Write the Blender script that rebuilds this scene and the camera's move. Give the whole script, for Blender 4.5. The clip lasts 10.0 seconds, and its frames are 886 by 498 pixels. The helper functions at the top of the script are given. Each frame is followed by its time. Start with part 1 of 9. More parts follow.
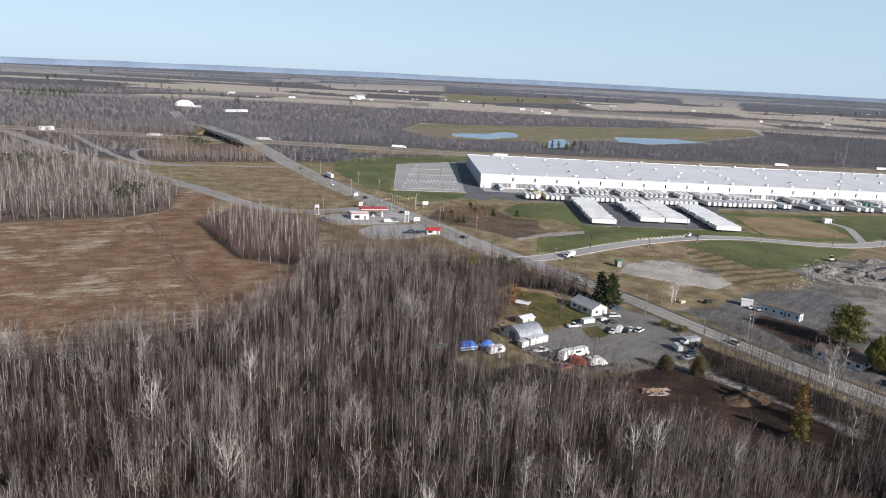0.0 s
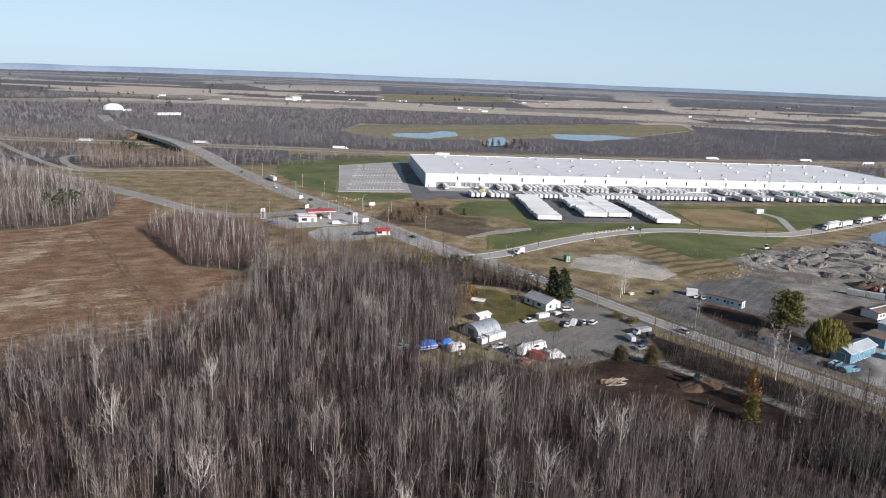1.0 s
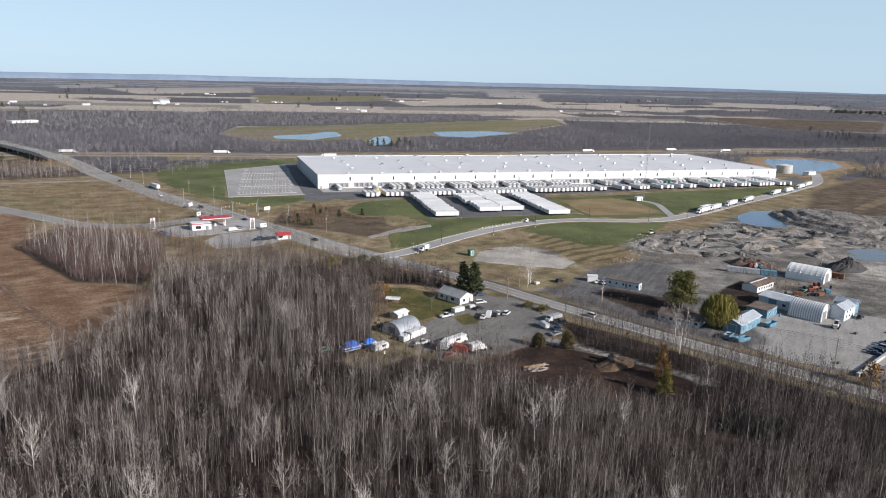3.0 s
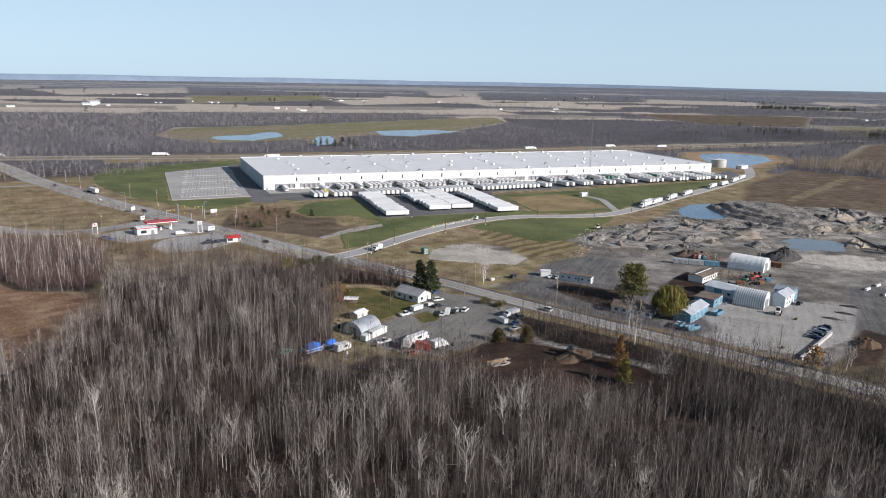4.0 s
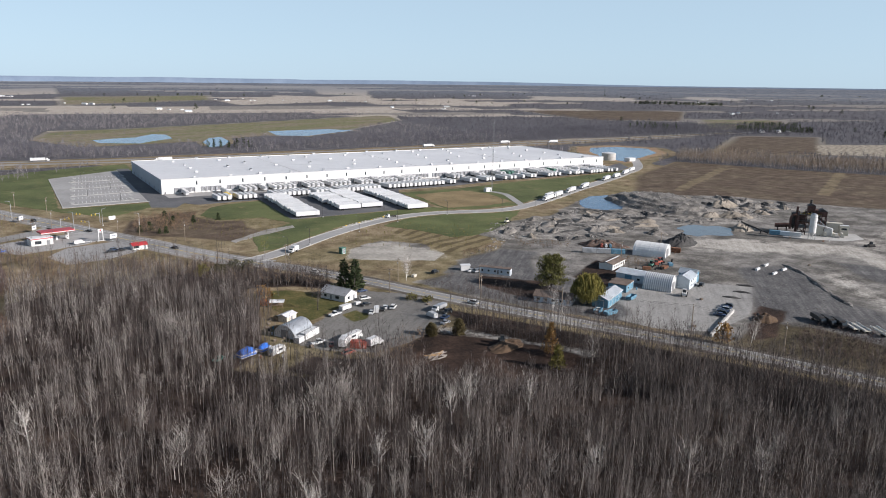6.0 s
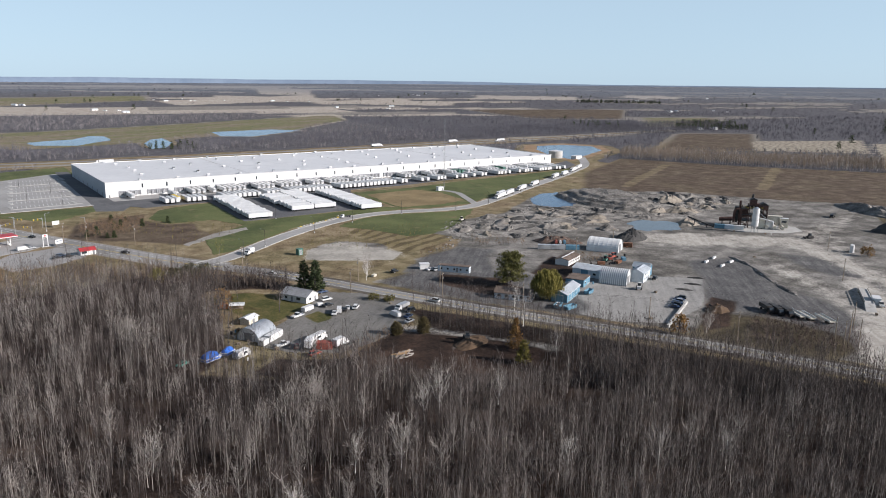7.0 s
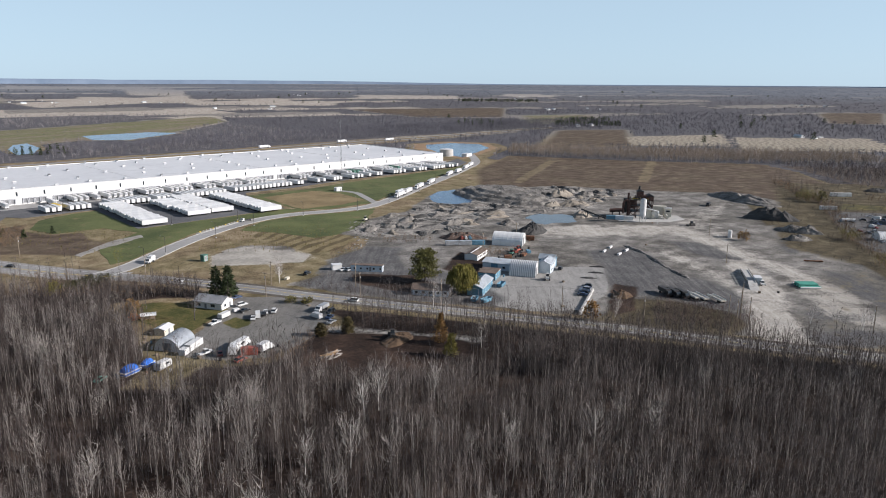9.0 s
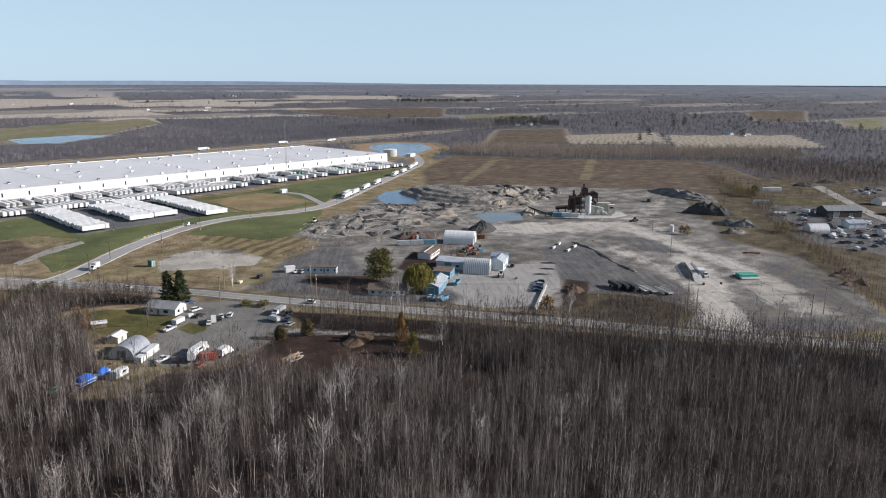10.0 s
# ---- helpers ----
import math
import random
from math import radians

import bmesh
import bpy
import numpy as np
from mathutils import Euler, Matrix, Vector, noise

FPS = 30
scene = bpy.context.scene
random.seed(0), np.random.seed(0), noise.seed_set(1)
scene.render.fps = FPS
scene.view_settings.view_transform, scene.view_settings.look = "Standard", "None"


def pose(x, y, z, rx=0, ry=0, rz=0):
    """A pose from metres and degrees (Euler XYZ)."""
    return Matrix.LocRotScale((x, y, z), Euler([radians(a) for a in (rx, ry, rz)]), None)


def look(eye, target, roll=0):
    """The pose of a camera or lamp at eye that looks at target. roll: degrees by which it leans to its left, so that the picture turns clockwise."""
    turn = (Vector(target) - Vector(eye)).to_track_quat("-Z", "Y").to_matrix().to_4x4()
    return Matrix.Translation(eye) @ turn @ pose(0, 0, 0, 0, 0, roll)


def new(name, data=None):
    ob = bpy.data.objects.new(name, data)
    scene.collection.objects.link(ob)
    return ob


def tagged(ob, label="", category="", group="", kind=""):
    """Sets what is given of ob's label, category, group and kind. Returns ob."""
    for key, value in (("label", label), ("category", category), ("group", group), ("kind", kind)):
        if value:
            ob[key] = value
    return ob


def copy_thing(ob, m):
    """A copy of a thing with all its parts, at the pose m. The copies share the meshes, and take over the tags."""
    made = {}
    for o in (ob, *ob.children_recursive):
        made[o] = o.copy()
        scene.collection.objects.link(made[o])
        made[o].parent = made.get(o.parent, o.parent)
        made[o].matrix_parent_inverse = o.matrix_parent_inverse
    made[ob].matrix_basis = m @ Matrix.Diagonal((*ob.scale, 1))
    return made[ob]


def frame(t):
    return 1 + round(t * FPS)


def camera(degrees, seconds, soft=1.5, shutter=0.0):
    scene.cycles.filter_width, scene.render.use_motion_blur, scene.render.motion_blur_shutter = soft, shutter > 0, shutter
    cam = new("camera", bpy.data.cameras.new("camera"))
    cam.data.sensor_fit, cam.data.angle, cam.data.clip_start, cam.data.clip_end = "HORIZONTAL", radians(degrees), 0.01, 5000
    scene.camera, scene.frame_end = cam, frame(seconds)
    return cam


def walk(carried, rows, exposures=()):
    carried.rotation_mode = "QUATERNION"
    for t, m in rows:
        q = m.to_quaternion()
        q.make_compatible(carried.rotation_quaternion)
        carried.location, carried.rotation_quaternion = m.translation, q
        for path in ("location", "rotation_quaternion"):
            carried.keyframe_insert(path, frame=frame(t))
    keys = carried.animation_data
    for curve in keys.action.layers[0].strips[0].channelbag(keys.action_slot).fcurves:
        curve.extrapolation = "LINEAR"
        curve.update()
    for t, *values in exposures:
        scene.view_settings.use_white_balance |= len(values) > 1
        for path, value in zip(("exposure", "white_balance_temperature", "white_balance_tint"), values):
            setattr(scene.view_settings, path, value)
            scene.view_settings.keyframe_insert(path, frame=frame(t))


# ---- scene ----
cam = camera(62.73, 10.0, soft=1.0)


def aim(x, y, z, yaw, pitch, lean):
    """A camera pose: metres, heading, tilt and lean to the right in degrees."""
    return pose(x, y, z, 0, 0, yaw) @ pose(0, 0, 0, 90 + pitch) @ pose(0, 0, 0, 0, 0, -lean)


PATH = [
    (0.0, 0.00, -0.00, 90.00, -0.00, -13.47, -3.16),
    (0.5, -2.90, -0.49, 89.96, -2.43, -13.36, -2.87),
    (1.0, -5.92, -1.08, 90.13, -4.86, -13.28, -2.55),
    (1.5, -9.06, -1.39, 90.19, -7.31, -13.20, -2.28),
    (2.0, -12.18, -1.55, 90.18, -9.71, -13.13, -2.04),
    (2.5, -15.26, -1.59, 90.07, -12.05, -13.07, -1.80),
    (4.0, -24.92, -1.81, 90.28, -19.08, -13.02, -1.29),
    (4.5, -28.19, -1.48, 90.32, -21.40, -13.02, -1.22),
    (5.0, -31.66, -1.18, 90.30, -23.53, -13.01, -1.13),
    (5.5, -35.19, -0.67, 90.39, -25.59, -13.01, -1.02),
    (7.0, -44.81, 1.73, 90.42, -32.09, -12.99, -0.79),
    (7.5, -48.17, 2.59, 90.54, -34.30, -13.00, -0.74),
    (8.0, -51.37, 3.71, 90.55, -36.61, -12.99, -0.69),
    (8.5, -54.68, 4.95, 90.58, -39.00, -12.96, -0.61),
    (9.0, -57.77, 6.28, 90.58, -41.36, -12.93, -0.57),
    (9.5, -60.93, 7.75, 90.65, -43.72, -12.91, -0.52),
    (10.0, -64.15, 8.98, 90.78, -46.16, -12.89, -0.41),
    ]
walk(cam, [(t, aim(*row)) for t, *row in PATH], [(0.0, 0.53, 6300, 15), (10.0, 0.53, 6300, 15)])

# world and sun: a clear November day, low sun
SUN_UP, SUN_FROM = 24.0, (0.67, -0.74)
world = bpy.data.worlds.new("world")
scene.world = world
world.use_nodes = True
wn = world.node_tree
sky = wn.nodes.new("ShaderNodeTexSky")
sky.sky_type, sky.sun_disc = "NISHITA", False
sky.sun_elevation, sky.sun_rotation = radians(SUN_UP), math.atan2(*SUN_FROM)
sky.altitude, sky.air_density, sky.dust_density, sky.ozone_density = 0, 1.0, 0.2, 3.0
grey = wn.nodes.new("ShaderNodeRGBToBW")
wn.links.new(sky.outputs[0], grey.inputs[0])
pale = wn.nodes.new("ShaderNodeMix")
pale.data_type, pale.inputs[0].default_value = "RGBA", 0.62
wn.links.new(sky.outputs[0], pale.inputs[6])
wn.links.new(grey.outputs[0], pale.inputs[7])
cool = wn.nodes.new("ShaderNodeMix")
cool.data_type, cool.blend_type = "RGBA", "MULTIPLY"
cool.inputs[0].default_value, cool.inputs[7].default_value = 1.0, (0.79, 0.985, 1.14, 1)
wn.links.new(pale.outputs[2], cool.inputs[6])
even = wn.nodes.new("ShaderNodeMix")
even.data_type, even.inputs[7].default_value = "RGBA", (4.88, 6.55, 7.55, 1)
low_sky = wn.nodes.new("ShaderNodeMapRange")
low_sky.interpolation_type = "SMOOTHSTEP"
low_sky.inputs[1].default_value, low_sky.inputs[2].default_value, low_sky.inputs[4].default_value = 1.5, 4.2, 0.7
wn.links.new(grey.outputs[0], low_sky.inputs[0])
wn.links.new(low_sky.outputs[0], even.inputs[0])
wn.links.new(cool.outputs[2], even.inputs[6])
wn.links.new(even.outputs[2], wn.nodes["Background"].inputs[0])
wn.nodes["Background"].inputs[1].default_value = 0.078
lamp = bpy.data.lights.new("sun", "SUN")
lamp.energy, lamp.angle, lamp.color = 5.0, radians(0.5), (1.0, 0.945, 0.875)
sun = new("sun", lamp)
up = math.tan(radians(SUN_UP)) * math.hypot(*SUN_FROM)
sun.matrix_world = look((SUN_FROM[0] * 100, SUN_FROM[1] * 100, up * 100), (0, 0, 0))


# ---- materials ----
def node(tree, kind, **inputs):
    n = tree.nodes.new("ShaderNode" + kind)
    for k, v in inputs.items():
        n.inputs[int(k[1:]) if k[0] == "i" and k[1:].isdigit() else k.replace("_", " ")].default_value = v
    return n


def noise_node(tree, vec, scale, detail=4.0, rough=0.6):
    n = node(tree, "TexNoise", Scale=scale, Detail=detail, Roughness=rough)
    tree.links.new(vec, n.inputs["Vector"])
    return n.outputs[0]


def ramp(tree, fac, stops):
    r = tree.nodes.new("ShaderNodeValToRGB")
    els = r.color_ramp.elements
    while len(els) < len(stops):
        els.new(0.5)
    for e, (p, c) in zip(els, stops):
        e.position, e.color = p, (*c, 1) if len(c) == 3 else c
    tree.links.new(fac, r.inputs[0])
    return r.outputs[0]


def mix(tree, fac, a, b, mode="MIX"):
    m = tree.nodes.new("ShaderNodeMix")
    m.data_type, m.blend_type = "RGBA", mode
    for sock, v in ((m.inputs[0], fac), (m.inputs[6], a), (m.inputs[7], b)):
        if hasattr(v, "links"):
            tree.links.new(v, sock)
        elif isinstance(v, (int, float)):
            sock.default_value = v
        else:
            sock.default_value = (*v, 1)
    return m.outputs[2]


def calc(tree, op, a, b=0.0, c=0.0):
    m = tree.nodes.new("ShaderNodeMath")
    m.operation = op
    for sock, v in zip(m.inputs, (a, b, c)):
        if hasattr(v, "links"):
            tree.links.new(v, sock)
        else:
            sock.default_value = v
    return m.outputs[0]


def step(tree, v, lo, hi):
    m = tree.nodes.new("ShaderNodeMapRange")
    m.interpolation_type = "SMOOTHSTEP"
    tree.links.new(v, m.inputs[0])
    m.inputs[1].default_value, m.inputs[2].default_value = lo, hi
    return m.outputs[0]


def blank(name, rough=0.8, metal=0.0, spec=0.3):
    m = bpy.data.materials.new(name)
    m.use_nodes = True
    b = m.node_tree.nodes["Principled BSDF"]
    b.inputs["Roughness"].default_value, b.inputs["Metallic"].default_value = rough, metal
    b.inputs["Specular IOR Level"].default_value = spec
    return m, m.node_tree, b


def geo_pos(tree):
    return tree.nodes.new("ShaderNodeNewGeometry").outputs["Position"]


def surface(name, a, b, big=0.05, small=2.0, rough=0.85, metal=0.0, bump=0.1, spec=0.3, island=0.0, obj=0.0, dirt=None):
    """A worn surface: two tones at a large and a small scale, with fine relief; each island or object may differ a little."""
    m, t, p = blank(name, rough, metal, spec)
    pos = geo_pos(t)
    f = calc(t, "ADD", calc(t, "MULTIPLY", noise_node(t, pos, big), 0.6), calc(t, "MULTIPLY", noise_node(t, pos, small, 5.0, 0.7), 0.4))
    col = ramp(t, f, [(0.4, a), (0.6, b)])
    if dirt:
        col = mix(t, step(t, noise_node(t, pos, big * 3.1, 6.0, 0.7), 0.52, 0.72), col, dirt)
    if island or obj:
        src = t.nodes.new("ShaderNodeNewGeometry").outputs["Random Per Island"] if island else t.nodes.new("ShaderNodeObjectInfo").outputs["Random"]
        k = island or obj
        hsv = t.nodes.new("ShaderNodeHueSaturation")
        t.links.new(col, hsv.inputs["Color"])
        t.links.new(calc(t, "MULTIPLY_ADD", src, 2 * k, 1 - k), hsv.inputs["Value"])
        col = hsv.outputs[0]
    t.links.new(col, p.inputs["Base Color"])
    if bump:
        bp = node(t, "Bump", Strength=bump, Distance=0.05)
        t.links.new(noise_node(t, pos, small * 2, 4.0), bp.inputs["Height"])
        t.links.new(bp.outputs[0], p.inputs["Normal"])
    return m


M = {}
M["asphalt"] = surface("asphalt", (0.085, 0.085, 0.09), (0.13, 0.13, 0.132), 0.03, 0.6, 0.9, dirt=(0.16, 0.155, 0.145))
M["road"] = surface("road", (0.2, 0.193, 0.183), (0.28, 0.272, 0.258), 0.02, 0.5, 0.9, dirt=(0.17, 0.163, 0.152))
M["lot"] = surface("lot", (0.27, 0.262, 0.25), (0.35, 0.34, 0.325), 0.02, 0.3, 0.9, dirt=(0.24, 0.23, 0.21))
M["concrete"] = surface("concrete", (0.36, 0.35, 0.33), (0.48, 0.47, 0.44), 0.1, 2.0, 0.85, dirt=(0.28, 0.265, 0.24))
M["gravel"] = surface("gravel", (0.21, 0.195, 0.175), (0.33, 0.31, 0.28), 0.04, 0.8, 0.95, bump=0.4, dirt=(0.15, 0.135, 0.115))
M["dust"] = surface("dust", (0.3, 0.27, 0.225), (0.42, 0.385, 0.325), 0.03, 0.5, 0.95, bump=0.3)
M["lawn"] = surface("lawn", (0.052, 0.068, 0.02), (0.115, 0.128, 0.045), 0.03, 0.8, 0.95, bump=0.5, dirt=(0.155, 0.13, 0.06))
M["dry_grass"] = surface("dry_grass", (0.16, 0.115, 0.055), (0.26, 0.195, 0.1), 0.04, 1.0, 0.95, bump=0.5, dirt=(0.1, 0.085, 0.04))
M["soil"] = surface("soil", (0.07, 0.045, 0.028), (0.12, 0.08, 0.05), 0.05, 1.0, 0.95, bump=0.5)
M["mark_white"] = surface("mark_white", (0.58, 0.58, 0.56), (0.74, 0.74, 0.72), 0.2, 3.0, 0.7, bump=0)
M["mark_yellow"] = surface("mark_yellow", (0.55, 0.4, 0.06), (0.65, 0.48, 0.1), 0.2, 3.0, 0.7, bump=0)
M["white_wall"] = surface("white_wall", (0.6, 0.592, 0.567), (0.67, 0.662, 0.637), 0.03, 1.0, 0.6, bump=0.03)
M["grey_wall"] = surface("grey_wall", (0.3, 0.34, 0.38), (0.36, 0.4, 0.44), 0.05, 1.0, 0.6, bump=0.03)
M["membrane"] = surface("membrane", (0.55, 0.555, 0.56), (0.63, 0.632, 0.632), 0.015, 0.3, 0.7, bump=0.05, dirt=(0.52, 0.525, 0.53))
M["trailer_white"] = surface("trailer_white", (0.53, 0.53, 0.523), (0.63, 0.63, 0.623), 0.3, 3.0, 0.4, obj=0.1, bump=0, dirt=(0.62, 0.61, 0.58))
M["white_paint"] = surface("white_paint", (0.54, 0.54, 0.527), (0.64, 0.64, 0.627), 0.3, 3.0, 0.45, bump=0, dirt=(0.55, 0.53, 0.49))
M["dark_metal"] = surface("dark_metal", (0.035, 0.034, 0.033), (0.07, 0.066, 0.062), 0.5, 4.0, 0.6, 0.3, bump=0.05)
M["steel"] = surface("steel", (0.38, 0.39, 0.4), (0.52, 0.53, 0.54), 0.4, 4.0, 0.4, 0.7, bump=0.03)
M["rubber"] = surface("rubber", (0.02, 0.02, 0.02), (0.035, 0.034, 0.033), 1.0, 5.0, 0.9, bump=0)
M["glass"] = surface("glass", (0.02, 0.026, 0.032), (0.03, 0.038, 0.045), 0.5, 3.0, 0.08, spec=0.6, bump=0)
M["bark"] = surface("bark", (0.045, 0.038, 0.035), (0.13, 0.113, 0.102), 0.15, 1.5, 0.95, island=0.5, bump=0)
M["bark_pale"] = surface("bark_pale", (0.12, 0.104, 0.093), (0.33, 0.3, 0.272), 0.15, 1.5, 0.95, island=0.5, bump=0)
M["bark_white"] = surface("bark_white", (0.27, 0.25, 0.225), (0.5, 0.47, 0.43), 0.15, 1.5, 0.95, island=0.35, bump=0)
M["twig_plum"] = surface("twig_plum", (0.075, 0.05, 0.045), (0.15, 0.108, 0.096), 0.05, 0.5, 0.95, island=0.3, bump=0)
M["twig_tan"] = surface("twig_tan", (0.18, 0.138, 0.1), (0.29, 0.232, 0.175), 0.05, 0.5, 0.95, island=0.3, bump=0)
M["twig"] = surface("twig", (0.035, 0.027, 0.0245), (0.08, 0.0625, 0.057), 0.02, 0.5, 0.95, island=0.3, bump=0)
# Tones for far woods, bluer and paler: haze is put into the colour.
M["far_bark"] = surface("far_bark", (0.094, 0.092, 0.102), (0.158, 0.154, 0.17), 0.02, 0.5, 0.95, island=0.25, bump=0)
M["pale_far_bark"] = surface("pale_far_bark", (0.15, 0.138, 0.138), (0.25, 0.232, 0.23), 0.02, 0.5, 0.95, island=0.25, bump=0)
M["hazed_far_twig"] = surface("hazed_far_twig", (0.14, 0.127, 0.128), (0.23, 0.211, 0.212), 0.012, 0.3, 0.95, island=0.3, bump=0)
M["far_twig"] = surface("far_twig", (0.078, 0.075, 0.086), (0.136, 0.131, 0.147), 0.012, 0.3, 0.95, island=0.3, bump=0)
M["twig_mid"] = surface("twig_mid", (0.062, 0.05, 0.045), (0.135, 0.113, 0.103), 0.03, 0.5, 0.95, island=0.3, bump=0)
M["birch"] = surface("birch", (0.6, 0.57, 0.52), (0.78, 0.75, 0.7), 0.3, 3.0, 0.8, island=0.15, bump=0)
M["twig_light"] = surface("twig_light", (0.21, 0.185, 0.165), (0.37, 0.333, 0.302), 0.05, 0.5, 0.95, island=0.25, bump=0)
M["birch_twig"] = surface("birch_twig", (0.4, 0.365, 0.325), (0.55, 0.51, 0.46), 0.05, 0.5, 0.9, island=0.2, bump=0)
M["twig_rust"] = surface("twig_rust", (0.14, 0.092, 0.056), (0.23, 0.158, 0.1), 0.05, 0.5, 0.95, island=0.3, bump=0)
M["needle"] = surface("needle", (0.028, 0.042, 0.018), (0.06, 0.075, 0.03), 0.3, 3.0, 0.9, island=0.35, bump=0)
M["pine_leaf"] = surface("pine_leaf", (0.1, 0.1, 0.032), (0.19, 0.178, 0.062), 0.3, 3.0, 0.9, island=0.35, bump=0)
M["willow_leaf"] = surface("willow_leaf", (0.13, 0.118, 0.028), (0.25, 0.215, 0.06), 0.3, 3.0, 0.9, island=0.35, bump=0)
M["larch_leaf"] = surface("larch_leaf", (0.19, 0.108, 0.04), (0.31, 0.182, 0.066), 0.3, 3.0, 0.9, island=0.3, bump=0)
M["shrub_leaf"] = surface("shrub_leaf", (0.12, 0.11, 0.035), (0.2, 0.17, 0.06), 0.3, 3.0, 0.9, island=0.3, bump=0)


# ---- mesh helpers ----
def np_mesh(name, verts, tris, mats, index=None, smooth=False):
    me = bpy.data.meshes.new(name)
    verts, tris = np.asarray(verts, np.float32), np.asarray(tris, np.int32)
    k = tris.shape[1]
    me.vertices.add(len(verts))
    me.vertices.foreach_set("co", verts.ravel())
    me.loops.add(tris.size)
    me.loops.foreach_set("vertex_index", tris.ravel())
    me.polygons.add(len(tris))
    me.polygons.foreach_set("loop_start", np.arange(0, tris.size, k, dtype=np.int32))
    for m in mats:
        me.materials.append(m)
    if index is not None:
        me.polygons.foreach_set("material_index", np.asarray(index, np.int32))
    if smooth:
        me.polygons.foreach_set("use_smooth", np.ones(len(tris), bool))
    me.update(calc_edges=True)
    me.validate()
    return me


class Shape:
    """Gathers the faces of one part."""

    def __init__(self):
        self.v, self.f = [], []

    def add(self, verts, faces, m=None):
        o = len(self.v)
        self.v += [tuple(m @ Vector(p)) if m is not None else tuple(p) for p in verts]
        self.f += [[o + i for i in f] for f in faces]
        return self

    def box(self, c, s, rz=0.0, taper=1.0, rx=0.0, ry=0.0):
        x, y, z = (k / 2 for k in s)
        p = [(sx * x * (taper if sz > 0 else 1), sy * y * (taper if sz > 0 else 1), sz * z) for sz in (-1, 1) for sx, sy in ((-1, -1), (1, -1), (1, 1), (-1, 1))]
        return self.add(p, [(3, 2, 1, 0), (4, 5, 6, 7), (0, 1, 5, 4), (1, 2, 6, 5), (2, 3, 7, 6), (3, 0, 4, 7)], pose(*c, rx, ry, rz))

    def prism(self, prof, y0, y1, m=None):
        """A closed outline in x and z, drawn along y."""
        n = len(prof)
        p = [(x, y0, z) for x, z in prof] + [(x, y1, z) for x, z in prof]
        f = [tuple(range(n)), tuple(range(2 * n - 1, n - 1, -1))] + [(i, n + i, n + (i + 1) % n, (i + 1) % n) for i in range(n)]
        return self.add(p, f, m)

    def tube(self, a, b, r0, r1=None, n=8):
        a, b = Vector(a), Vector(b)
        r1 = r0 if r1 is None else r1
        d = (b - a).normalized()
        u = d.orthogonal().normalized()
        w = d.cross(u)
        ring = [u * math.cos(6.2832 * i / n) + w * math.sin(6.2832 * i / n) for i in range(n)]
        p = [a + k * r0 for k in ring] + [b + k * r1 for k in ring]
        f = [(i, (i + 1) % n, n + (i + 1) % n, n + i) for i in range(n)] + [tuple(range(n - 1, -1, -1)), tuple(range(n, 2 * n))]
        return self.add(p, f)

    def mesh(self, name, material):
        me = bpy.data.meshes.new(name)
        me.from_pydata(self.v, [], self.f)
        me.materials.append(material)
        me.update()
        return me


def part(name, shape, material, parent=None, label=""):
    """One mesh object, under a thing or a part."""
    ob = new(name, shape.mesh(name, material) if isinstance(shape, Shape) else shape)
    ob.parent = parent
    return tagged(ob, label)


def thing(name, x, y, z=0.0, rz=0.0, label="", category="", group="", kind=""):
    ob = new(name)
    ob.empty_display_size = 0.5
    ob.matrix_basis = pose(x, y, z, 0, 0, rz)
    return tagged(ob, label, category, group, kind)


def inside(poly, x, y):
    """Whether the points x, y lie in the polygon."""
    x, y = np.asarray(x, float), np.asarray(y, float)
    res = np.zeros(x.shape, bool)
    n = len(poly)
    for i in range(n):
        (x0, y0), (x1, y1) = poly[i], poly[(i + 1) % n]
        if y0 != y1:
            res ^= ((y0 > y) != (y1 > y)) & (x < (x1 - x0) * (y - y0) / (y1 - y0) + x0)
    return res


def distance(poly, x, y):
    """Metres from the polygon's outline, positive inside."""
    x, y = np.asarray(x, float), np.asarray(y, float)
    best = np.full(x.shape, 1e9)
    n = len(poly)
    for i in range(n):
        (x0, y0), (x1, y1) = poly[i], poly[(i + 1) % n]
        dx, dy = x1 - x0, y1 - y0
        u = np.clip(((x - x0) * dx + (y - y0) * dy) / (dx * dx + dy * dy + 1e-9), 0, 1)
        best = np.minimum(best, np.hypot(x - x0 - u * dx, y - y0 - u * dy))
    return np.where(inside(poly, x, y), best, -best)


def smooth_line(pts, step_m=6.0):
    """A Catmull-Rom curve through the points."""
    p = [Vector(q) for q in pts]
    p = [2 * p[0] - p[1]] + p + [2 * p[-1] - p[-2]]
    out = []
    for i in range(1, len(p) - 2):
        k = max(2, int((p[i + 1] - p[i]).length / step_m))
        for j in range(k):
            u = j / k
            out.append(0.5 * (2 * p[i] + (p[i + 1] - p[i - 1]) * u + (2 * p[i - 1] - 5 * p[i] + 4 * p[i + 1] - p[i + 2]) * u * u + (3 * p[i] - p[i - 1] - 3 * p[i + 1] + p[i + 2]) * u ** 3))
    return out + [p[-2]]


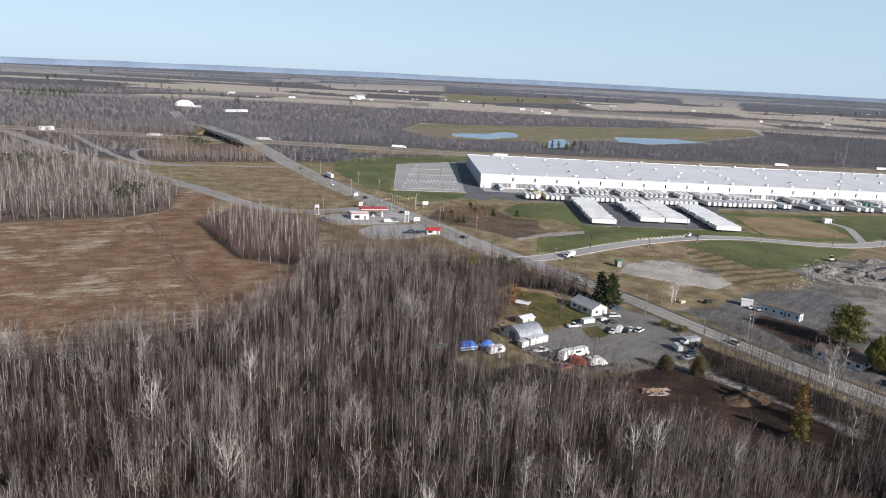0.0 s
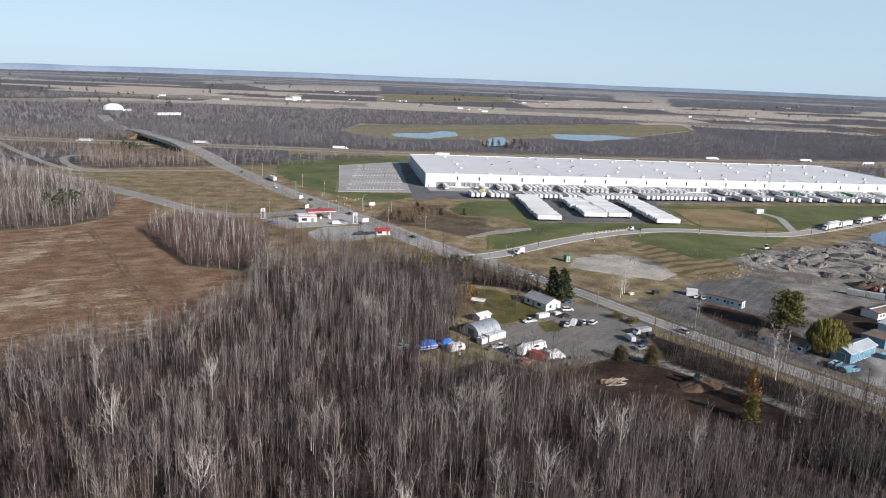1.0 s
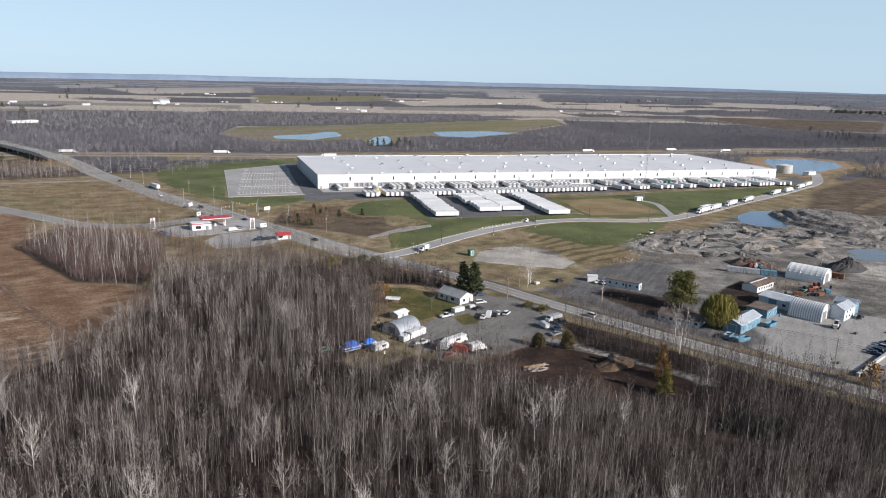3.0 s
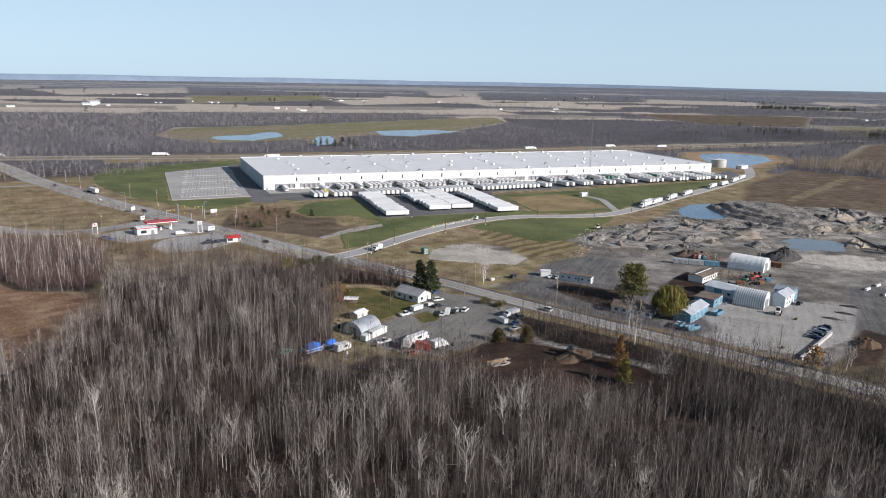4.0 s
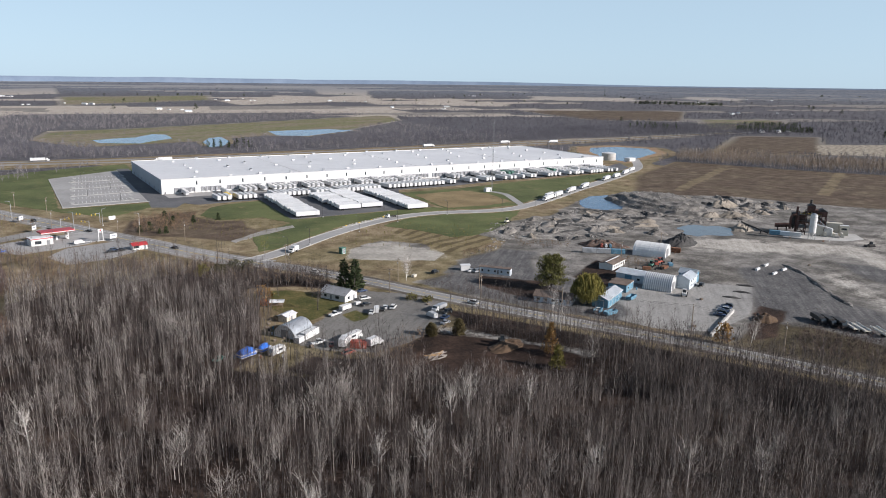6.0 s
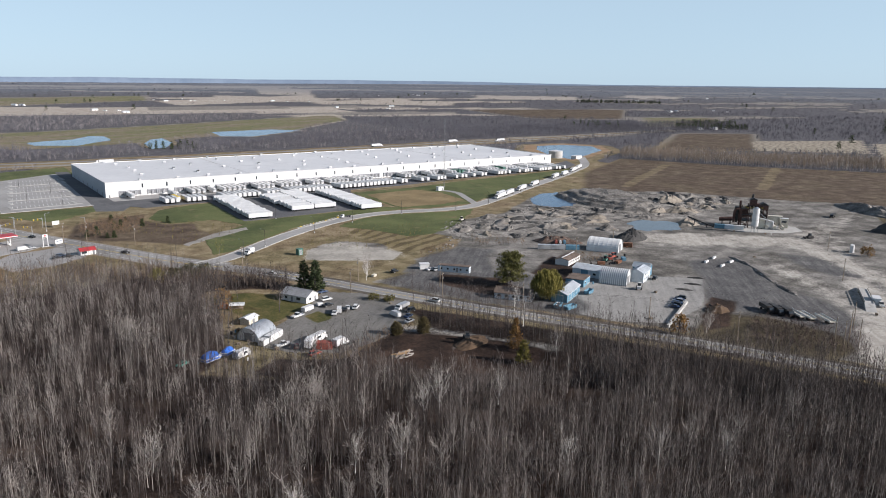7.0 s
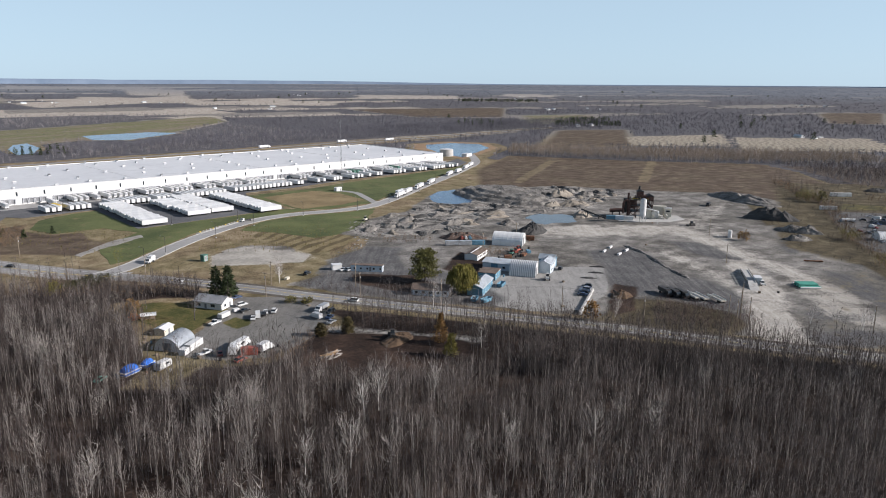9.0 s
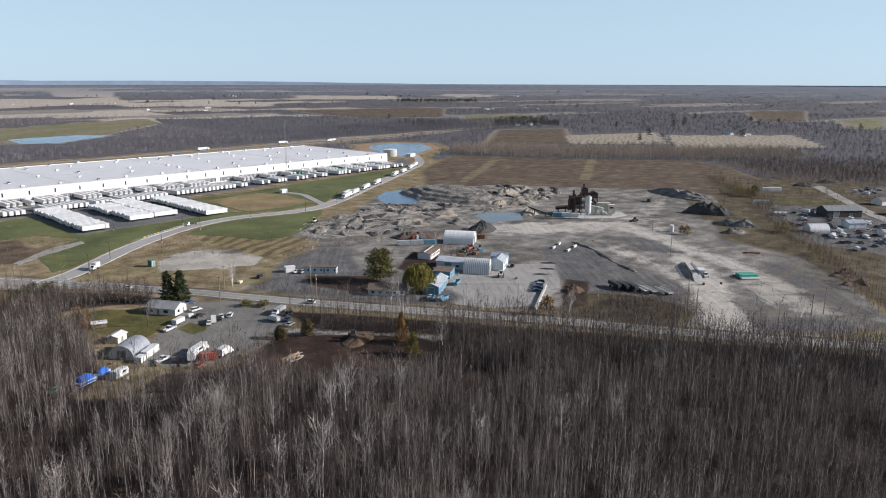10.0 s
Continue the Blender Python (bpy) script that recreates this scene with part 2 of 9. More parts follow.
def ribbon(name, pts, width, top, material, parent=None, off=0.0, thick=0.25, dash=0.0):
    """A strip along a line: metres of width, its top's height, set off to the left; dash: the length of dashes."""
    line = [q.to_3d() for q in smooth_line(pts)]
    s = Shape()
    rows = []
    run = 0.0
    for i, q in enumerate(line):
        a, b = line[max(i - 1, 0)], line[min(i + 1, len(line) - 1)]
        d = (b - a).normalized()
        nrm = Vector((-d.y, d.x, 0)).normalized()
        rows.append((q + nrm * (off + width / 2), q + nrm * (off - width / 2), q.z))
    for i in range(len(rows) - 1):
        if dash and int(i * 6.0 / dash) % 2:
            continue
        (l0, r0, z0), (l1, r1, z1) = rows[i], rows[i + 1]
        p = [(l0.x, l0.y, z0 + top), (r0.x, r0.y, z0 + top), (r1.x, r1.y, z1 + top), (l1.x, l1.y, z1 + top)]
        lo = [(a, b, c - thick) for a, b, c in p]
        s.add(p + lo, [(0, 1, 2, 3), (1, 5, 6, 2), (4, 0, 3, 7), (0, 4, 5, 1), (3, 2, 6, 7)])
    return part(name, s, material, parent)


def patch(name, poly, top, material, wobble=0.0, label="", kind="structure", category="", thick=0.3):
    """A level slab of ground cover with an outline of its own."""
    pts = []
    n = len(poly)
    for i in range(n):
        a, b = Vector(poly[i]), Vector(poly[(i + 1) % n])
        k = max(1, int((b - a).length / 3.0)) if wobble else 1
        for j in range(k):
            q = a.lerp(b, j / k)
            if wobble:
                nz = noise.noise_vector((q.x * 0.12, q.y * 0.12, 3.1)) + 0.6 * noise.noise_vector((q.x * 0.4, q.y * 0.4, 7.7))
                q = q + Vector((nz.x, nz.y)) * wobble
            pts.append(q)
    if sum(pts[i - 1].x * pts[i].y - pts[i].x * pts[i - 1].y for i in range(len(pts))) < 0:
        pts.reverse()
    n = len(pts)
    s = Shape()
    s.add([(q.x, q.y, top) for q in pts] + [(q.x, q.y, top - thick) for q in pts], [tuple(range(n))] + [(i, n + i, n + (i + 1) % n, (i + 1) % n) for i in range(n)])
    ob = new(name, s.mesh(name, material))
    return tagged(ob, label, category, "", kind)

# ---- plan: outlines in metres ----
WH = (28.3, 603.6, 3.54, 464.6, 146.6, 11.8)   # warehouse: corner, turn, length, depth, height
FOREST = [(-170, 168), (-84, 116), (-41, 113), (0, 110), (40, 80), (75, 50), (105, 12), (238, 0), (205, 52), (180, 82), (160, 106), (134, 134), (110, 152), (90, 163), (74, 171), (54, 182),
          (38, 195), (18, 210), (3, 222), (18, 236), (20, 256), (26, 276), (20, 300), (30, 312), (48, 308), (60, 297), (66, 308), (56, 324), (44, 338), (30, 348), (14, 352), (-10, 347), (-40, 340), (-64, 330),
          (-62, 300), (-66, 276), (-77, 250), (-94, 231), (-113, 215), (-134, 203), (-170, 186)]
THICKET = [(-138, 402), (-96, 332), (-70, 326), (-64, 352), (-70, 400), (-84, 414), (-105, 436), (-126, 443)]
WOOD_WEST = [(-246, 374), (-183, 412), (-170, 440), (-186, 500), (-204, 530), (-257, 580), (-317, 628), (-440, 700), (-640, 640), (-420, 430)]
WOOD_RUST = [(-217, 672), (-255, 652), (-290, 692), (-306, 745), (-250, 850), (-196, 770), (-164, 692)]
WOOD_NORTH = [(-480, 960), (-260, 905), (-125, 905), (-18, 918), (113, 950), (443, 985), (742, 990), (888, 1000), (1000, 930), (1300, 1000), (1500, 1200), (1200, 1240), (766, 1190), (519, 1150), (231, 1082), (110, 1010), (52, 1012), (-148, 1116), (-420, 1150)]
WOOD_MID = [(-420, 720), (-318, 750), (-262, 860), (-330, 1010), (-520, 1000), (-640, 800)]
FIELD_WEST = [(-420, 250), (-240, 372), (-182, 410), (-168, 440), (-196, 520), (-161, 500), (-136, 400), (-95, 331), (-66, 322), (-60, 300), (-64, 274), (-75, 248), (-92, 229), (-112, 213), (-136, 200), (-180, 176)]
FIELD_TRACK = [(-171, 411), (-144, 364), (-126, 332), (-112, 306), (-100, 287), (-87, 265), (-78, 252)]
FIELD_PLAIN = FIELD_TRACK + [(-60, 300), (-66, 322), (-95, 331), (-136, 400), (-161, 470)]
FIELD_BROWN = [(476, 560), (619, 648), (690, 520), (785, 403), (740, 340), (660, 275), (600, 238), (505, 268), (440, 330), (425, 430), (385, 460)]
WOOD_LINE = [(619, 655), (690, 525), (788, 405), (900, 300), (960, 360), (860, 480), (740, 600), (680, 700)]
WOOD_EAST = [(690, 262), (790, 380), (930, 231), (1050, 150), (900, 60), (720, 160)]
POND_EAST = [(556, 668), (590, 690), (677, 743), (712, 800), (690, 838), (640, 838), (600, 790), (566, 720)]
MARSH_WOOD = [(72, 885), (85, 960), (108, 990), (130, 930), (156, 930), (177, 1030), (220, 1118), (258, 1058), (230, 960), (276, 957), (313, 1003), (386, 1067), (460, 1104), (515, 975), (300, 910), (205, 860)]
PONDS = ([(1, 1159), (30, 1185), (62, 1200), (92, 1262), (112, 1245), (111, 1166), (84, 1130), (59, 1090), (9, 1108)], [(142, 1087), (162, 1157), (184, 1177), (180, 1090), (158, 1021), (136, 1000)], [(286, 1284), (340, 1300), (403, 1314), (440, 1270), (413, 1245), (360, 1200), (320, 1162), (274, 1184)])
MOTORWAY = [(-110, 815), (20, 838), (300, 852), (700, 905), (1200, 995), (1200, 1075), (700, 985), (300, 928), (0, 902), (-130, 905)]
BRIDGE_BANK = [(-185, 745), (-235, 715), (-300, 790), (-335, 900), (-305, 940), (-240, 838), (-205, 790)]
CORN = [(1037, 765), (1238, 695), (1002, 550), (887, 651)]
CORN_EAST = [(1181, 642), (1363, 487), (1123, 349), (948, 504)]
WETLAND = [(-70, 1190), (-10, 1060), (130, 1110), (260, 1200), (400, 1250), (660, 1560), (720, 1760), (480, 1640), (71, 1400), (-50, 1360)]
YARD = [(100, 292), (112, 262), (128, 236), (150, 205), (166, 182), (180, 152), (196, 124), (212, 98), (246, 66), (290, 90), (345, 132), (382, 176), (440, 205), (520, 250), (545, 300), (500, 350), (455, 425),
        (385, 465), (330, 462), (262, 410), (205, 398), (172, 372), (186, 350), (168, 330), (140, 322), (125, 300)]
RUBBLE = [(191, 385), (262, 405), (350, 460), (445, 425), (480, 366), (365, 335), (300, 350), (240, 335), (190, 352)]
HOMESTEAD = [(37, 252), (46, 259), (57, 270), (74, 288), (90, 276), (100, 262), (90, 240), (78, 228), (62, 220), (50, 217), (36, 226), (28, 236)]
HOUSE_LAWN = [(27, 300), (32, 306), (44, 303), (54, 292), (64, 276), (56, 270), (45, 261), (40, 258), (34, 266), (30, 280)]
DIRT = [(58, 200), (62, 213), (74, 222), (88, 216), (104, 200), (112, 186), (104, 172), (90, 174), (74, 184)]
ROADSIDE = [(94, 250), (108, 232), (128, 200), (148, 168), (168, 134), (188, 100), (210, 64), (204, 50), (176, 78), (156, 102), (130, 130), (106, 148), (102, 170), (112, 186), (104, 202), (90, 222)]
GRASS_STRIP = [(176, 150), (186, 166), (204, 182), (214, 170), (226, 146), (214, 130), (202, 120), (190, 130)]
EASTLAND = [(360, 186), (425, 222), (520, 262), (640, 318), (690, 262), (720, 160), (560, 60), (400, 40), (270, 40), (262, 66), (300, 96), (345, 138)]
SCRUB_STATION = [(-76, 358), (-64, 332), (-40, 341), (-10, 348), (15, 353), (30, 350), (34, 358), (15, 376), (-5, 386), (-22, 384), (-40, 384), (-60, 378)]
HAUL = ([(291, 314), (321, 301), (370, 258), (353, 213), (324, 178), (315, 153), (293, 128), (277, 106), (266, 116), (275, 129), (302, 168), (318, 198), (341, 241), (288, 275), (271, 296)],
        [(306, 191), (312, 180), (274, 145), (248, 132), (219, 117), (205, 102), (197, 117), (217, 128), (248, 144), (267, 166)], [(296, 238), (299, 219), (294, 196), (268, 165), (244, 141), (235, 144), (261, 171), (277, 203)],
        [(377, 266), (461, 288), (499, 293), (479, 273), (410, 251), (355, 211), (337, 216)], [(277, 143), (286, 128), (268, 103), (250, 85), (240, 98), (243, 116)],
        [(75, 231), (82, 225), (92, 214), (104, 198), (116, 182), (118, 185), (106, 201), (94, 217), (84, 228), (77, 234)], [(99, 368), (120, 377), (140, 337), (127, 325), (101, 338), (88, 347)], [(80, 262), (90, 275), (96, 283), (103, 272), (98, 258), (90, 250)],
        [(250, 150), (258, 138), (230, 122), (208, 106), (201, 98), (190, 112), (210, 130)])
# Dark asphalt and earth; the depot patch also holds painted tree shade.
DARK = ([(261, 249), (293, 240), (279, 218), (258, 191), (256, 169), (246, 151), (225, 139), (219, 151), (217, 169), (206, 186), (216, 200), (239, 220)], [(321, 236), (333, 217), (326, 192), (308, 179), (300, 186), (303, 208)],
        [(239, 124), (262, 119), (264, 106), (255, 94), (241, 107), (237, 114)], [(205, 113), (234, 102), (247, 82), (229, 77), (213, 95), (203, 105)], [(399, 200), (408, 183), (373, 170), (342, 172), (359, 186)], [(297, 181), (305, 169), (273, 146), (254, 148), (269, 163)],
        [(321, 147), (322, 131), (288, 102), (272, 89), (255, 84), (277, 106), (293, 128)], [(104, 288), (126, 240), (150, 207), (160, 214), (172, 240), (170, 270), (150, 290), (125, 298)], [(226, 362), (238, 358), (246, 366), (236, 372)], [(262, 345), (268, 340), (276, 346), (270, 352)])
PAVED = ([(184, 257), (225, 233), (239, 220), (214, 199), (198, 189), (173, 183), (156, 195), (150, 209), (153, 229)],)
GRASSY = ([(200, 184), (213, 169), (219, 141), (209, 130), (186, 127), (164, 147), (169, 170)], [(527, 232), (442, 183), (380, 148), (335, 119), (300, 97), (333, 106), (387, 141), (448, 178), (538, 223)], [(488, 303), (505, 281), (414, 220), (433, 217), (515, 272)])
SCRUFFY = [(205, 100), (232, 128), (268, 140), (300, 150), (330, 150), (360, 160), (400, 180), (340, 120), (262, 76)]
LOT_WEST = [(118, 300), (150, 328), (175, 334), (189, 318), (176, 308), (159, 279), (129, 296)]
# Dark soil round the depot buildings, with the shade there painted in.
SHADED_SOIL = ([(134, 291), (155, 269), (154, 247), (141, 234), (130, 256), (124, 277)], [(173, 270), (206, 293), (209, 268), (186, 250), (172, 247)], [(192, 184), (218, 199), (223, 188), (190, 168), (175, 170)])
TRAILS = ([(444, 468), (472, 488), (525, 520), (613, 573)], [(542, 399), (560, 410), (618, 444), (709, 498)])
FURROWED = [(136, 400), (159, 416), (179, 377), (187, 358), (155, 336), (141, 339)]
SALVAGE = [(509, 218), (544, 166), (512, 143), (492, 122), (440, 98), (385, 98), (390, 148), (413, 164), (470, 198)]
CAR_LOT = [(651, 195), (705, 178), (626, 156), (622, 180)]
GREEN_STRIP = [(555, 226), (585, 183), (561, 168), (519, 217)]
EDGE = [(30, 222), (18, 214), (38, 192), (54, 180), (74, 169), (90, 161), (110, 150), (134, 132), (160, 104), (150, 126), (126, 160), (114, 186), (104, 206), (88, 224), (74, 227), (58, 217), (46, 212)]
# fields in the far plain: pale stubble, green marsh, brown heath
FAR_PALE = ([(-849, 3492), (-654, 3666), (-604, 3387), (-773, 3179)], [(-622, 3278), (-44, 3650), (-36, 3105), (-431, 2839)], [(450, 2621), (1142, 2945), (994, 2555), (466, 2330)], [(945, 2471), (1382, 2554), (1251, 2308), (908, 2279)],
            [(744, 2977), (1057, 2720), (914, 2422), (642, 2609)], [(1132, 3667), (1324, 3420), (1122, 2928), (948, 3023)], [(968, 2553), (1406, 2271), (1274, 2069), (916, 2342)], [(1780, 2691), (2112, 2391), (1930, 2191), (1644, 2400)], [(2422, 2403), (2511, 2184), (2360, 2056), (2237, 2225)])
FAR_OLIVE = ([(-33, 2864), (488, 2985), (433, 2641), (-26, 2350)], [(1437, 1389), (1639, 1289), (1302, 1035), (1165, 1122)], [(1995, 594), (2174, 523), (1691, 409), (1669, 476)])
FAR_HEATH = ([(1070, 945), (1200, 880), (1040, 765), (890, 655), (800, 680), (741, 700)], [(1206, 1888), (1677, 1686), (1345, 1365), (1145, 1461)], [(2210, 913), (2326, 779), (1849, 622), (1811, 722)])
CROSSFIELD = [(-14, 452), (-4, 500), (24, 515), (44, 522), (36, 500), (46, 478), (64, 472), (60, 450), (66, 434), (42, 410), (20, 432)]
PAD_WEST = [(92, 352), (104, 372), (120, 380), (142, 362), (132, 340), (112, 338)]


def vnoise(x, y, size, seed, octaves=4):
    """Smooth value noise from 0 to 1, with features of about size metres."""
    x, y = np.asarray(x, float), np.asarray(y, float)
    out, amp, tot = np.zeros(x.shape), 1.0, 0.0
    for o in range(octaves):
        gx, gy = x / size * 2 ** o, y / size * 2 ** o
        ix, iy = np.floor(gx).astype(np.int64), np.floor(gy).astype(np.int64)
        fx, fy = gx - ix, gy - iy
        fx, fy = fx * fx * (3 - 2 * fx), fy * fy * (3 - 2 * fy)

        def cell(a, b):
            k = (a * 374761393 + b * 668265263 + (seed + o) * 1274126177) & 0xFFFFFFFF
            k = ((k ^ (k >> 13)) * 1103515245) & 0xFFFFFFFF
            return ((k ^ (k >> 16)) & 0xFFFF) / 65535.0

        out += amp * ((cell(ix, iy) * (1 - fx) + cell(ix + 1, iy) * fx) * (1 - fy) + (cell(ix, iy + 1) * (1 - fx) + cell(ix + 1, iy + 1) * fx) * fy)
        tot += amp
        amp *= 0.5
    return out / tot


def ease(v, lo, hi):
    u = np.clip((np.asarray(v, float) - lo) / (hi - lo), 0, 1)
    return u * u * (3 - 2 * u)


def rise(x, y):
    """The land's height: level, then climbing slowly to the far hills."""
    r = np.hypot(x, y)
    az = np.degrees(np.arctan2(x, y))
    last = np.interp(az, (-90, -31, -17, 0, 17, 30, 45, 76, 120), (20, 24, 42, 55, 62, 71, 76, 84, 84))
    return last * ease(r, 1500, 5300) / 0.93


def dice(a, b, seed):
    """A random number from 0 to 1 for each pair of whole numbers."""
    k = (np.asarray(a, np.int64) * 374761393 + np.asarray(b, np.int64) * 668265263 + seed * 1274126177) & 0xFFFFFFFF
    k = ((k ^ (k >> 13)) * 1103515245) & 0xFFFFFFFF
    return ((k ^ (k >> 16)) & 0xFFFF) / 65535.0


def far_plain(x, y):
    """The country beyond the marsh, in fields and woods that lie in long strips: a random number for each, and how much it counts."""
    k = 90.0 / (90.0 - np.minimum(rise(x, y), 80))
    wob = vnoise(x, y, 420, 71, 3) - 0.5
    u, v = (x * 0.97 + y * 0.22) * k + 300 * wob, (-x * 0.22 + y * 0.97) * k
    v = np.maximum(v + 0.35 * np.maximum(u, 0), 1) * (1 + 0.05 * wob)
    row = np.floor(np.log(v / 1000) / 0.075)
    wide = 0.16 + 0.34 * dice(row, row * 0, 5)
    col = np.floor(u / (wide * 1000 * np.exp(row * 0.075)) + 9 * dice(row, row * 0, 6))
    return dice(row, col, 7), ease(np.hypot(x, y), 1750, 1950)


def far_wood(x, y):
    """How wooded the open country is, from 0 to 1."""
    k = 90.0 / (90.0 - rise(x, y))
    u, v = (x * 0.96 + y * 0.28) * k, (-x * 0.28 + y * 0.96) * k
    w = ease(vnoise(u, v * 2.4, 1500, 11, 4) - 0.26, 0.0, 0.05)
    kind, much = far_plain(x, y)
    share = 0.54 + 0.3 * ease(np.degrees(np.arctan2(x, y)), 22, 48)
    w = w * (1 - much) + much * (kind < share)
    w = w * ease(np.hypot(x, y), 650, 800)
    for poly in FAR_PALE + FAR_OLIVE + FAR_HEATH:
        w = w * (1 - ease(distance(poly, x, y), -40, 15))
    for poly, away in ((WETLAND, 25), (CORN, 5), (CORN_EAST, 5), (FIELD_BROWN, 5), (YARD, 30), (SALVAGE, 20)):
        w = w * (1 - ease(distance(poly, x, y), -away, away * 0.2))
    w = np.maximum(w, ease(distance(MARSH_WOOD, x, y), -6, 6))
    for poly in PONDS:
        w = w * (1 - ease(distance(poly, x, y), -14, -4))
    w = w * (1 - ease(distance(POND_EAST, x, y), -40, -20))
    for poly in (MOTORWAY, BRIDGE_BANK):
        w = w * (1 - ease(distance(poly, x, y), -4, 4))
    keep_out = ease(np.hypot((x - 240) / 330, (y - 640) / 280), 0.97, 1.03)
    return w * keep_out


PALE_WOODS = (THICKET, WOOD_WEST, WOOD_RUST, WOOD_MID)
WOODS = (FOREST, EDGE, ROADSIDE, THICKET, WOOD_WEST, WOOD_RUST, WOOD_NORTH, WOOD_MID, WOOD_LINE, WOOD_EAST)


def ground_lines(lo, hi, d0, d1, f0, f1):
    a = list(np.arange(d0, f0, 5.0)) + list(np.arange(f0, f1, 2.5)) + list(np.arange(f1, d1 + 0.1, 5.0))
    s = 5.0
    while a[-1] < hi:
        s = min(s * 1.055, 58.0)
        a.append(a[-1] + s)
    s = 5.0
    while a[0] > lo:
        s *= 1.12
        a.insert(0, a[0] - s)
    return np.array(a)


def build_ground():
    gx, gy = ground_lines(-5200, 5200, -300, 620, 10, 240), ground_lines(-5200, 5200, 60, 800, 180, 310)
    X, Y = np.meshgrid(gx, gy)
    Z = rise(X, Y)
    nx, ny = len(gx), len(gy)
    i = np.arange(nx * ny).reshape(ny, nx)
    quads = np.stack([i[:-1, :-1], i[:-1, 1:], i[1:, 1:], i[1:, :-1]], -1).reshape(-1, 4)
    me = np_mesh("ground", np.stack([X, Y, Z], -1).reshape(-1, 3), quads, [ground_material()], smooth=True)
    x, y = X.ravel(), Y.ravel()

    def soft(poly, w):
        return ease(distance(poly, x, y), -w, w)

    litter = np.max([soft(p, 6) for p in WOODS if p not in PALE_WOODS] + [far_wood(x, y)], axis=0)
    tan = ease(vnoise(x * 0.94 + y * 0.34, (-x * 0.34 + y * 0.94) * 4, 800, 31, 3), 0.45, 0.6) * ease(np.hypot(x, y), 900, 1300)
    kind, much = far_plain(x, y)
    tan = (tan * (1 - much) + much * (kind > 0.66)) * (1 - 0.6 * ease(np.degrees(np.arctan2(x, y)), 24, 46))
    tan = np.max([0.8 * tan, soft(CORN, 6), soft(CORN_EAST, 6)] + [soft(p, 30) for p in FAR_PALE], axis=0)
    r = np.hypot(x, y)
    def beside(line):
        """1 on the line, falling to 0 a few metres beside it."""
        near_by = np.full(x.shape, 1e9)
        for (a, b), (c, d) in zip(line, line[1:]):
            u = np.clip(((x - a) * (c - a) + (y - b) * (d - b)) / ((c - a) ** 2 + (d - b) ** 2), 0, 1)
            near_by = np.minimum(near_by, np.hypot(x - a - u * (c - a), y - b - u * (d - b)))
        return 1 - ease(near_by, 2, 9)

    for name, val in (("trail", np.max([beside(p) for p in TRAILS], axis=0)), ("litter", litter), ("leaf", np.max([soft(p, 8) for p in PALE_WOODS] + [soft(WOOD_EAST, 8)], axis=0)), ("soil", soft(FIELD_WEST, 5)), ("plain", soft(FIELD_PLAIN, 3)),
                      ("gravel", np.max([soft(YARD, 5), soft(HOMESTEAD, 2), soft(SALVAGE, 5), soft(PAD_WEST, 4)], axis=0)), ("paved", np.max([soft(p, 3) for p in PAVED], axis=0)), ("grassy", np.max([soft(p, 5) for p in GRASSY] + [0.34 * soft(SCRUFFY, 8), 0.8 * soft(EASTLAND, 10)], axis=0) * (1 - soft(SALVAGE, 4)) * (1 - soft(CAR_LOT, 4))), ("stubble", np.maximum(soft(CORN, 6), soft(CORN_EAST, 6))), ("furrow", soft(FURROWED, 4)), ("drive", soft(HOMESTEAD, 2)), ("heath", np.max([soft(p, 40) for p in FAR_HEATH] + [0.8 * soft(CROSSFIELD, 6), soft(FIELD_BROWN, 22), soft(EASTLAND, 8), soft(GRASS_STRIP, 4)], axis=0)), ("turf", np.maximum(np.maximum(soft(HOUSE_LAWN, 2.5), 0.55 * soft(GREEN_STRIP, 3)), soft([(54, 260), (60, 264), (64, 257), (61, 251), (55, 250)], 1.5))), ("dust", np.maximum(np.max([soft(p, 7) * ((0.7, 0.8, 0.56, 0.42, 0.6) + (1.0,) * 9)[k] for k, p in enumerate(HAUL)], axis=0), 0.1 * soft(HOMESTEAD, 3))), ("dirt", np.max([soft(DIRT, 5)] + [0.8 * soft(p, 4) for p in SHADED_SOIL], axis=0)), ("dark", np.max([soft(p, 6) for p in DARK + (SALVAGE, CAR_LOT)] + [0.85 * soft(LOT_WEST, 4)], axis=0)), ("lush", np.max([soft(WETLAND, 30)] + [0.75 * soft(p, 40) for p in FAR_OLIVE], axis=0)), ("tan", tan),
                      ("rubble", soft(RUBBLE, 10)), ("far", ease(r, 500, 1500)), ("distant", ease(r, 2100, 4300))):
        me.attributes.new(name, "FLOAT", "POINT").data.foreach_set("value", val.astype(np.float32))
    return tagged(new("ground", me), "wide flat ground of dry grass, leaf litter, ploughed soil and gravel", "ground", "", "structure")


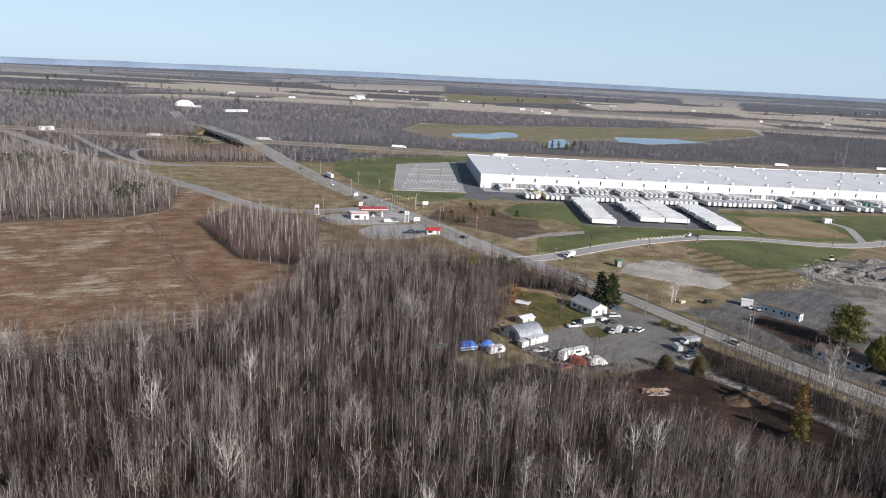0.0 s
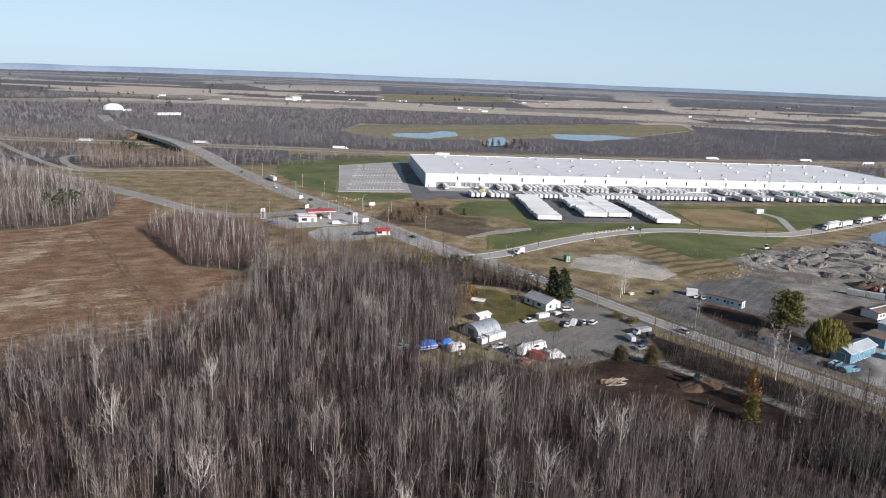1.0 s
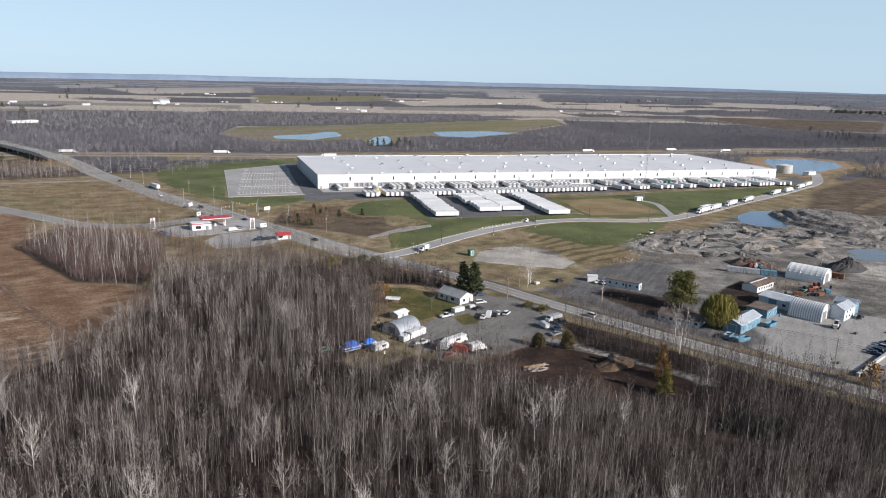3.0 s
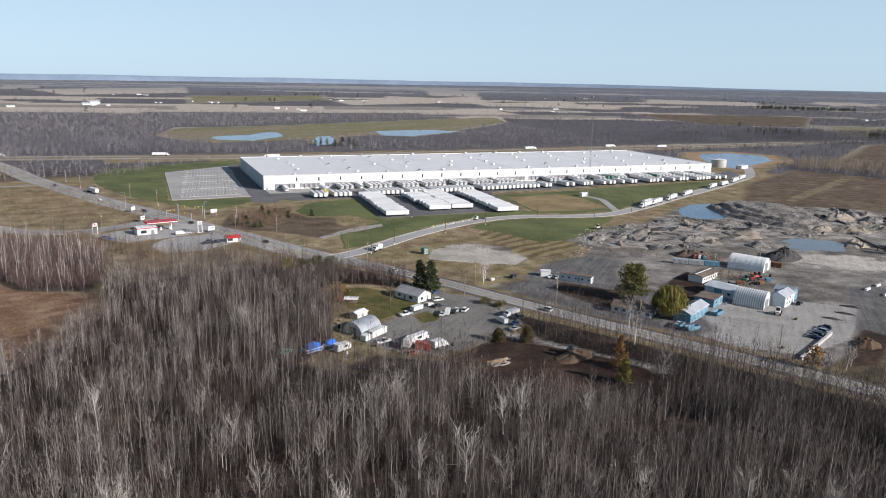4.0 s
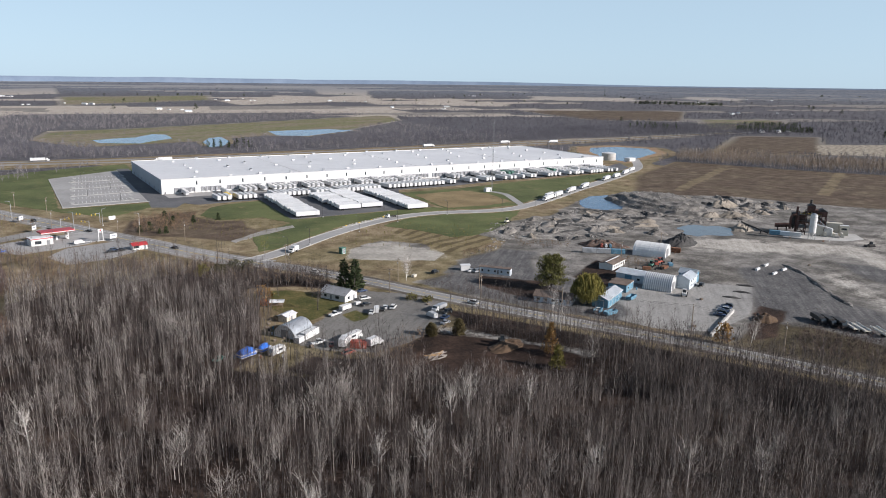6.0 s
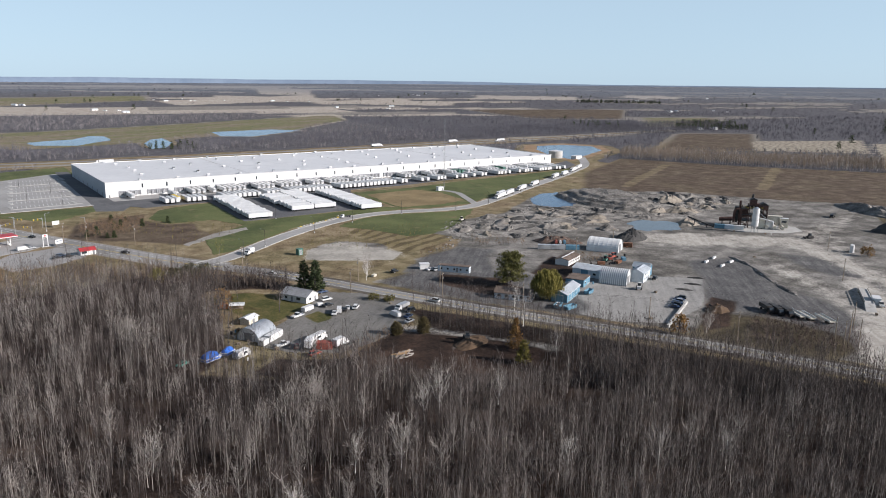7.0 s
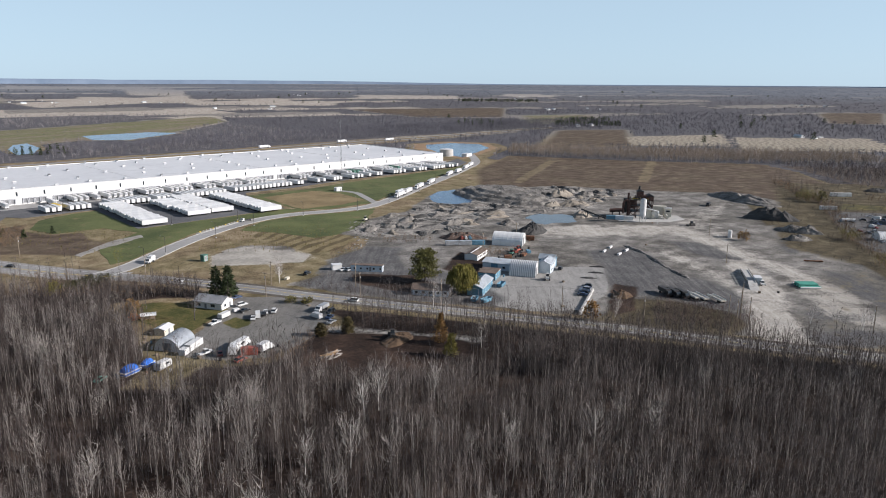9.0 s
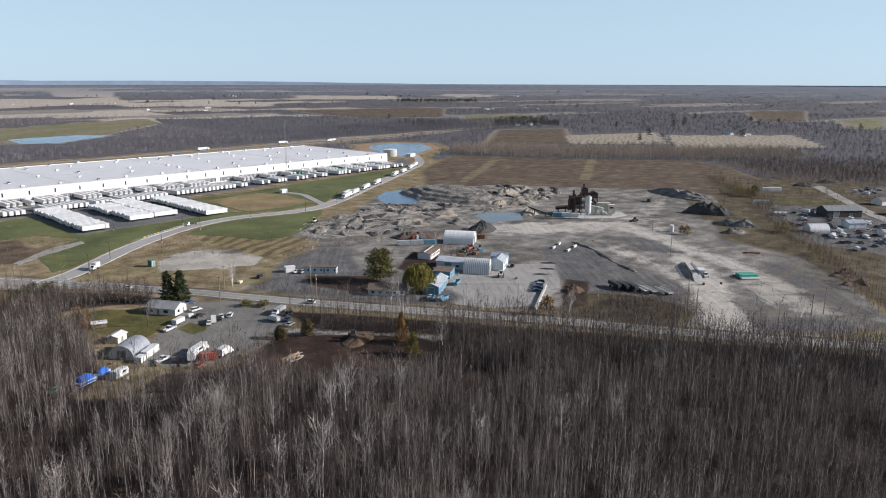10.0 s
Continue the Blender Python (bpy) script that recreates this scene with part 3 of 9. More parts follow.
def ground_material():
    m, t, p = blank("ground", 0.95, 0, 0.15)
    pos = geo_pos(t)
    big, mid, fine = noise_node(t, pos, 0.012, 4), noise_node(t, pos, 0.09, 5, 0.65), noise_node(t, pos, 0.9, 5, 0.7)
    streak = t.nodes.new("ShaderNodeMapping")
    streak.vector_type = "TEXTURE"
    streak.inputs["Rotation"].default_value, streak.inputs["Scale"].default_value = (0, 0, radians(27)), (19, 5, 10)
    t.links.new(pos, streak.inputs[0])
    rows = noise_node(t, streak.outputs[0], 1.0, 4, 0.6)

    def tones(a, b, c, f=mid, g=fine):
        k = calc(t, "ADD", calc(t, "MULTIPLY", f, 0.6), calc(t, "MULTIPLY", g, 0.4))
        return ramp(t, k, [(0.39, a), (0.5, b), (0.61, c)])

    def weight(name, lo=0.35, hi=0.65, ragged=0.9):
        a = t.nodes.new("ShaderNodeAttribute")
        a.attribute_name = name
        wild = calc(t, "ADD", calc(t, "MULTIPLY", mid, 0.72), calc(t, "MULTIPLY", fine, 0.28))
        v = calc(t, "ADD", a.outputs["Fac"], calc(t, "MULTIPLY", calc(t, "SUBTRACT", wild, 0.5), ragged * 1.3))
        return calc(t, "MULTIPLY", step(t, v, lo, hi), calc(t, "GREATER_THAN", a.outputs["Fac"], 0.01))

    col = mix(t, step(t, big, 0.42, 0.58), tones((0.11, 0.078, 0.047), (0.21, 0.158, 0.094), (0.32, 0.26, 0.17)), tones((0.1, 0.08, 0.042), (0.18, 0.145, 0.078), (0.28, 0.232, 0.14)))
    # Far land greyed and its stubble paled: haze put into the base colour.
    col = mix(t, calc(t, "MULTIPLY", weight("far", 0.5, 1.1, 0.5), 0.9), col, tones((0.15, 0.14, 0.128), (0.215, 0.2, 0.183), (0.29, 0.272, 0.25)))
    col = mix(t, weight("tan"), col, tones((0.26, 0.222, 0.182), (0.37, 0.325, 0.272), (0.48, 0.43, 0.37), rows))
    # Brown leaf litter, darkened further to hold the shade under the trees.
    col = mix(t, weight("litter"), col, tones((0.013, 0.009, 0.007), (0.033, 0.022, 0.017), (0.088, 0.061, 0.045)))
    # Litter of the far woods, greyed and cooled to include haze.
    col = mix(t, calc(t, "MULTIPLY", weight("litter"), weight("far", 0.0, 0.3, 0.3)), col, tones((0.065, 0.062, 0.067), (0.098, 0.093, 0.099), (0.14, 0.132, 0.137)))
    col = mix(t, weight("soil", ragged=0.5), col, tones((0.095, 0.053, 0.031), (0.17, 0.103, 0.062), (0.29, 0.205, 0.138), calc(t, "ADD", calc(t, "MULTIPLY", rows, 0.36), calc(t, "MULTIPLY", mid, 0.64))))
    straw = calc(t, "MULTIPLY", weight("soil", ragged=0.5), calc(t, "MULTIPLY", step(t, calc(t, "ADD", calc(t, "MULTIPLY", noise_node(t, pos, 0.03, 5, 0.75), 0.62), calc(t, "MULTIPLY", noise_node(t, streak.outputs[0], 1.6, 5, 0.75), 0.38)), 0.51, 0.58), calc(t, "SUBTRACT", 0.8, calc(t, "MULTIPLY", weight("plain"), 0.7))))
    col = mix(t, straw, col, tones((0.2, 0.155, 0.1), (0.31, 0.25, 0.175), (0.46, 0.4, 0.31), rows))
    rough = mix(t, step(t, noise_node(t, pos, 0.03, 5, 0.65), 0.46, 0.6), tones((0.054, 0.039, 0.028), (0.094, 0.068, 0.048), (0.152, 0.114, 0.081)), tones((0.07, 0.053, 0.035), (0.118, 0.09, 0.06), (0.18, 0.141, 0.097)))
    col = mix(t, weight("heath", ragged=0.6), col, rough)
    col = mix(t, calc(t, "MULTIPLY", weight("trail", 0.3, 0.8, 0.9), 0.8), col, tones((0.11, 0.083, 0.048), (0.17, 0.132, 0.08), (0.24, 0.192, 0.12)))
    col = mix(t, weight("leaf"), col, tones((0.06, 0.045, 0.036), (0.1, 0.078, 0.062), (0.15, 0.12, 0.097)))
    stony = mix(t, step(t, noise_node(t, pos, 0.022, 4, 0.6), 0.44, 0.56), tones((0.104, 0.097, 0.087), (0.193, 0.18, 0.162), (0.327, 0.305, 0.273)), tones((0.064, 0.059, 0.052), (0.129, 0.119, 0.104), (0.237, 0.219, 0.192)))
    col = mix(t, weight("gravel", ragged=1.2), col, stony)
    tyre = t.nodes.new("ShaderNodeMapping")
    tyre.vector_type = "TEXTURE"
    tyre.inputs["Rotation"].default_value, tyre.inputs["Scale"].default_value = (0, 0, radians(48)), (26, 2.2, 10)
    t.links.new(pos, tyre.inputs[0])
    tracks = noise_node(t, tyre.outputs[0], 1.0, 5, 0.65)
    worn = calc(t, "ADD", calc(t, "MULTIPLY", tracks, 0.5), calc(t, "MULTIPLY", mid, 0.5))
    col = mix(t, weight("paved", 0.4, 0.6, 0.5), col, tones((0.19, 0.184, 0.172), (0.28, 0.27, 0.252), (0.36, 0.346, 0.322), worn))
    col = mix(t, weight("dark", 0.2, 0.8, 1.6), col, tones((0.053, 0.051, 0.051), (0.105, 0.102, 0.1), (0.195, 0.186, 0.176), worn))
    col = mix(t, weight("dust", 0.25, 0.75, 1.3), col, tones((0.25, 0.23, 0.2), (0.385, 0.357, 0.313), (0.54, 0.505, 0.45), worn))
    col = mix(t, weight("drive", 0.35, 0.65, 0.9), col, tones((0.115, 0.11, 0.1), (0.17, 0.162, 0.148), (0.225, 0.214, 0.196), worn))
    col = mix(t, weight("grassy", 0.3, 0.7, 1.3), col, tones((0.042, 0.033, 0.02), (0.085, 0.068, 0.04), (0.15, 0.123, 0.075)))
    wave = t.nodes.new("ShaderNodeTexWave")
    wave.inputs["Scale"].default_value, wave.inputs["Distortion"].default_value, wave.inputs["Detail"].default_value = 0.035, 5.0, 3.0
    turn = t.nodes.new("ShaderNodeMapping")
    turn.inputs["Rotation"].default_value = (0, 0, radians(62))
    t.links.new(pos, turn.inputs[0])
    t.links.new(turn.outputs[0], wave.inputs["Vector"])
    drill = t.nodes.new("ShaderNodeTexWave")
    drill.inputs["Scale"].default_value, drill.inputs["Distortion"].default_value, drill.inputs["Detail"].default_value = 0.034, 9.0, 4.0
    t.links.new(turn.outputs[0], drill.inputs["Vector"])
    col = mix(t, calc(t, "MULTIPLY", weight("stubble", 0.35, 0.65, 0.6), 0.85), col, mix(t, step(t, drill.outputs["Fac"], 0.0, 0.7), tones((0.145, 0.12, 0.085), (0.2, 0.168, 0.122), (0.27, 0.23, 0.172)), tones((0.21, 0.18, 0.135), (0.3, 0.262, 0.2), (0.39, 0.35, 0.28))))
    col = mix(t, weight("furrow", 0.35, 0.65, 0.8), col, mix(t, step(t, wave.outputs["Fac"], 0.25, 0.6), tones((0.07, 0.055, 0.03), (0.11, 0.085, 0.045), (0.17, 0.13, 0.075)), tones((0.14, 0.11, 0.055), (0.2, 0.16, 0.085), (0.27, 0.22, 0.13))))
    col = mix(t, weight("dirt", ragged=0.9), col, tones((0.018, 0.012, 0.009), (0.036, 0.023, 0.017), (0.075, 0.047, 0.033)))
    col = mix(t, weight("turf", ragged=1.2), col, tones((0.045, 0.05, 0.016), (0.085, 0.082, 0.028), (0.16, 0.12, 0.052)))
    col = mix(t, weight("rubble"), col, tones((0.065, 0.06, 0.054), (0.2, 0.185, 0.165), (0.4, 0.372, 0.33)))
    col = mix(t, weight("lush", ragged=0.8), col, mix(t, step(t, noise_node(t, streak.outputs[0], 0.09, 5, 0.7), 0.46, 0.56), tones((0.115, 0.115, 0.05), (0.155, 0.152, 0.075), (0.215, 0.2, 0.115)), tones((0.15, 0.12, 0.078), (0.2, 0.166, 0.115), (0.26, 0.222, 0.162))))
    # Blue-grey over the most distant land: painted haze, growing with range.
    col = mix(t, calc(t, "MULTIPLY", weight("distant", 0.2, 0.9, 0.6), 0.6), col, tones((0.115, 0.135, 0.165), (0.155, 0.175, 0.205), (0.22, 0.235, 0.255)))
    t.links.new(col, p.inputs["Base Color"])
    bp = node(t, "Bump", Strength=0.6, Distance=0.4)
    t.links.new(fine, bp.inputs["Height"])
    t.links.new(bp.outputs[0], p.inputs["Normal"])
    return m


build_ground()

# roads
MAIN_ROAD = [(-500, 1330), (-420, 1150), (-345, 1012), (-297, 926), (-245, 846), (-185, 754), (-125, 640), (-84, 563), (-52, 511), (-25, 464), (-2, 426), (17, 393), (33, 368), (47, 352), (62, 333), (82, 301), (94, 279), (107, 256), (122, 231), (140, 202), (160, 170), (178, 137), (196, 105), (217, 72), (240, 35), (300, -70)]
ACCESS = [(40, 362), (52, 368), (64, 377), (90, 400), (112, 417), (139, 434), (168, 446), (195, 448), (227, 442), (256, 444), (302, 469), (352, 501), (412, 537), (471, 575), (530, 618), (590, 690)]


def lift(pts):
    """The line with its height over the motorway, at close steps."""
    fine = []
    for (a, b), (c, d) in zip(pts, pts[1:]):
        k = max(1, int(abs(d - b) / 12)) if max(b, d) > 660 else 1
        fine += [(a + (c - a) * j / k, b + (d - b) * j / k) for j in range(k)]
    pts = fine + [pts[-1]]
    return [(x, y, 7.0 * float(ease(y, 690, 838) * (1 - ease(y, 950, 1090)))) for x, y in pts]


M["verge"] = surface("verge", (0.075, 0.062, 0.048), (0.16, 0.138, 0.112), 0.1, 0.8, 0.95, bump=0.4, dirt=(0.05, 0.04, 0.028))
road = thing("road", 0, 0, 0, 0, "grey asphalt main road with painted lane lines", "road", "", "structure")
west = [q for q in MAIN_ROAD if q[1] > 350]
east = [q for q in MAIN_ROAD if q[1] < 334]
ribbon("carriageway", lift(west), 15.0, 0.08, M["road"], road)
ribbon("carriageway", [(47, 352, 0), (54.6, 342.6, 0), (62, 333, 0)], 11.5, 0.078, M["road"], road)
ribbon("carriageway", lift(east), 8.6, 0.08, M["road"], road)
for off in (-6.2, 6.2):
    ribbon("edge_line", lift(west), 0.2, 0.10, M["mark_white"], road, off, 0.01)
for off in (-3.1, 3.1):
    ribbon("lane_line", lift(west), 0.2, 0.10, M["mark_white"], road, off, 0.01, 12)
ribbon("centre_line", lift(west), 0.4, 0.10, M["mark_yellow"], road, 0, 0.01)
ribbon("centre_line", lift(east), 0.22, 0.10, M["mark_yellow"], road, 0, 0.01)
for off in (-3.4, 3.4):
    ribbon("edge_line", lift(east), 0.13, 0.10, M["mark_white"], road, off, 0.01)
for off in (-5.6, 5.6):
    ribbon("shoulder", lift(east), 2.2, 0.05, M["verge"], road, off)
for off in (-8.4, 8.4):
    ribbon("shoulder", lift(west), 1.9, 0.05, M["gravel"], road, off)

access = thing("access_road", 0, 0, 0, 0, "smooth grey access road with pale concrete kerbs", "road", "", "structure")
flat = [(x, y, 0) for x, y in ACCESS]
ribbon("carriageway", flat, 9.5, 0.07, M["lot"], access)
for off in (-5.0, 5.0):
    ribbon("kerb", flat, 0.5, 0.2, M["concrete"], access, off, 0.4)
spur = thing("service_road", 0, 0, 0, 0, "short grey service road to the radio mast", "road", "", "structure")
ribbon("carriageway", [(276, 526, 0), (281, 520, 0), (284, 505, 0), (276, 480, 0), (266, 452, 0)], 5.5, 0.15, M["lot"], spur)

rut = thing("field_track", 0, 0, 0, 0, "dark rutted track across the ploughed field", "track", "", "structure")
M["track_soil"] = surface("track_soil", (0.09, 0.055, 0.035), (0.19, 0.128, 0.085), 0.12, 0.7, 0.95, bump=0.5, dirt=(0.16, 0.1, 0.06))
for off in (-1.2, 1.2):
    ribbon("rut", [(x, y, 0) for x, y in FIELD_TRACK], 1.5, 0.03, M["track_soil"], rut, off)
side = thing("side_road", 0, 0, 0, 0, "old grey side road beside the petrol station", "road", "", "structure")
SIDE = [(-44, 494), (-58, 478), (-84, 460), (-105, 459), (-122, 466), (-140, 482), (-169, 511), (-193, 534), (-231, 568), (-272, 606), (-317, 646), (-360, 686), (-431, 760), (-520, 850)]
ribbon("carriageway", [(x, y, 0) for x, y in SIDE], 8.0, 0.05, M["road"], side)
for off in (-5.2, 5.2):
    ribbon("shoulder", [(x, y, 0) for x, y in SIDE], 2.4, 0.03, M["gravel"], side, off)
ramp_road = thing("ramp", 0, 0, 0, 0, "curved grey slip road between woods", "road", "", "structure")
ribbon("carriageway", [(-150, 662, 0), (-190, 652, 0), (-222, 645, 0), (-262, 645, 0), (-285, 668, 0), (-300, 692, 0), (-312, 722, 0), (-308, 742, 0), (-292, 745, 0)], 7.0, 0.05, M["road"], ramp_road)
ribbon("carriageway", [(-222, 640, 0), (-250, 632, 0), (-279, 645, 0), (-313, 681, 0), (-371, 756, 0), (-440, 850, 0)], 7.0, 0.045, M["road"], ramp_road)
highway = thing("highway", 0, 0, 0, 0, "two pale carriageways of a distant motorway", "road", "", "structure")
ribbon("carriageway", [(-700, 900, 0), (-420, 895, 0), (-232, 893, 0), (-143, 890, 0), (-85, 887, 0), (22, 880, 0), (140, 885, 0), (300, 905, 0), (450, 925, 0), (600, 948, 0), (790, 975, 0), (1200, 1050, 0)], 11.0, 0.08, M["road"], highway)
ribbon("carriageway", [(-700, 870, 0), (-420, 866, 0), (-225, 864, 0), (-112, 864, 0), (-27, 856, 0), (60, 850, 0), (160, 856, 0), (300, 876, 0), (450, 898, 0), (600, 922, 0), (790, 950, 0), (1200, 1022, 0)], 11.0, 0.08, M["road"], highway)
ribbon("verge", [(-700, 882, 0), (-420, 880, 0), (-143, 877, 0), (22, 866, 0), (140, 870, 0), (300, 890, 0), (450, 911, 0), (600, 934, 0), (790, 962, 0), (1200, 1036, 0)], 46.0, 0.03, M["dry_grass"], highway)

# lawns and paved areas of the warehouse
patch("lawn_west", [(-113, 725), (-96, 772), (-40, 808), (20, 832), (22, 770), (-50, 735), (-44, 560), (14, 566), (16, 548), (-14, 516), (-42, 546), (-76, 594), (-102, 658)], 0.10, M["lawn"], 1.5, "mown green lawn round the car park", category="lawn")
patch("lawn_south", [(96, 548), (96, 462), (132, 466), (200, 470), (212, 458), (150, 450), (112, 428), (82, 402), (62, 384), (50, 380), (56, 420), (72, 436), (88, 452), (76, 478), (48, 478), (40, 500), (52, 530), (70, 540)], 0.10, M["lawn"], 1.2, "bright green lawn beside the trailer yard", category="lawn")
patch("lawn_east", [(206, 545), (262, 548), (330, 566), (400, 576), (474, 592), (500, 606), (470, 582), (410, 546), (350, 510), (300, 478), (262, 455), (225, 452), (206, 462)], 0.08, M["lawn"], 1.2, "green lawn round the radio mast", category="lawn")
patch("lawn_verge", [(165, 438), (195, 440), (228, 433), (252, 434), (232, 412), (205, 384), (180, 372), (164, 372), (152, 400), (138, 420)], 0.08, M["lawn"], 2.0, "green verge below the access road", category="lawn")
patch("footpath", [(43, 407), (54, 416), (66, 424), (86, 436), (87, 444), (65, 434), (42, 412)], 0.16, M["gravel"], 1.5, "pale gravel footpath across the lawn", category="path")
patch("bare_patch", [(212, 530), (262, 536), (272, 512), (268, 470), (240, 462), (208, 464)], 0.14, M["dry_grass"], 2.0, "bare brown patch in the lawn", category="soil")

patch("gravel_pad", [(99, 368), (120, 377), (140, 337), (127, 325), (101, 338), (88, 347)], 0.05, surface("pad_gravel", (0.25, 0.232, 0.2), (0.45, 0.415, 0.36), 0.07, 0.5, 0.95, bump=0.3, dirt=(0.33, 0.31, 0.275)), 1.2, "bare pale gravel pad beside the road", category="pavement")
lot = patch("car_park", [(-51, 732), (8, 778), (15, 572), (-41, 564)], 0.14, M["lot"], 0, "grey asphalt staff car park, empty, with painted bays", category="car park")
patch("west_lane", [(8, 790), (19, 790), (28, 600), (40, 560), (30, 538), (14, 545), (15, 572)], 0.13, M["asphalt"], 0, "dark asphalt lane along the warehouse's end", category="pavement")
yard = patch("trailer_yard", [(28, 603), (492, 632), (540, 660), (520, 622), (485, 598), (400, 586), (328, 579), (262, 563), (212, 560), (206, 545), (200, 474), (92, 463), (92, 550), (46, 545), (34, 560)], 0.15, M["asphalt"], 0, "dark asphalt trailer yard with a pale dock apron", category="pavement")
patch("dock_apron", [(29, 604), (492, 632.5), (494, 612), (31, 583)], 0.17, M["lot"], 0, "pale concrete dock apron along the warehouse", category="pavement")

# ---- warehouse ----
M["door_grey"] = surface("door_grey", (0.16, 0.165, 0.17), (0.22, 0.225, 0.23), 0.4, 3.0, 0.6, bump=0)
M["stripe_grey"] = surface("stripe_grey", (0.3, 0.305, 0.32), (0.4, 0.405, 0.42), 0.2, 2.0, 0.6, bump=0)
M["yellow"] = surface("yellow", (0.62, 0.42, 0.04), (0.72, 0.52, 0.08), 0.4, 3.0, 0.5, bump=0)
M["red"] = surface("red", (0.33, 0.03, 0.035), (0.43, 0.05, 0.055), 0.4, 3.0, 0.45, bump=0)
M["brick_red"] = surface("brick_red", (0.26, 0.06, 0.045), (0.36, 0.1, 0.07), 0.4, 3.0, 0.7, bump=0, dirt=(0.2, 0.09, 0.06))
M["blue"] = surface("blue", (0.02, 0.1, 0.42), (0.04, 0.16, 0.55), 0.4, 3.0, 0.5, bump=0)
M["navy"] = surface("navy", (0.03, 0.05, 0.1), (0.05, 0.08, 0.15), 0.4, 3.0, 0.35, bump=0)
M["cyan_blue"] = surface("cyan_blue", (0.085, 0.2, 0.28), (0.14, 0.27, 0.35), 0.4, 3.0, 0.5, bump=0, dirt=(0.09, 0.16, 0.2))
M["pale_blue"] = surface("pale_blue", (0.46, 0.52, 0.56), (0.55, 0.605, 0.64), 0.2, 2.0, 0.6, bump=0.03, dirt=(0.36, 0.42, 0.46))
M["teal_green"] = surface("teal_green", (0.05, 0.24, 0.19), (0.08, 0.33, 0.25), 0.4, 3.0, 0.6, bump=0)
M["bottle_green"] = surface("bottle_green", (0.05, 0.13, 0.1), (0.08, 0.18, 0.14), 0.4, 3.0, 0.6, bump=0)
M["orange"] = surface("orange", (0.5, 0.13, 0.04), (0.62, 0.2, 0.06), 0.4, 3.0, 0.6, bump=0)
M["black"] = surface("black", (0.015, 0.015, 0.016), (0.03, 0.03, 0.03), 0.4, 3.0, 0.35, bump=0)
M["silver"] = surface("silver", (0.4, 0.41, 0.42), (0.5, 0.51, 0.52), 0.4, 3.0, 0.35, 0.4, bump=0)
M["maroon"] = surface("maroon", (0.16, 0.02, 0.02), (0.22, 0.035, 0.03), 0.4, 3.0, 0.35, bump=0)
M["shingle"] = surface("shingle", (0.22, 0.225, 0.23), (0.31, 0.315, 0.32), 0.3, 3.0, 0.9, dirt=(0.2, 0.2, 0.19))
M["roof_brown"] = surface("roof_brown", (0.1, 0.075, 0.06), (0.17, 0.13, 0.105), 0.3, 3.0, 0.9, dirt=(0.2, 0.16, 0.12))
M["roof_sheet"] = surface("roof_sheet", (0.42, 0.46, 0.49), (0.54, 0.575, 0.6), 0.2, 2.0, 0.5, 0.2, dirt=(0.38, 0.38, 0.36))
M["galvanised"] = surface("galvanised", (0.42, 0.44, 0.46), (0.58, 0.6, 0.62), 0.3, 3.0, 0.38, 0.6, dirt=(0.36, 0.36, 0.35))
M["canvas"] = surface("canvas", (0.62, 0.62, 0.603), (0.71, 0.71, 0.693), 0.2, 2.0, 0.6, bump=0.03, dirt=(0.62, 0.61, 0.58))
M["wood_pole"] = surface("wood_pole", (0.17, 0.135, 0.1), (0.27, 0.22, 0.17), 0.5, 4.0, 0.9)
M["beige"] = surface("beige", (0.5, 0.46, 0.38), (0.6, 0.56, 0.47), 0.3, 3.0, 0.7, bump=0.02, dirt=(0.42, 0.39, 0.32))
M["rust"] = surface("rust", (0.13, 0.06, 0.035), (0.24, 0.12, 0.07), 0.6, 4.0, 0.9, dirt=(0.09, 0.06, 0.045))


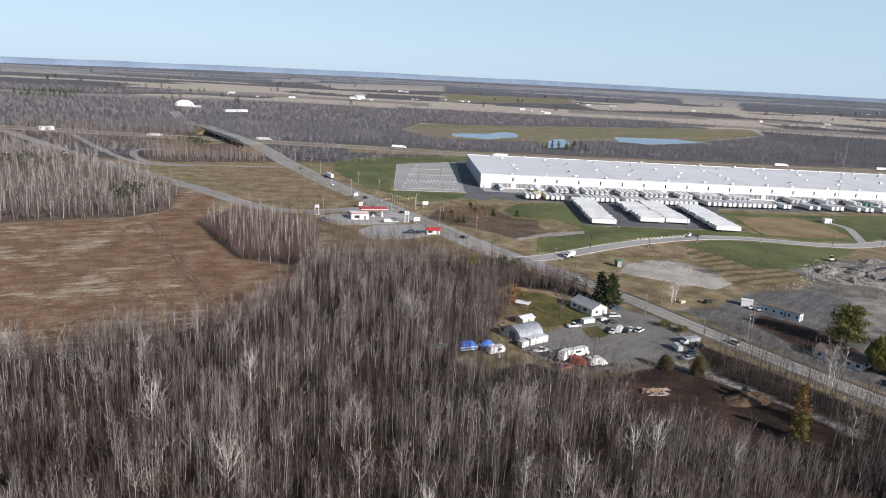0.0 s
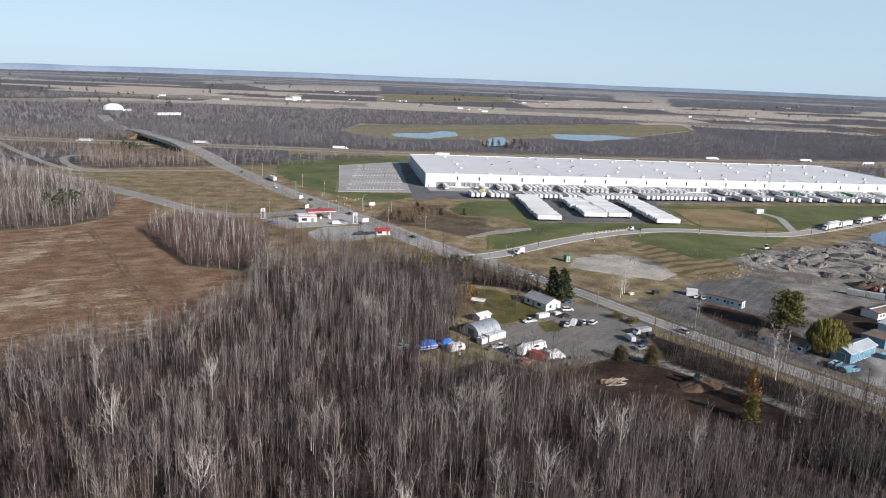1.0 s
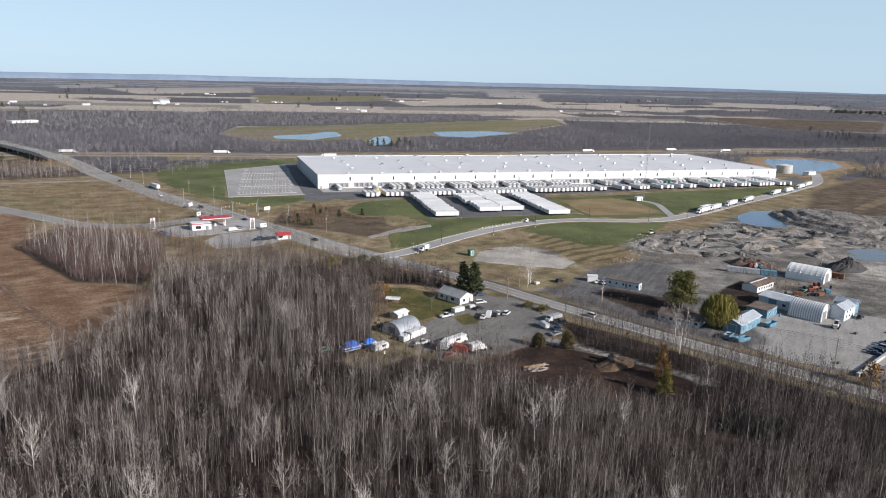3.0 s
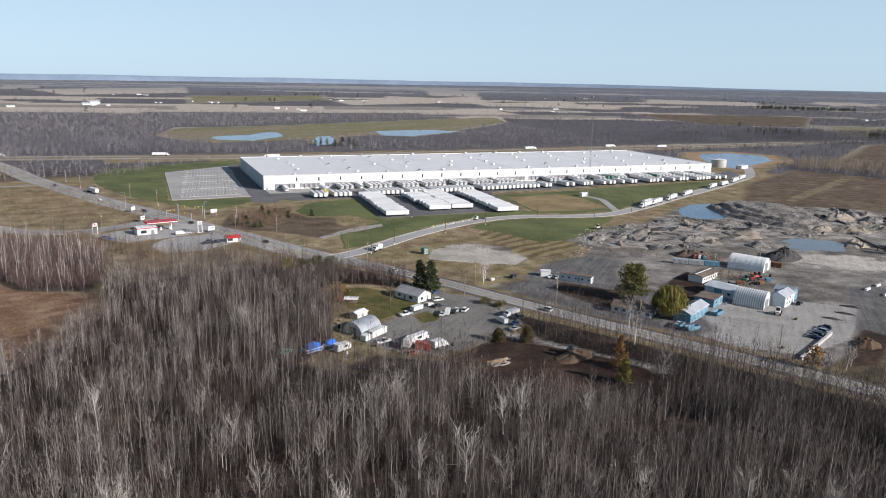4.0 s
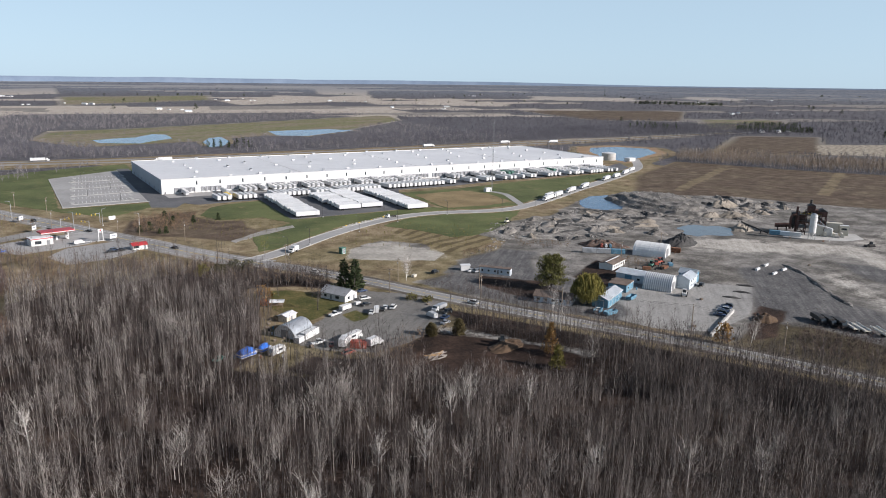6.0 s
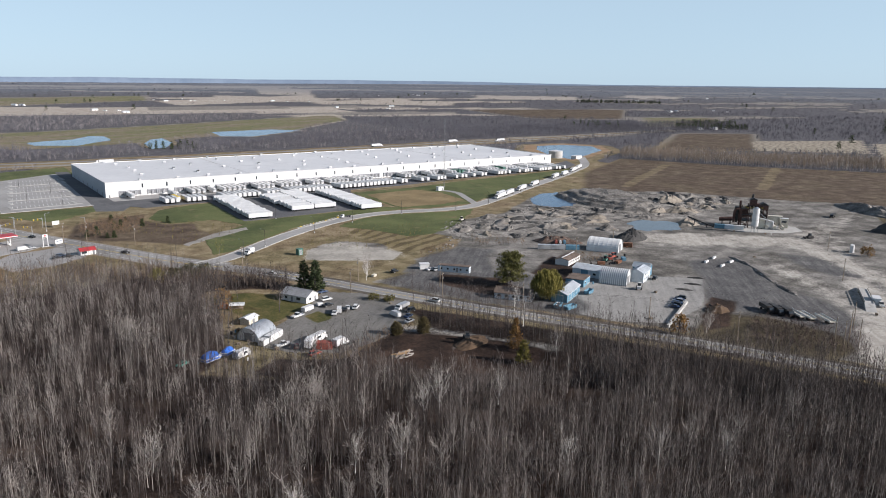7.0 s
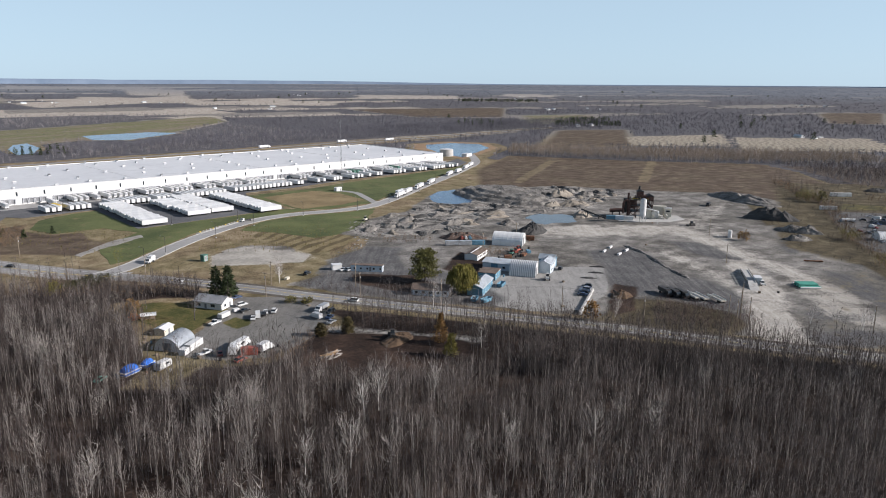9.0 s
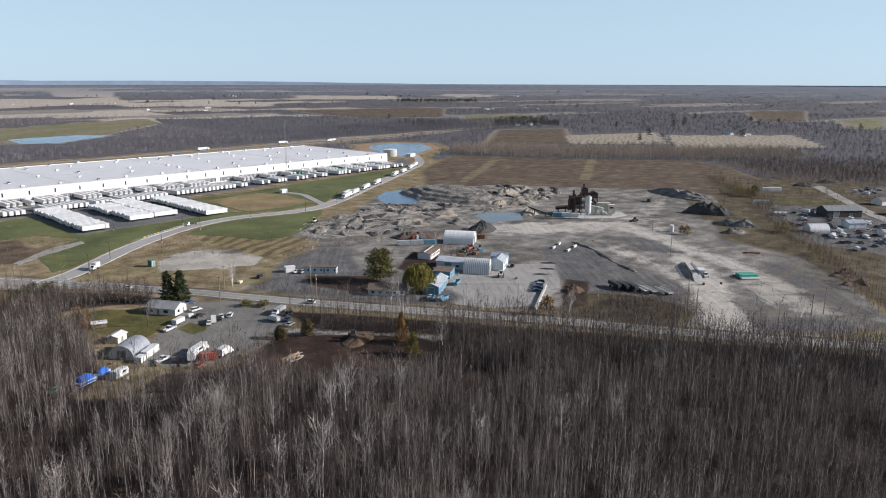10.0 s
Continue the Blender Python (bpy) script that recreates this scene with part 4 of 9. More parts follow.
def build_warehouse():
    x0, y0, turn, L, D, H = WH
    wh = thing("warehouse", x0, y0, 0, turn, "huge white distribution warehouse with a flat pale roof", "warehouse")
    t = 0.4
    front = part("wall", Shape().box((L / 2, t / 2, H / 2), (L, t, H)), M["white_wall"], wh, "white insulated front wall with dock doors")
    part("wall", Shape().box((L / 2, D - t / 2, H / 2), (L, t, H)), M["white_wall"], wh)
    # West end wall: grey-blue instead of white, its shade painted into the colour.
    part("wall", Shape().box((t / 2, D / 2, H / 2), (t, D - 2 * t, H)), M["grey_wall"], wh, "end wall with its shade put into a grey-blue colour")
    part("wall", Shape().box((L - t / 2, D / 2, H / 2), (t, D - 2 * t, H)), M["white_wall"], wh)
    roof = part("roof", Shape().box((L / 2, D / 2, H - 0.35), (L - 2 * t, D - 2 * t, 0.3)), M["membrane"], wh, "pale grey membrane roof")
    for k in range(1, 4):
        part("expansion_joint", Shape().box((L * k / 4, D / 2, H - 0.16), (0.3, D - 2, 0.12)), M["concrete"], roof)
    for a, b in (((L / 2, -0.05, H + 0.12), (L + 0.3, 0.7, 0.24)), ((L / 2, D + 0.05, H + 0.12), (L + 0.3, 0.7, 0.24)), ((-0.05, D / 2, H + 0.12), (0.7, D - 1, 0.24)), ((L + 0.05, D / 2, H + 0.12), (0.7, D - 1, 0.24))):
        part("parapet", Shape().box(a, b), M["white_paint"], wh)
    # wall panel joints, high windows, dock doors with shelters
    joint = Shape().box((0, 0, 0), (0.08, 0.06, H - 0.4)).mesh("panel_joint", M["silver"])
    for k in range(1, 25):
        part("panel_joint", joint, None, front).location = (k * 18.6 + 2.0, -0.02, H / 2)
    slit = Shape().box((0, -0.04, 0), (1.0, 0.12, 3.0)).mesh("window", M["glass"])
    trim = Shape()
    for a, b in (((0, -0.06, 1.6), (1.3, 0.14, 0.16)), ((0, -0.06, -1.6), (1.3, 0.14, 0.16)), ((-0.58, -0.06, 0), (0.14, 0.14, 3.2)), ((0.58, -0.06, 0), (0.14, 0.14, 3.2))):
        trim.box(a, b)
    trim = trim.mesh("window_frame", M["silver"])
    for k in range(24):
        w = part("window", slit, None, front)
        w.location = (27 + k * 18.6, 0, 8.0)
        part("window_frame", trim, None, w)
    door = Shape().box((0, -0.05, 0), (2.5, 0.14, 2.8)).mesh("dock_door", M["door_grey"])
    frame_part = Shape().box((-1.55, -0.35, 0.1), (0.6, 0.7, 3.4)).box((1.55, -0.35, 0.1), (0.6, 0.7, 3.4)).box((0, -0.35, 1.95), (3.7, 0.7, 0.5)).mesh("dock_shelter", M["stripe_grey"])
    for k in range(105):
        if k % 13 in (4, 9):
            continue
        d = part("dock_door", door, None, front)
        d.location = (11.5 + k * 4.15, 0, 2.65)
        part("dock_shelter", frame_part, None, d)
    part("office_door", Shape().box((2.6, -0.05, 1.15), (1.1, 0.14, 2.2)), M["door_grey"], front)
    for k in range(7):
        part("roof_door", Shape().box((-0.05, 12 + k * 20, 1.6), (0.14, 2.2, 3.0)), M["door_grey"], wh)
    # rooftop units
    rng = random.Random(4)
    base = Shape().box((0, 0, 0.3), (2.6, 2.0, 0.6)).box((0, 0, 1.1), (2.2, 1.6, 1.0)).mesh("roof_unit", M["silver"])
    hood = Shape().prism([(-1.1, 0.9), (1.1, 0.9), (1.7, 1.35), (1.7, 1.5), (-1.1, 1.62)], -0.85, 0.85).mesh("hood", M["white_paint"])
    for row, (yy, n0) in enumerate(((5, 16), (34, 9), (64, 11), (94, 9), (122, 10), (141, 14))):
        for k in range(n0):
            u = part("roof_unit", base, None, roof)
            u.matrix_basis = pose(14 + (L - 28) * (k + 0.5 + 0.25 * (rng.random() - 0.5)) / n0, yy + rng.uniform(-4, 4), H - 0.2, 0, 0, rng.choice((0, 90, 180)))
            part("hood", hood, None, u)
    return wh


warehouse = build_warehouse()

# bays of the car park
rows = [(-34, 8), (-13, 8)]
V = Vector((0.62, 0.17)).normalized()
bay = Shape().box((0, 0, 0), (0.3, 9.0, 0.02)).mesh("bay_line", M["mark_white"])
bay_end = Shape().box((0, 0, 0.06), (2.0, 10.5, 0.14)).mesh("bay_end", M["concrete"])
kerbs = Shape().box((0, 0, 0.1), (46, 1.4, 0.2)).mesh("kerb_island", M["concrete"])
for r in range(8):
    for k in range(14):
        ob = part("bay_line", bay, None, lot)
        ob.matrix_basis = pose(-34 + k * 2.75 + r * 0.6, 586 + r * 20.5 + (k * 2.75) * 0.16, 0.155)
    for e in (-1, 1):
        part("bay_end", bay_end, None, lot).matrix_basis = pose(-15 + r * 0.6 + e * 20.4, 589 + r * 20.5 + e * 3.2, 0.155, 0, 0, 9)
    if r % 2 == 0:
        part("kerb_island", kerbs, None, lot).matrix_basis = pose(-13, 577 + r * 20.5 + 3.4, 0.1, 0, 0, 9)
part("kerb", Shape().box((0, 0, 0.12), (58, 0.5, 0.24)), M["concrete"], lot).matrix_basis = pose(-13, 567.6, 0.1, 0, 0, 8.0)
part("kerb", Shape().box((0, 0, 0.12), (0.5, 166, 0.24)), M["concrete"], lot).matrix_basis = pose(-46.2, 648, 0.1, 0, 0, 3.4)


# ---- vehicles ----
def wheel_mesh(r, w):
    return Shape().tube((0, -w / 2, 0), (0, w / 2, 0), r, r, 10).mesh("wheel", M["rubber"])


W_TRUCK, W_CAR = wheel_mesh(0.5, 0.6), wheel_mesh(0.33, 0.24)
HUB = Shape().tube((0, -0.16, 0), (0, 0.16, 0), 0.2, 0.2, 8).mesh("hub", M["silver"])


def wheels(parent, spots, mesh, r):
    for x, y in spots:
        w = part("wheel", mesh, None, parent)
        w.location = (x, y, r)
        part("hub", HUB, None, w)


def trailer(x, y, rz, colour="trailer_white", L=16.1, label="white box semi-trailer parked in the yard", group="parked semi-trailers", reefer=False):
    """A box semi-trailer along x, its nose at +x."""
    t = thing("semi_trailer", x, y, 0.15, rz, label, "trailer", group)
    part("body", Shape().box((0, 0, 2.62), (L, 2.55, 2.8)).box((0, 0, 4.05), (L - 0.1, 2.45, 0.06)), M[colour], t)
    part("chassis", Shape().box((0, -0.5, 1.05), (L - 0.6, 0.18, 0.36)).box((0, 0.5, 1.05), (L - 0.6, 0.18, 0.36)), M["dark_metal"], t)
    part("rear_door", Shape().box((-L / 2 - 0.03, -0.63, 2.62), (0.06, 1.2, 2.6)).box((-L / 2 - 0.03, 0.63, 2.62), (0.06, 1.2, 2.6)), M["white_paint"], t)
    part("landing_leg", Shape().box((L / 2 - 3.2, -0.8, 0.6), (0.14, 0.14, 1.2)).box((L / 2 - 3.2, 0.8, 0.6), (0.14, 0.14, 1.2)), M["dark_metal"], t)
    for wx in (-L / 2 + 1.6, -L / 2 + 2.9):
        for wy in (-0.95, 0.95):
            part("wheel", W_TRUCK, None, t).location = (wx, wy, 0.5)
    if reefer:
        part("cooling_unit", Shape().box((L / 2 + 0.3, 0, 3.2), (0.6, 2.0, 1.4)), M["silver"], t)
    return t


def put(proto, x, y, rz, z=0.15):
    return copy_thing(proto, pose(x, y, z, 0, 0, rz))


rng = random.Random(11)
first = trailer(104, 467.5, 0)
proto_b = trailer(112, 607, 93.54, reefer=True, label="white refrigerated semi-trailer backed to the docks")
proto_b.matrix_basis = pose(74.5, 592.4, 0.17, 0, 0, -86.5)
for x0, y0, y1, skip in ((104.0, 471.2, 556, 0), (140.2, 483, 547, 2.2), (157.2, 485, 556, 1.4), (184.6, 467, 552, 0)):
    n = int((y1 - y0) / 3.9)
    for k in range(n + 1):
        shift = -skip if k > n * 0.45 else 0
        put(first, x0 + shift + rng.uniform(-0.7, 0.7), y0 + k * 3.9, rng.uniform(-0.7, 0.7) + (180 if rng.random() < 0.12 else 0))
ca, sa = math.cos(radians(3.54)), math.sin(radians(3.54))
for gx, cnt in ((46, 1), (95, 3), (107, 1), (115, 2), (128, 3), (143, 1), (152, 3), (166, 2), (178, 3), (198, 3), (217, 5), (242, 5), (292, 3), (318, 2), (345, 2), (366, 3), (394, 4), (421, 5), (449, 4), (475, 4)):
    for k in range(cnt):
        lx = 11.5 + round((gx - 28.3 + (k - (cnt - 1) / 2) * 4.15 - 11.5) / 4.15) * 4.15
        put(proto_b, 28.3 + ca * lx - sa * -9.4, 603.6 + sa * lx + ca * -9.4, -86.5, 0.17)
for k in range(35):
    gx = 62 + k * 3.9
    if k in (3, 8, 9, 10, 19, 24):
        continue
    put(proto_b if k % 3 else first, gx, 559.5 + (gx - 62) * 0.075 + rng.uniform(-0.5, 0.5), 94 + rng.uniform(-0.6, 0.6))
for gx in list(np.arange(206, 260, 4.1)) + [268, 272, 290, 296, 308, 312, 316, 330, 337, 341, 352, 362, 366, 384, 388, 392, 398, 412, 420, 424, 428, 441, 445, 449, 453, 457, 466, 470, 478]:
    if gx < 480:
        put(proto_b if int(gx) % 2 else first, float(gx), 573.5 + max(0, gx - 215) * 0.105 + rng.uniform(-0.6, 0.6), 97 + rng.uniform(-1, 1))
trailer(71.6, 566, 94, "yellow", 14.6, "yellow box semi-trailer in the trailer yard")
dark = trailer(352.5, 613.2, -86.5, "bottle_green", 14.6, "dark green box trailer at the docks")
for gx in (356.6, 402.0, 410.0):
    put(dark, gx, 613.3 + (gx - 352.5) * 0.062, -86.5)


def car(colour, kind="sedan", label="", x=0, y=0, rz=0, z=0.05):
    """A passenger car or pickup along x."""
    names = {"sedan": "saloon car", "suv": "estate car", "pickup": "pickup truck", "van": "van"}
    c = thing("car" if kind != "pickup" else "pickup_truck", x, y, z, rz, label or "parked %s %s with dark windows" % (colour.replace("_paint", "").replace("_", " "), names[kind]), "car")
    L, H = {"sedan": (4.6, 1.42), "suv": (4.7, 1.7), "pickup": (5.7, 1.85), "van": (5.6, 2.2)}[kind]
    h = L / 2
    if kind == "pickup":
        body = [(-h, 0.45), (h, 0.45), (h, 0.95), (h - 1.5, 1.1), (-0.5, 1.1), (-0.5, 0.75), (-h + 0.1, 0.75), (-h + 0.1, 1.1), (-h, 1.1)]
        cab = [(-0.5, 1.1), (1.25, 1.1), (0.7, H), (-0.4, H)]
    elif kind == "van":
        body = [(-h, 0.4), (h, 0.4), (h, 1.0), (h - 0.9, 1.2), (h - 1.5, H), (-h, H)]
        cab = [(h - 1.75, 1.25), (h - 0.88, 1.22), (h - 1.48, H - 0.1), (h - 1.8, H - 0.1)]
    else:
        body = [(-h, 0.4), (h, 0.4), (h, 0.75), (h - 1.1, 0.95), (-h + 0.5 * (kind == "sedan"), 0.98), (-h, 0.9)]
        rear = -h + (1.0 if kind == "sedan" else 0.15)
        cab = [(rear, 0.96), (h - 1.15, 0.95), (h - 1.9, H), (rear + 0.45, H)]
    part("body", Shape().prism(body, -0.9, 0.9), M[colour], c)
    if kind == "van":
        part("windscreen", Shape().prism(cab, -0.86, 0.86), M["glass"], c)
    else:
        part("glazing", Shape().prism(cab, -0.74, 0.74), M["glass"], c)
        xs = sorted(p[0] for p in cab[2:])
        part("roof", Shape().box(((xs[0] + xs[-1]) / 2, 0, H + 0.02), (abs(xs[-1] - xs[0]) + 0.15, 1.42, 0.06)), M[colour], c)
    wheels(c, [(-h + 0.9, -0.8), (-h + 0.9, 0.8), (h - 0.85, -0.8), (h - 0.85, 0.8)], W_CAR, 0.33)
    for sy in (-0.62, 0.62):
        part("headlight", Shape().box((h, sy, 0.72), (0.06, 0.34, 0.16)), M["silver"], c)
    return c


def lorry(colour, x, y, rz, label, box="trailer_white", L=7.2, Hb=2.6, tank=False):
    """A rigid lorry along x, with a cab in front."""
    t = thing("truck", x, y, 0.06, rz, label, "truck")
    part("chassis", Shape().box((0, 0, 0.9), (L + 1.6, 0.9, 0.3)), M["dark_metal"], t)
    cab = part("cab", Shape().prism([(L / 2 - 0.7, 0.6), (L / 2 + 1.5, 0.6), (L / 2 + 1.5, 1.4), (L / 2 + 0.8, 1.55), (L / 2 + 0.45, 2.5), (L / 2 - 0.7, 2.5)], -1.1, 1.1), M[colour], t)
    part("windscreen", Shape().box((L / 2 + 0.66, 0, 2.02), (0.1, 1.9, 0.8), ry=-20), M["glass"], cab)
    if tank:
        part("tank", Shape().tube((-L / 2 - 0.6, 0, 2.1), (L / 2 - 1.0, 0, 2.1), 1.1, 1.1, 12), M[box], t)
    elif Hb:
        part("box", Shape().box((-0.75, 0, 1.2 + Hb / 2), (L - 0.4, 2.4, Hb)).box((-0.75, 0, 1.22 + Hb), (L - 0.5, 2.3, 0.05)), M[box], t)
    wheels(t, [(L / 2 + 0.6, -0.95), (L / 2 + 0.6, 0.95), (-L / 2 + 1.2, -0.95), (-L / 2 + 1.2, 0.95)], W_TRUCK, 0.5)
    return t


def articulated(x, y, rz, colour="white_paint", box="trailer_white"):
    """A lorry tractor with a box trailer on it."""
    t = thing("articulated_lorry", x, y, 0.06, rz, "white articulated lorry on the road", "truck")
    part("body", Shape().box((-2, 0, 2.6), (14.6, 2.55, 2.8)), M[box], t)
    cab = part("cab", Shape().prism([(6.2, 0.7), (9.4, 0.7), (9.4, 1.7), (8.2, 1.9), (7.9, 3.3), (6.2, 3.7)], -1.2, 1.2), M[colour], t)
    part("windscreen", Shape().box((8.08, 0, 2.6), (0.1, 2.1, 1.0), ry=-12), M["glass"], cab)
    part("chassis", Shape().box((0, 0, 1.0), (17.5, 0.9, 0.3)), M["dark_metal"], t)
    for wx in (-8, -6.7, 5.2, 6.4, 8.5):
        for wy in (-0.95, 0.95):
            part("wheel", W_TRUCK, None, t).location = (wx, wy, 0.5)
    return t


road_dir = math.degrees(math.atan2(32, 50))
queue = articulated(300, 466.5, road_dir + 180)
for x, y, a in ((309, 476.5, road_dir), (317, 477.5, road_dir + 180), (343, 494, road_dir + 180), (371, 511, road_dir + 180), (424, 545, road_dir + 180), (448, 558, road_dir), (476, 577, road_dir + 180), (497, 592, road_dir + 180)):
    put(queue, x, y, a, 0.06)
put(queue, -100, 613, 116, 0.1)
put(queue, -225, 891, 2, 0.1)
put(queue, 60, 853, 184, 0.1)
put(queue, -60, 888, 3, 0.1)
for x, y, a in ((420, 921, 9), (560, 942, 9), (640, 930, 189), (-350, 867, 180)):
    put(queue, x, y, a, 0.1)
lorry("white_paint", 156, 445.5, 200, "white flatbed truck on the access road", Hb=0)
lorry("white_paint", 67, 372, 220, "small white truck waiting at the junction", L=4.5, Hb=2.2)

# radio mast and its cabin
mast = thing("radio_mast", 286, 529, 0, 12, "tall thin lattice radio mast of galvanised steel", "mast")
for k in range(3):
    a = 2.094 * k
    p = (math.cos(a) * 0.75, math.sin(a) * 0.75)
    part("leg", Shape().tube((*p, 0), (p[0] * 0.55, p[1] * 0.55, 60), 0.07, 0.05, 6), M["door_grey"], mast)
    b = 2.094 * (k + 1)
    q = (math.cos(b) * 0.75, math.sin(b) * 0.75)
    s = Shape()
    for j in range(24):
        f0, f1 = 1 - 0.45 * j / 24, 1 - 0.45 * (j + 1) / 24
        s.tube((p[0] * f0, p[1] * f0, j * 2.5), (q[0] * f1, q[1] * f1, j * 2.5 + 2.5), 0.03, 0.03, 4)
    part("bracing", s, M["door_grey"], mast)
for z, a in ((58, 0), (56, 120), (50, 240), (54, 60)):
    part("antenna", Shape().box((math.cos(radians(a)) * 0.9, math.sin(radians(a)) * 0.9, z), (0.25, 0.25, 1.6)), M["door_grey"], mast)
cabin = thing("equipment_cabin", 278, 523, 0.1, 12, "small white equipment cabin by the mast", "cabin")
part("body", Shape().box((0, 0, 1.5), (6, 3.2, 3)), M["white_paint"], cabin)
part("roof", Shape().box((0, 0, 3.08), (6.3, 3.5, 0.16)), M["membrane"], cabin)
part("door", Shape().box((1.6, -1.62, 1.1), (1.0, 0.1, 2.1)), M["door_grey"], cabin)
tank = thing("water_tank", 552, 694, 0, 0, "round pale grey concrete water tank", "tank")
part("wall", Shape().tube((0, 0, 0), (0, 0, 8.5), 8.5, 8.5, 28), M["concrete"], tank)
part("roof", Shape().tube((0, 0, 8.5), (0, 0, 9.6), 8.7, 0.6, 28), M["membrane"], tank)
hut = thing("pump_house", 570, 676, 0, 20, "low white pump house by the tank", "building")
part("wall", Shape().box((0, 0, 1.7), (14, 7, 3.4)), M["white_paint"], hut)
part("roof", Shape().box((0, 0, 3.5), (14.5, 7.5, 0.25)), M["membrane"], hut)

# ---- trees ----
RNG = np.random.default_rng(7)


class Sprig:
    """Gathers the triangles of one tree; 0: trunk, 1: twigs or leaves, 2: limbs."""

    def __init__(self):
        self.v, self.f, self.m = [], [], []

    def spike(self, a, b, r, mat):
        a, b = np.asarray(a, float), np.asarray(b, float)
        d = b - a
        d = d / (np.linalg.norm(d) + 1e-9)
        u = np.cross(d, (0.3, 0.5, 0.81))
        u = u / np.linalg.norm(u)
        w = np.cross(d, u)
        o = len(self.v)
        for k in range(3):
            self.v.append(a + r * (u * math.cos(2.094 * k) + w * math.sin(2.094 * k)))
        self.v.append(b)
        for k in range(3):
            self.f.append((o + k, o + (k + 1) % 3, o + 3))
            self.m.append(mat or 2)

    def blade(self, a, b, w, mat, rng):
        a, b = np.asarray(a, float), np.asarray(b, float)
        side = np.cross(b - a, rng.normal(size=3))
        side = side / (np.linalg.norm(side) + 1e-9) * w
        o = len(self.v)
        self.v += [a - side, a + side, b]
        self.f.append((o, o + 1, o + 2))
        self.m.append(mat)

    def leaf(self, c, d, size, mat, rng):
        c = np.asarray(c, float)
        u, w = rng.normal(size=3), np.asarray(d, float)
        u = np.cross(u, w)
        u = u / (np.linalg.norm(u) + 1e-9) * size * 0.45
        o = len(self.v)
        self.v += [c - u, c + w * size * 0.5 + u * 0.2, c + w * size, c + u]
        self.f += [(o, o + 1, o + 2), (o, o + 2, o + 3)]
        self.m += [mat, mat]

    def trunk(self, pts, radii, sides=4):
        o = len(self.v)
        for p, r in zip(pts, radii):
            for k in range(sides):
                a = 6.2832 * k / sides
                self.v.append(np.array((p[0] + r * math.cos(a), p[1] + r * math.sin(a), p[2])))
        for i in range(len(pts) - 1):
            for k in range(sides):
                a, b = o + i * sides + k, o + i * sides + (k + 1) % sides
                self.f += [(a, b, b + sides), (a, b + sides, a + sides)]
                self.m += [0, 0]

    def arrays(self):
        return np.array(self.v), np.array(self.f, np.int32), np.array(self.m, np.int32)


def bare_tree(seed, h, limbs, twigs, spread=0.2, first=0.4, r=0.12, fine=0.022, sides=4):
    """A leafless tree: a thin trunk that forks into rising, outward-bending limbs with fine twigs."""
    rng = np.random.default_rng(seed)
    s = Sprig()
    bend = rng.normal(size=(4, 2)) * 0.016 * h
    bend[0] = 0
    bend = np.cumsum(bend, 0)
    zs = np.array((0, 0.3, 0.62, 0.98)) * h
    zs[0] = -0.3
    s.trunk([(bend[i, 0], bend[i, 1], zs[i]) for i in range(4)], (r, r * 0.75, r * 0.38, 0.012), sides)

    def at(z):
        return np.array((np.interp(z, zs, bend[:, 0]), np.interp(z, zs, bend[:, 1]), z))

    for i in range(limbs):
        q = first + (0.9 - first) * (i + rng.random()) / limbs
        a = at(q * h)
        th = i * 2.4 + rng.random()
        ln = h * (spread * (1.25 - 0.5 * q) + 0.06) * (0.75 + 0.5 * rng.random())
        tilt = 0.5 + 0.55 * rng.random()
        out = np.array((math.cos(th), math.sin(th), 0))
        d0 = out * math.sin(tilt) + np.array((0, 0, math.cos(tilt)))
        d1 = out * math.sin(tilt * 0.45) + np.array((0, 0, math.cos(tilt * 0.45)))
        m = a + d0 * ln * 0.55
        b = m + d1 * ln * 0.75
        s.spike(a, m + d0 * ln * 0.15, r * 0.36 * (1.2 - q), 0)
        s.spike(m, b, r * 0.2 * (1.2 - q), 0 if twigs > 3 else 1)
        for j in range(twigs):
            u = rng.random()
            c = a + (m - a) * (0.4 + 0.6 * u) if j % 3 == 0 else m + (b - m) * u
            e = d1 * 0.5 + rng.normal(size=3) * 0.5 + np.array((0, 0, 0.35))
            s.blade(c, c + e * ln * (0.3 + 0.4 * rng.random()), fine, 1, rng)
    return s.arrays()


def far_tree(seed, h, blades, r=0.2, fine=0.2):
    """A leafless tree for the distance: a stem and a few boughs."""
    rng = np.random.default_rng(seed)
    s = Sprig()
    s.spike((0, 0, -0.3), (rng.normal() * 0.3, rng.normal() * 0.3, h * 0.9), r, 0)
    for i in range(blades):
        a = np.array((0, 0, h * (0.25 + 0.6 * i / blades)))
        th = i * 2.4 + rng.random()
        d = np.array((math.cos(th) * 0.36, math.sin(th) * 0.36, 0.93))
        s.blade(a, a + d * h * (0.28 + 0.14 * rng.random()), fine, 1, rng)
    return s.arrays()


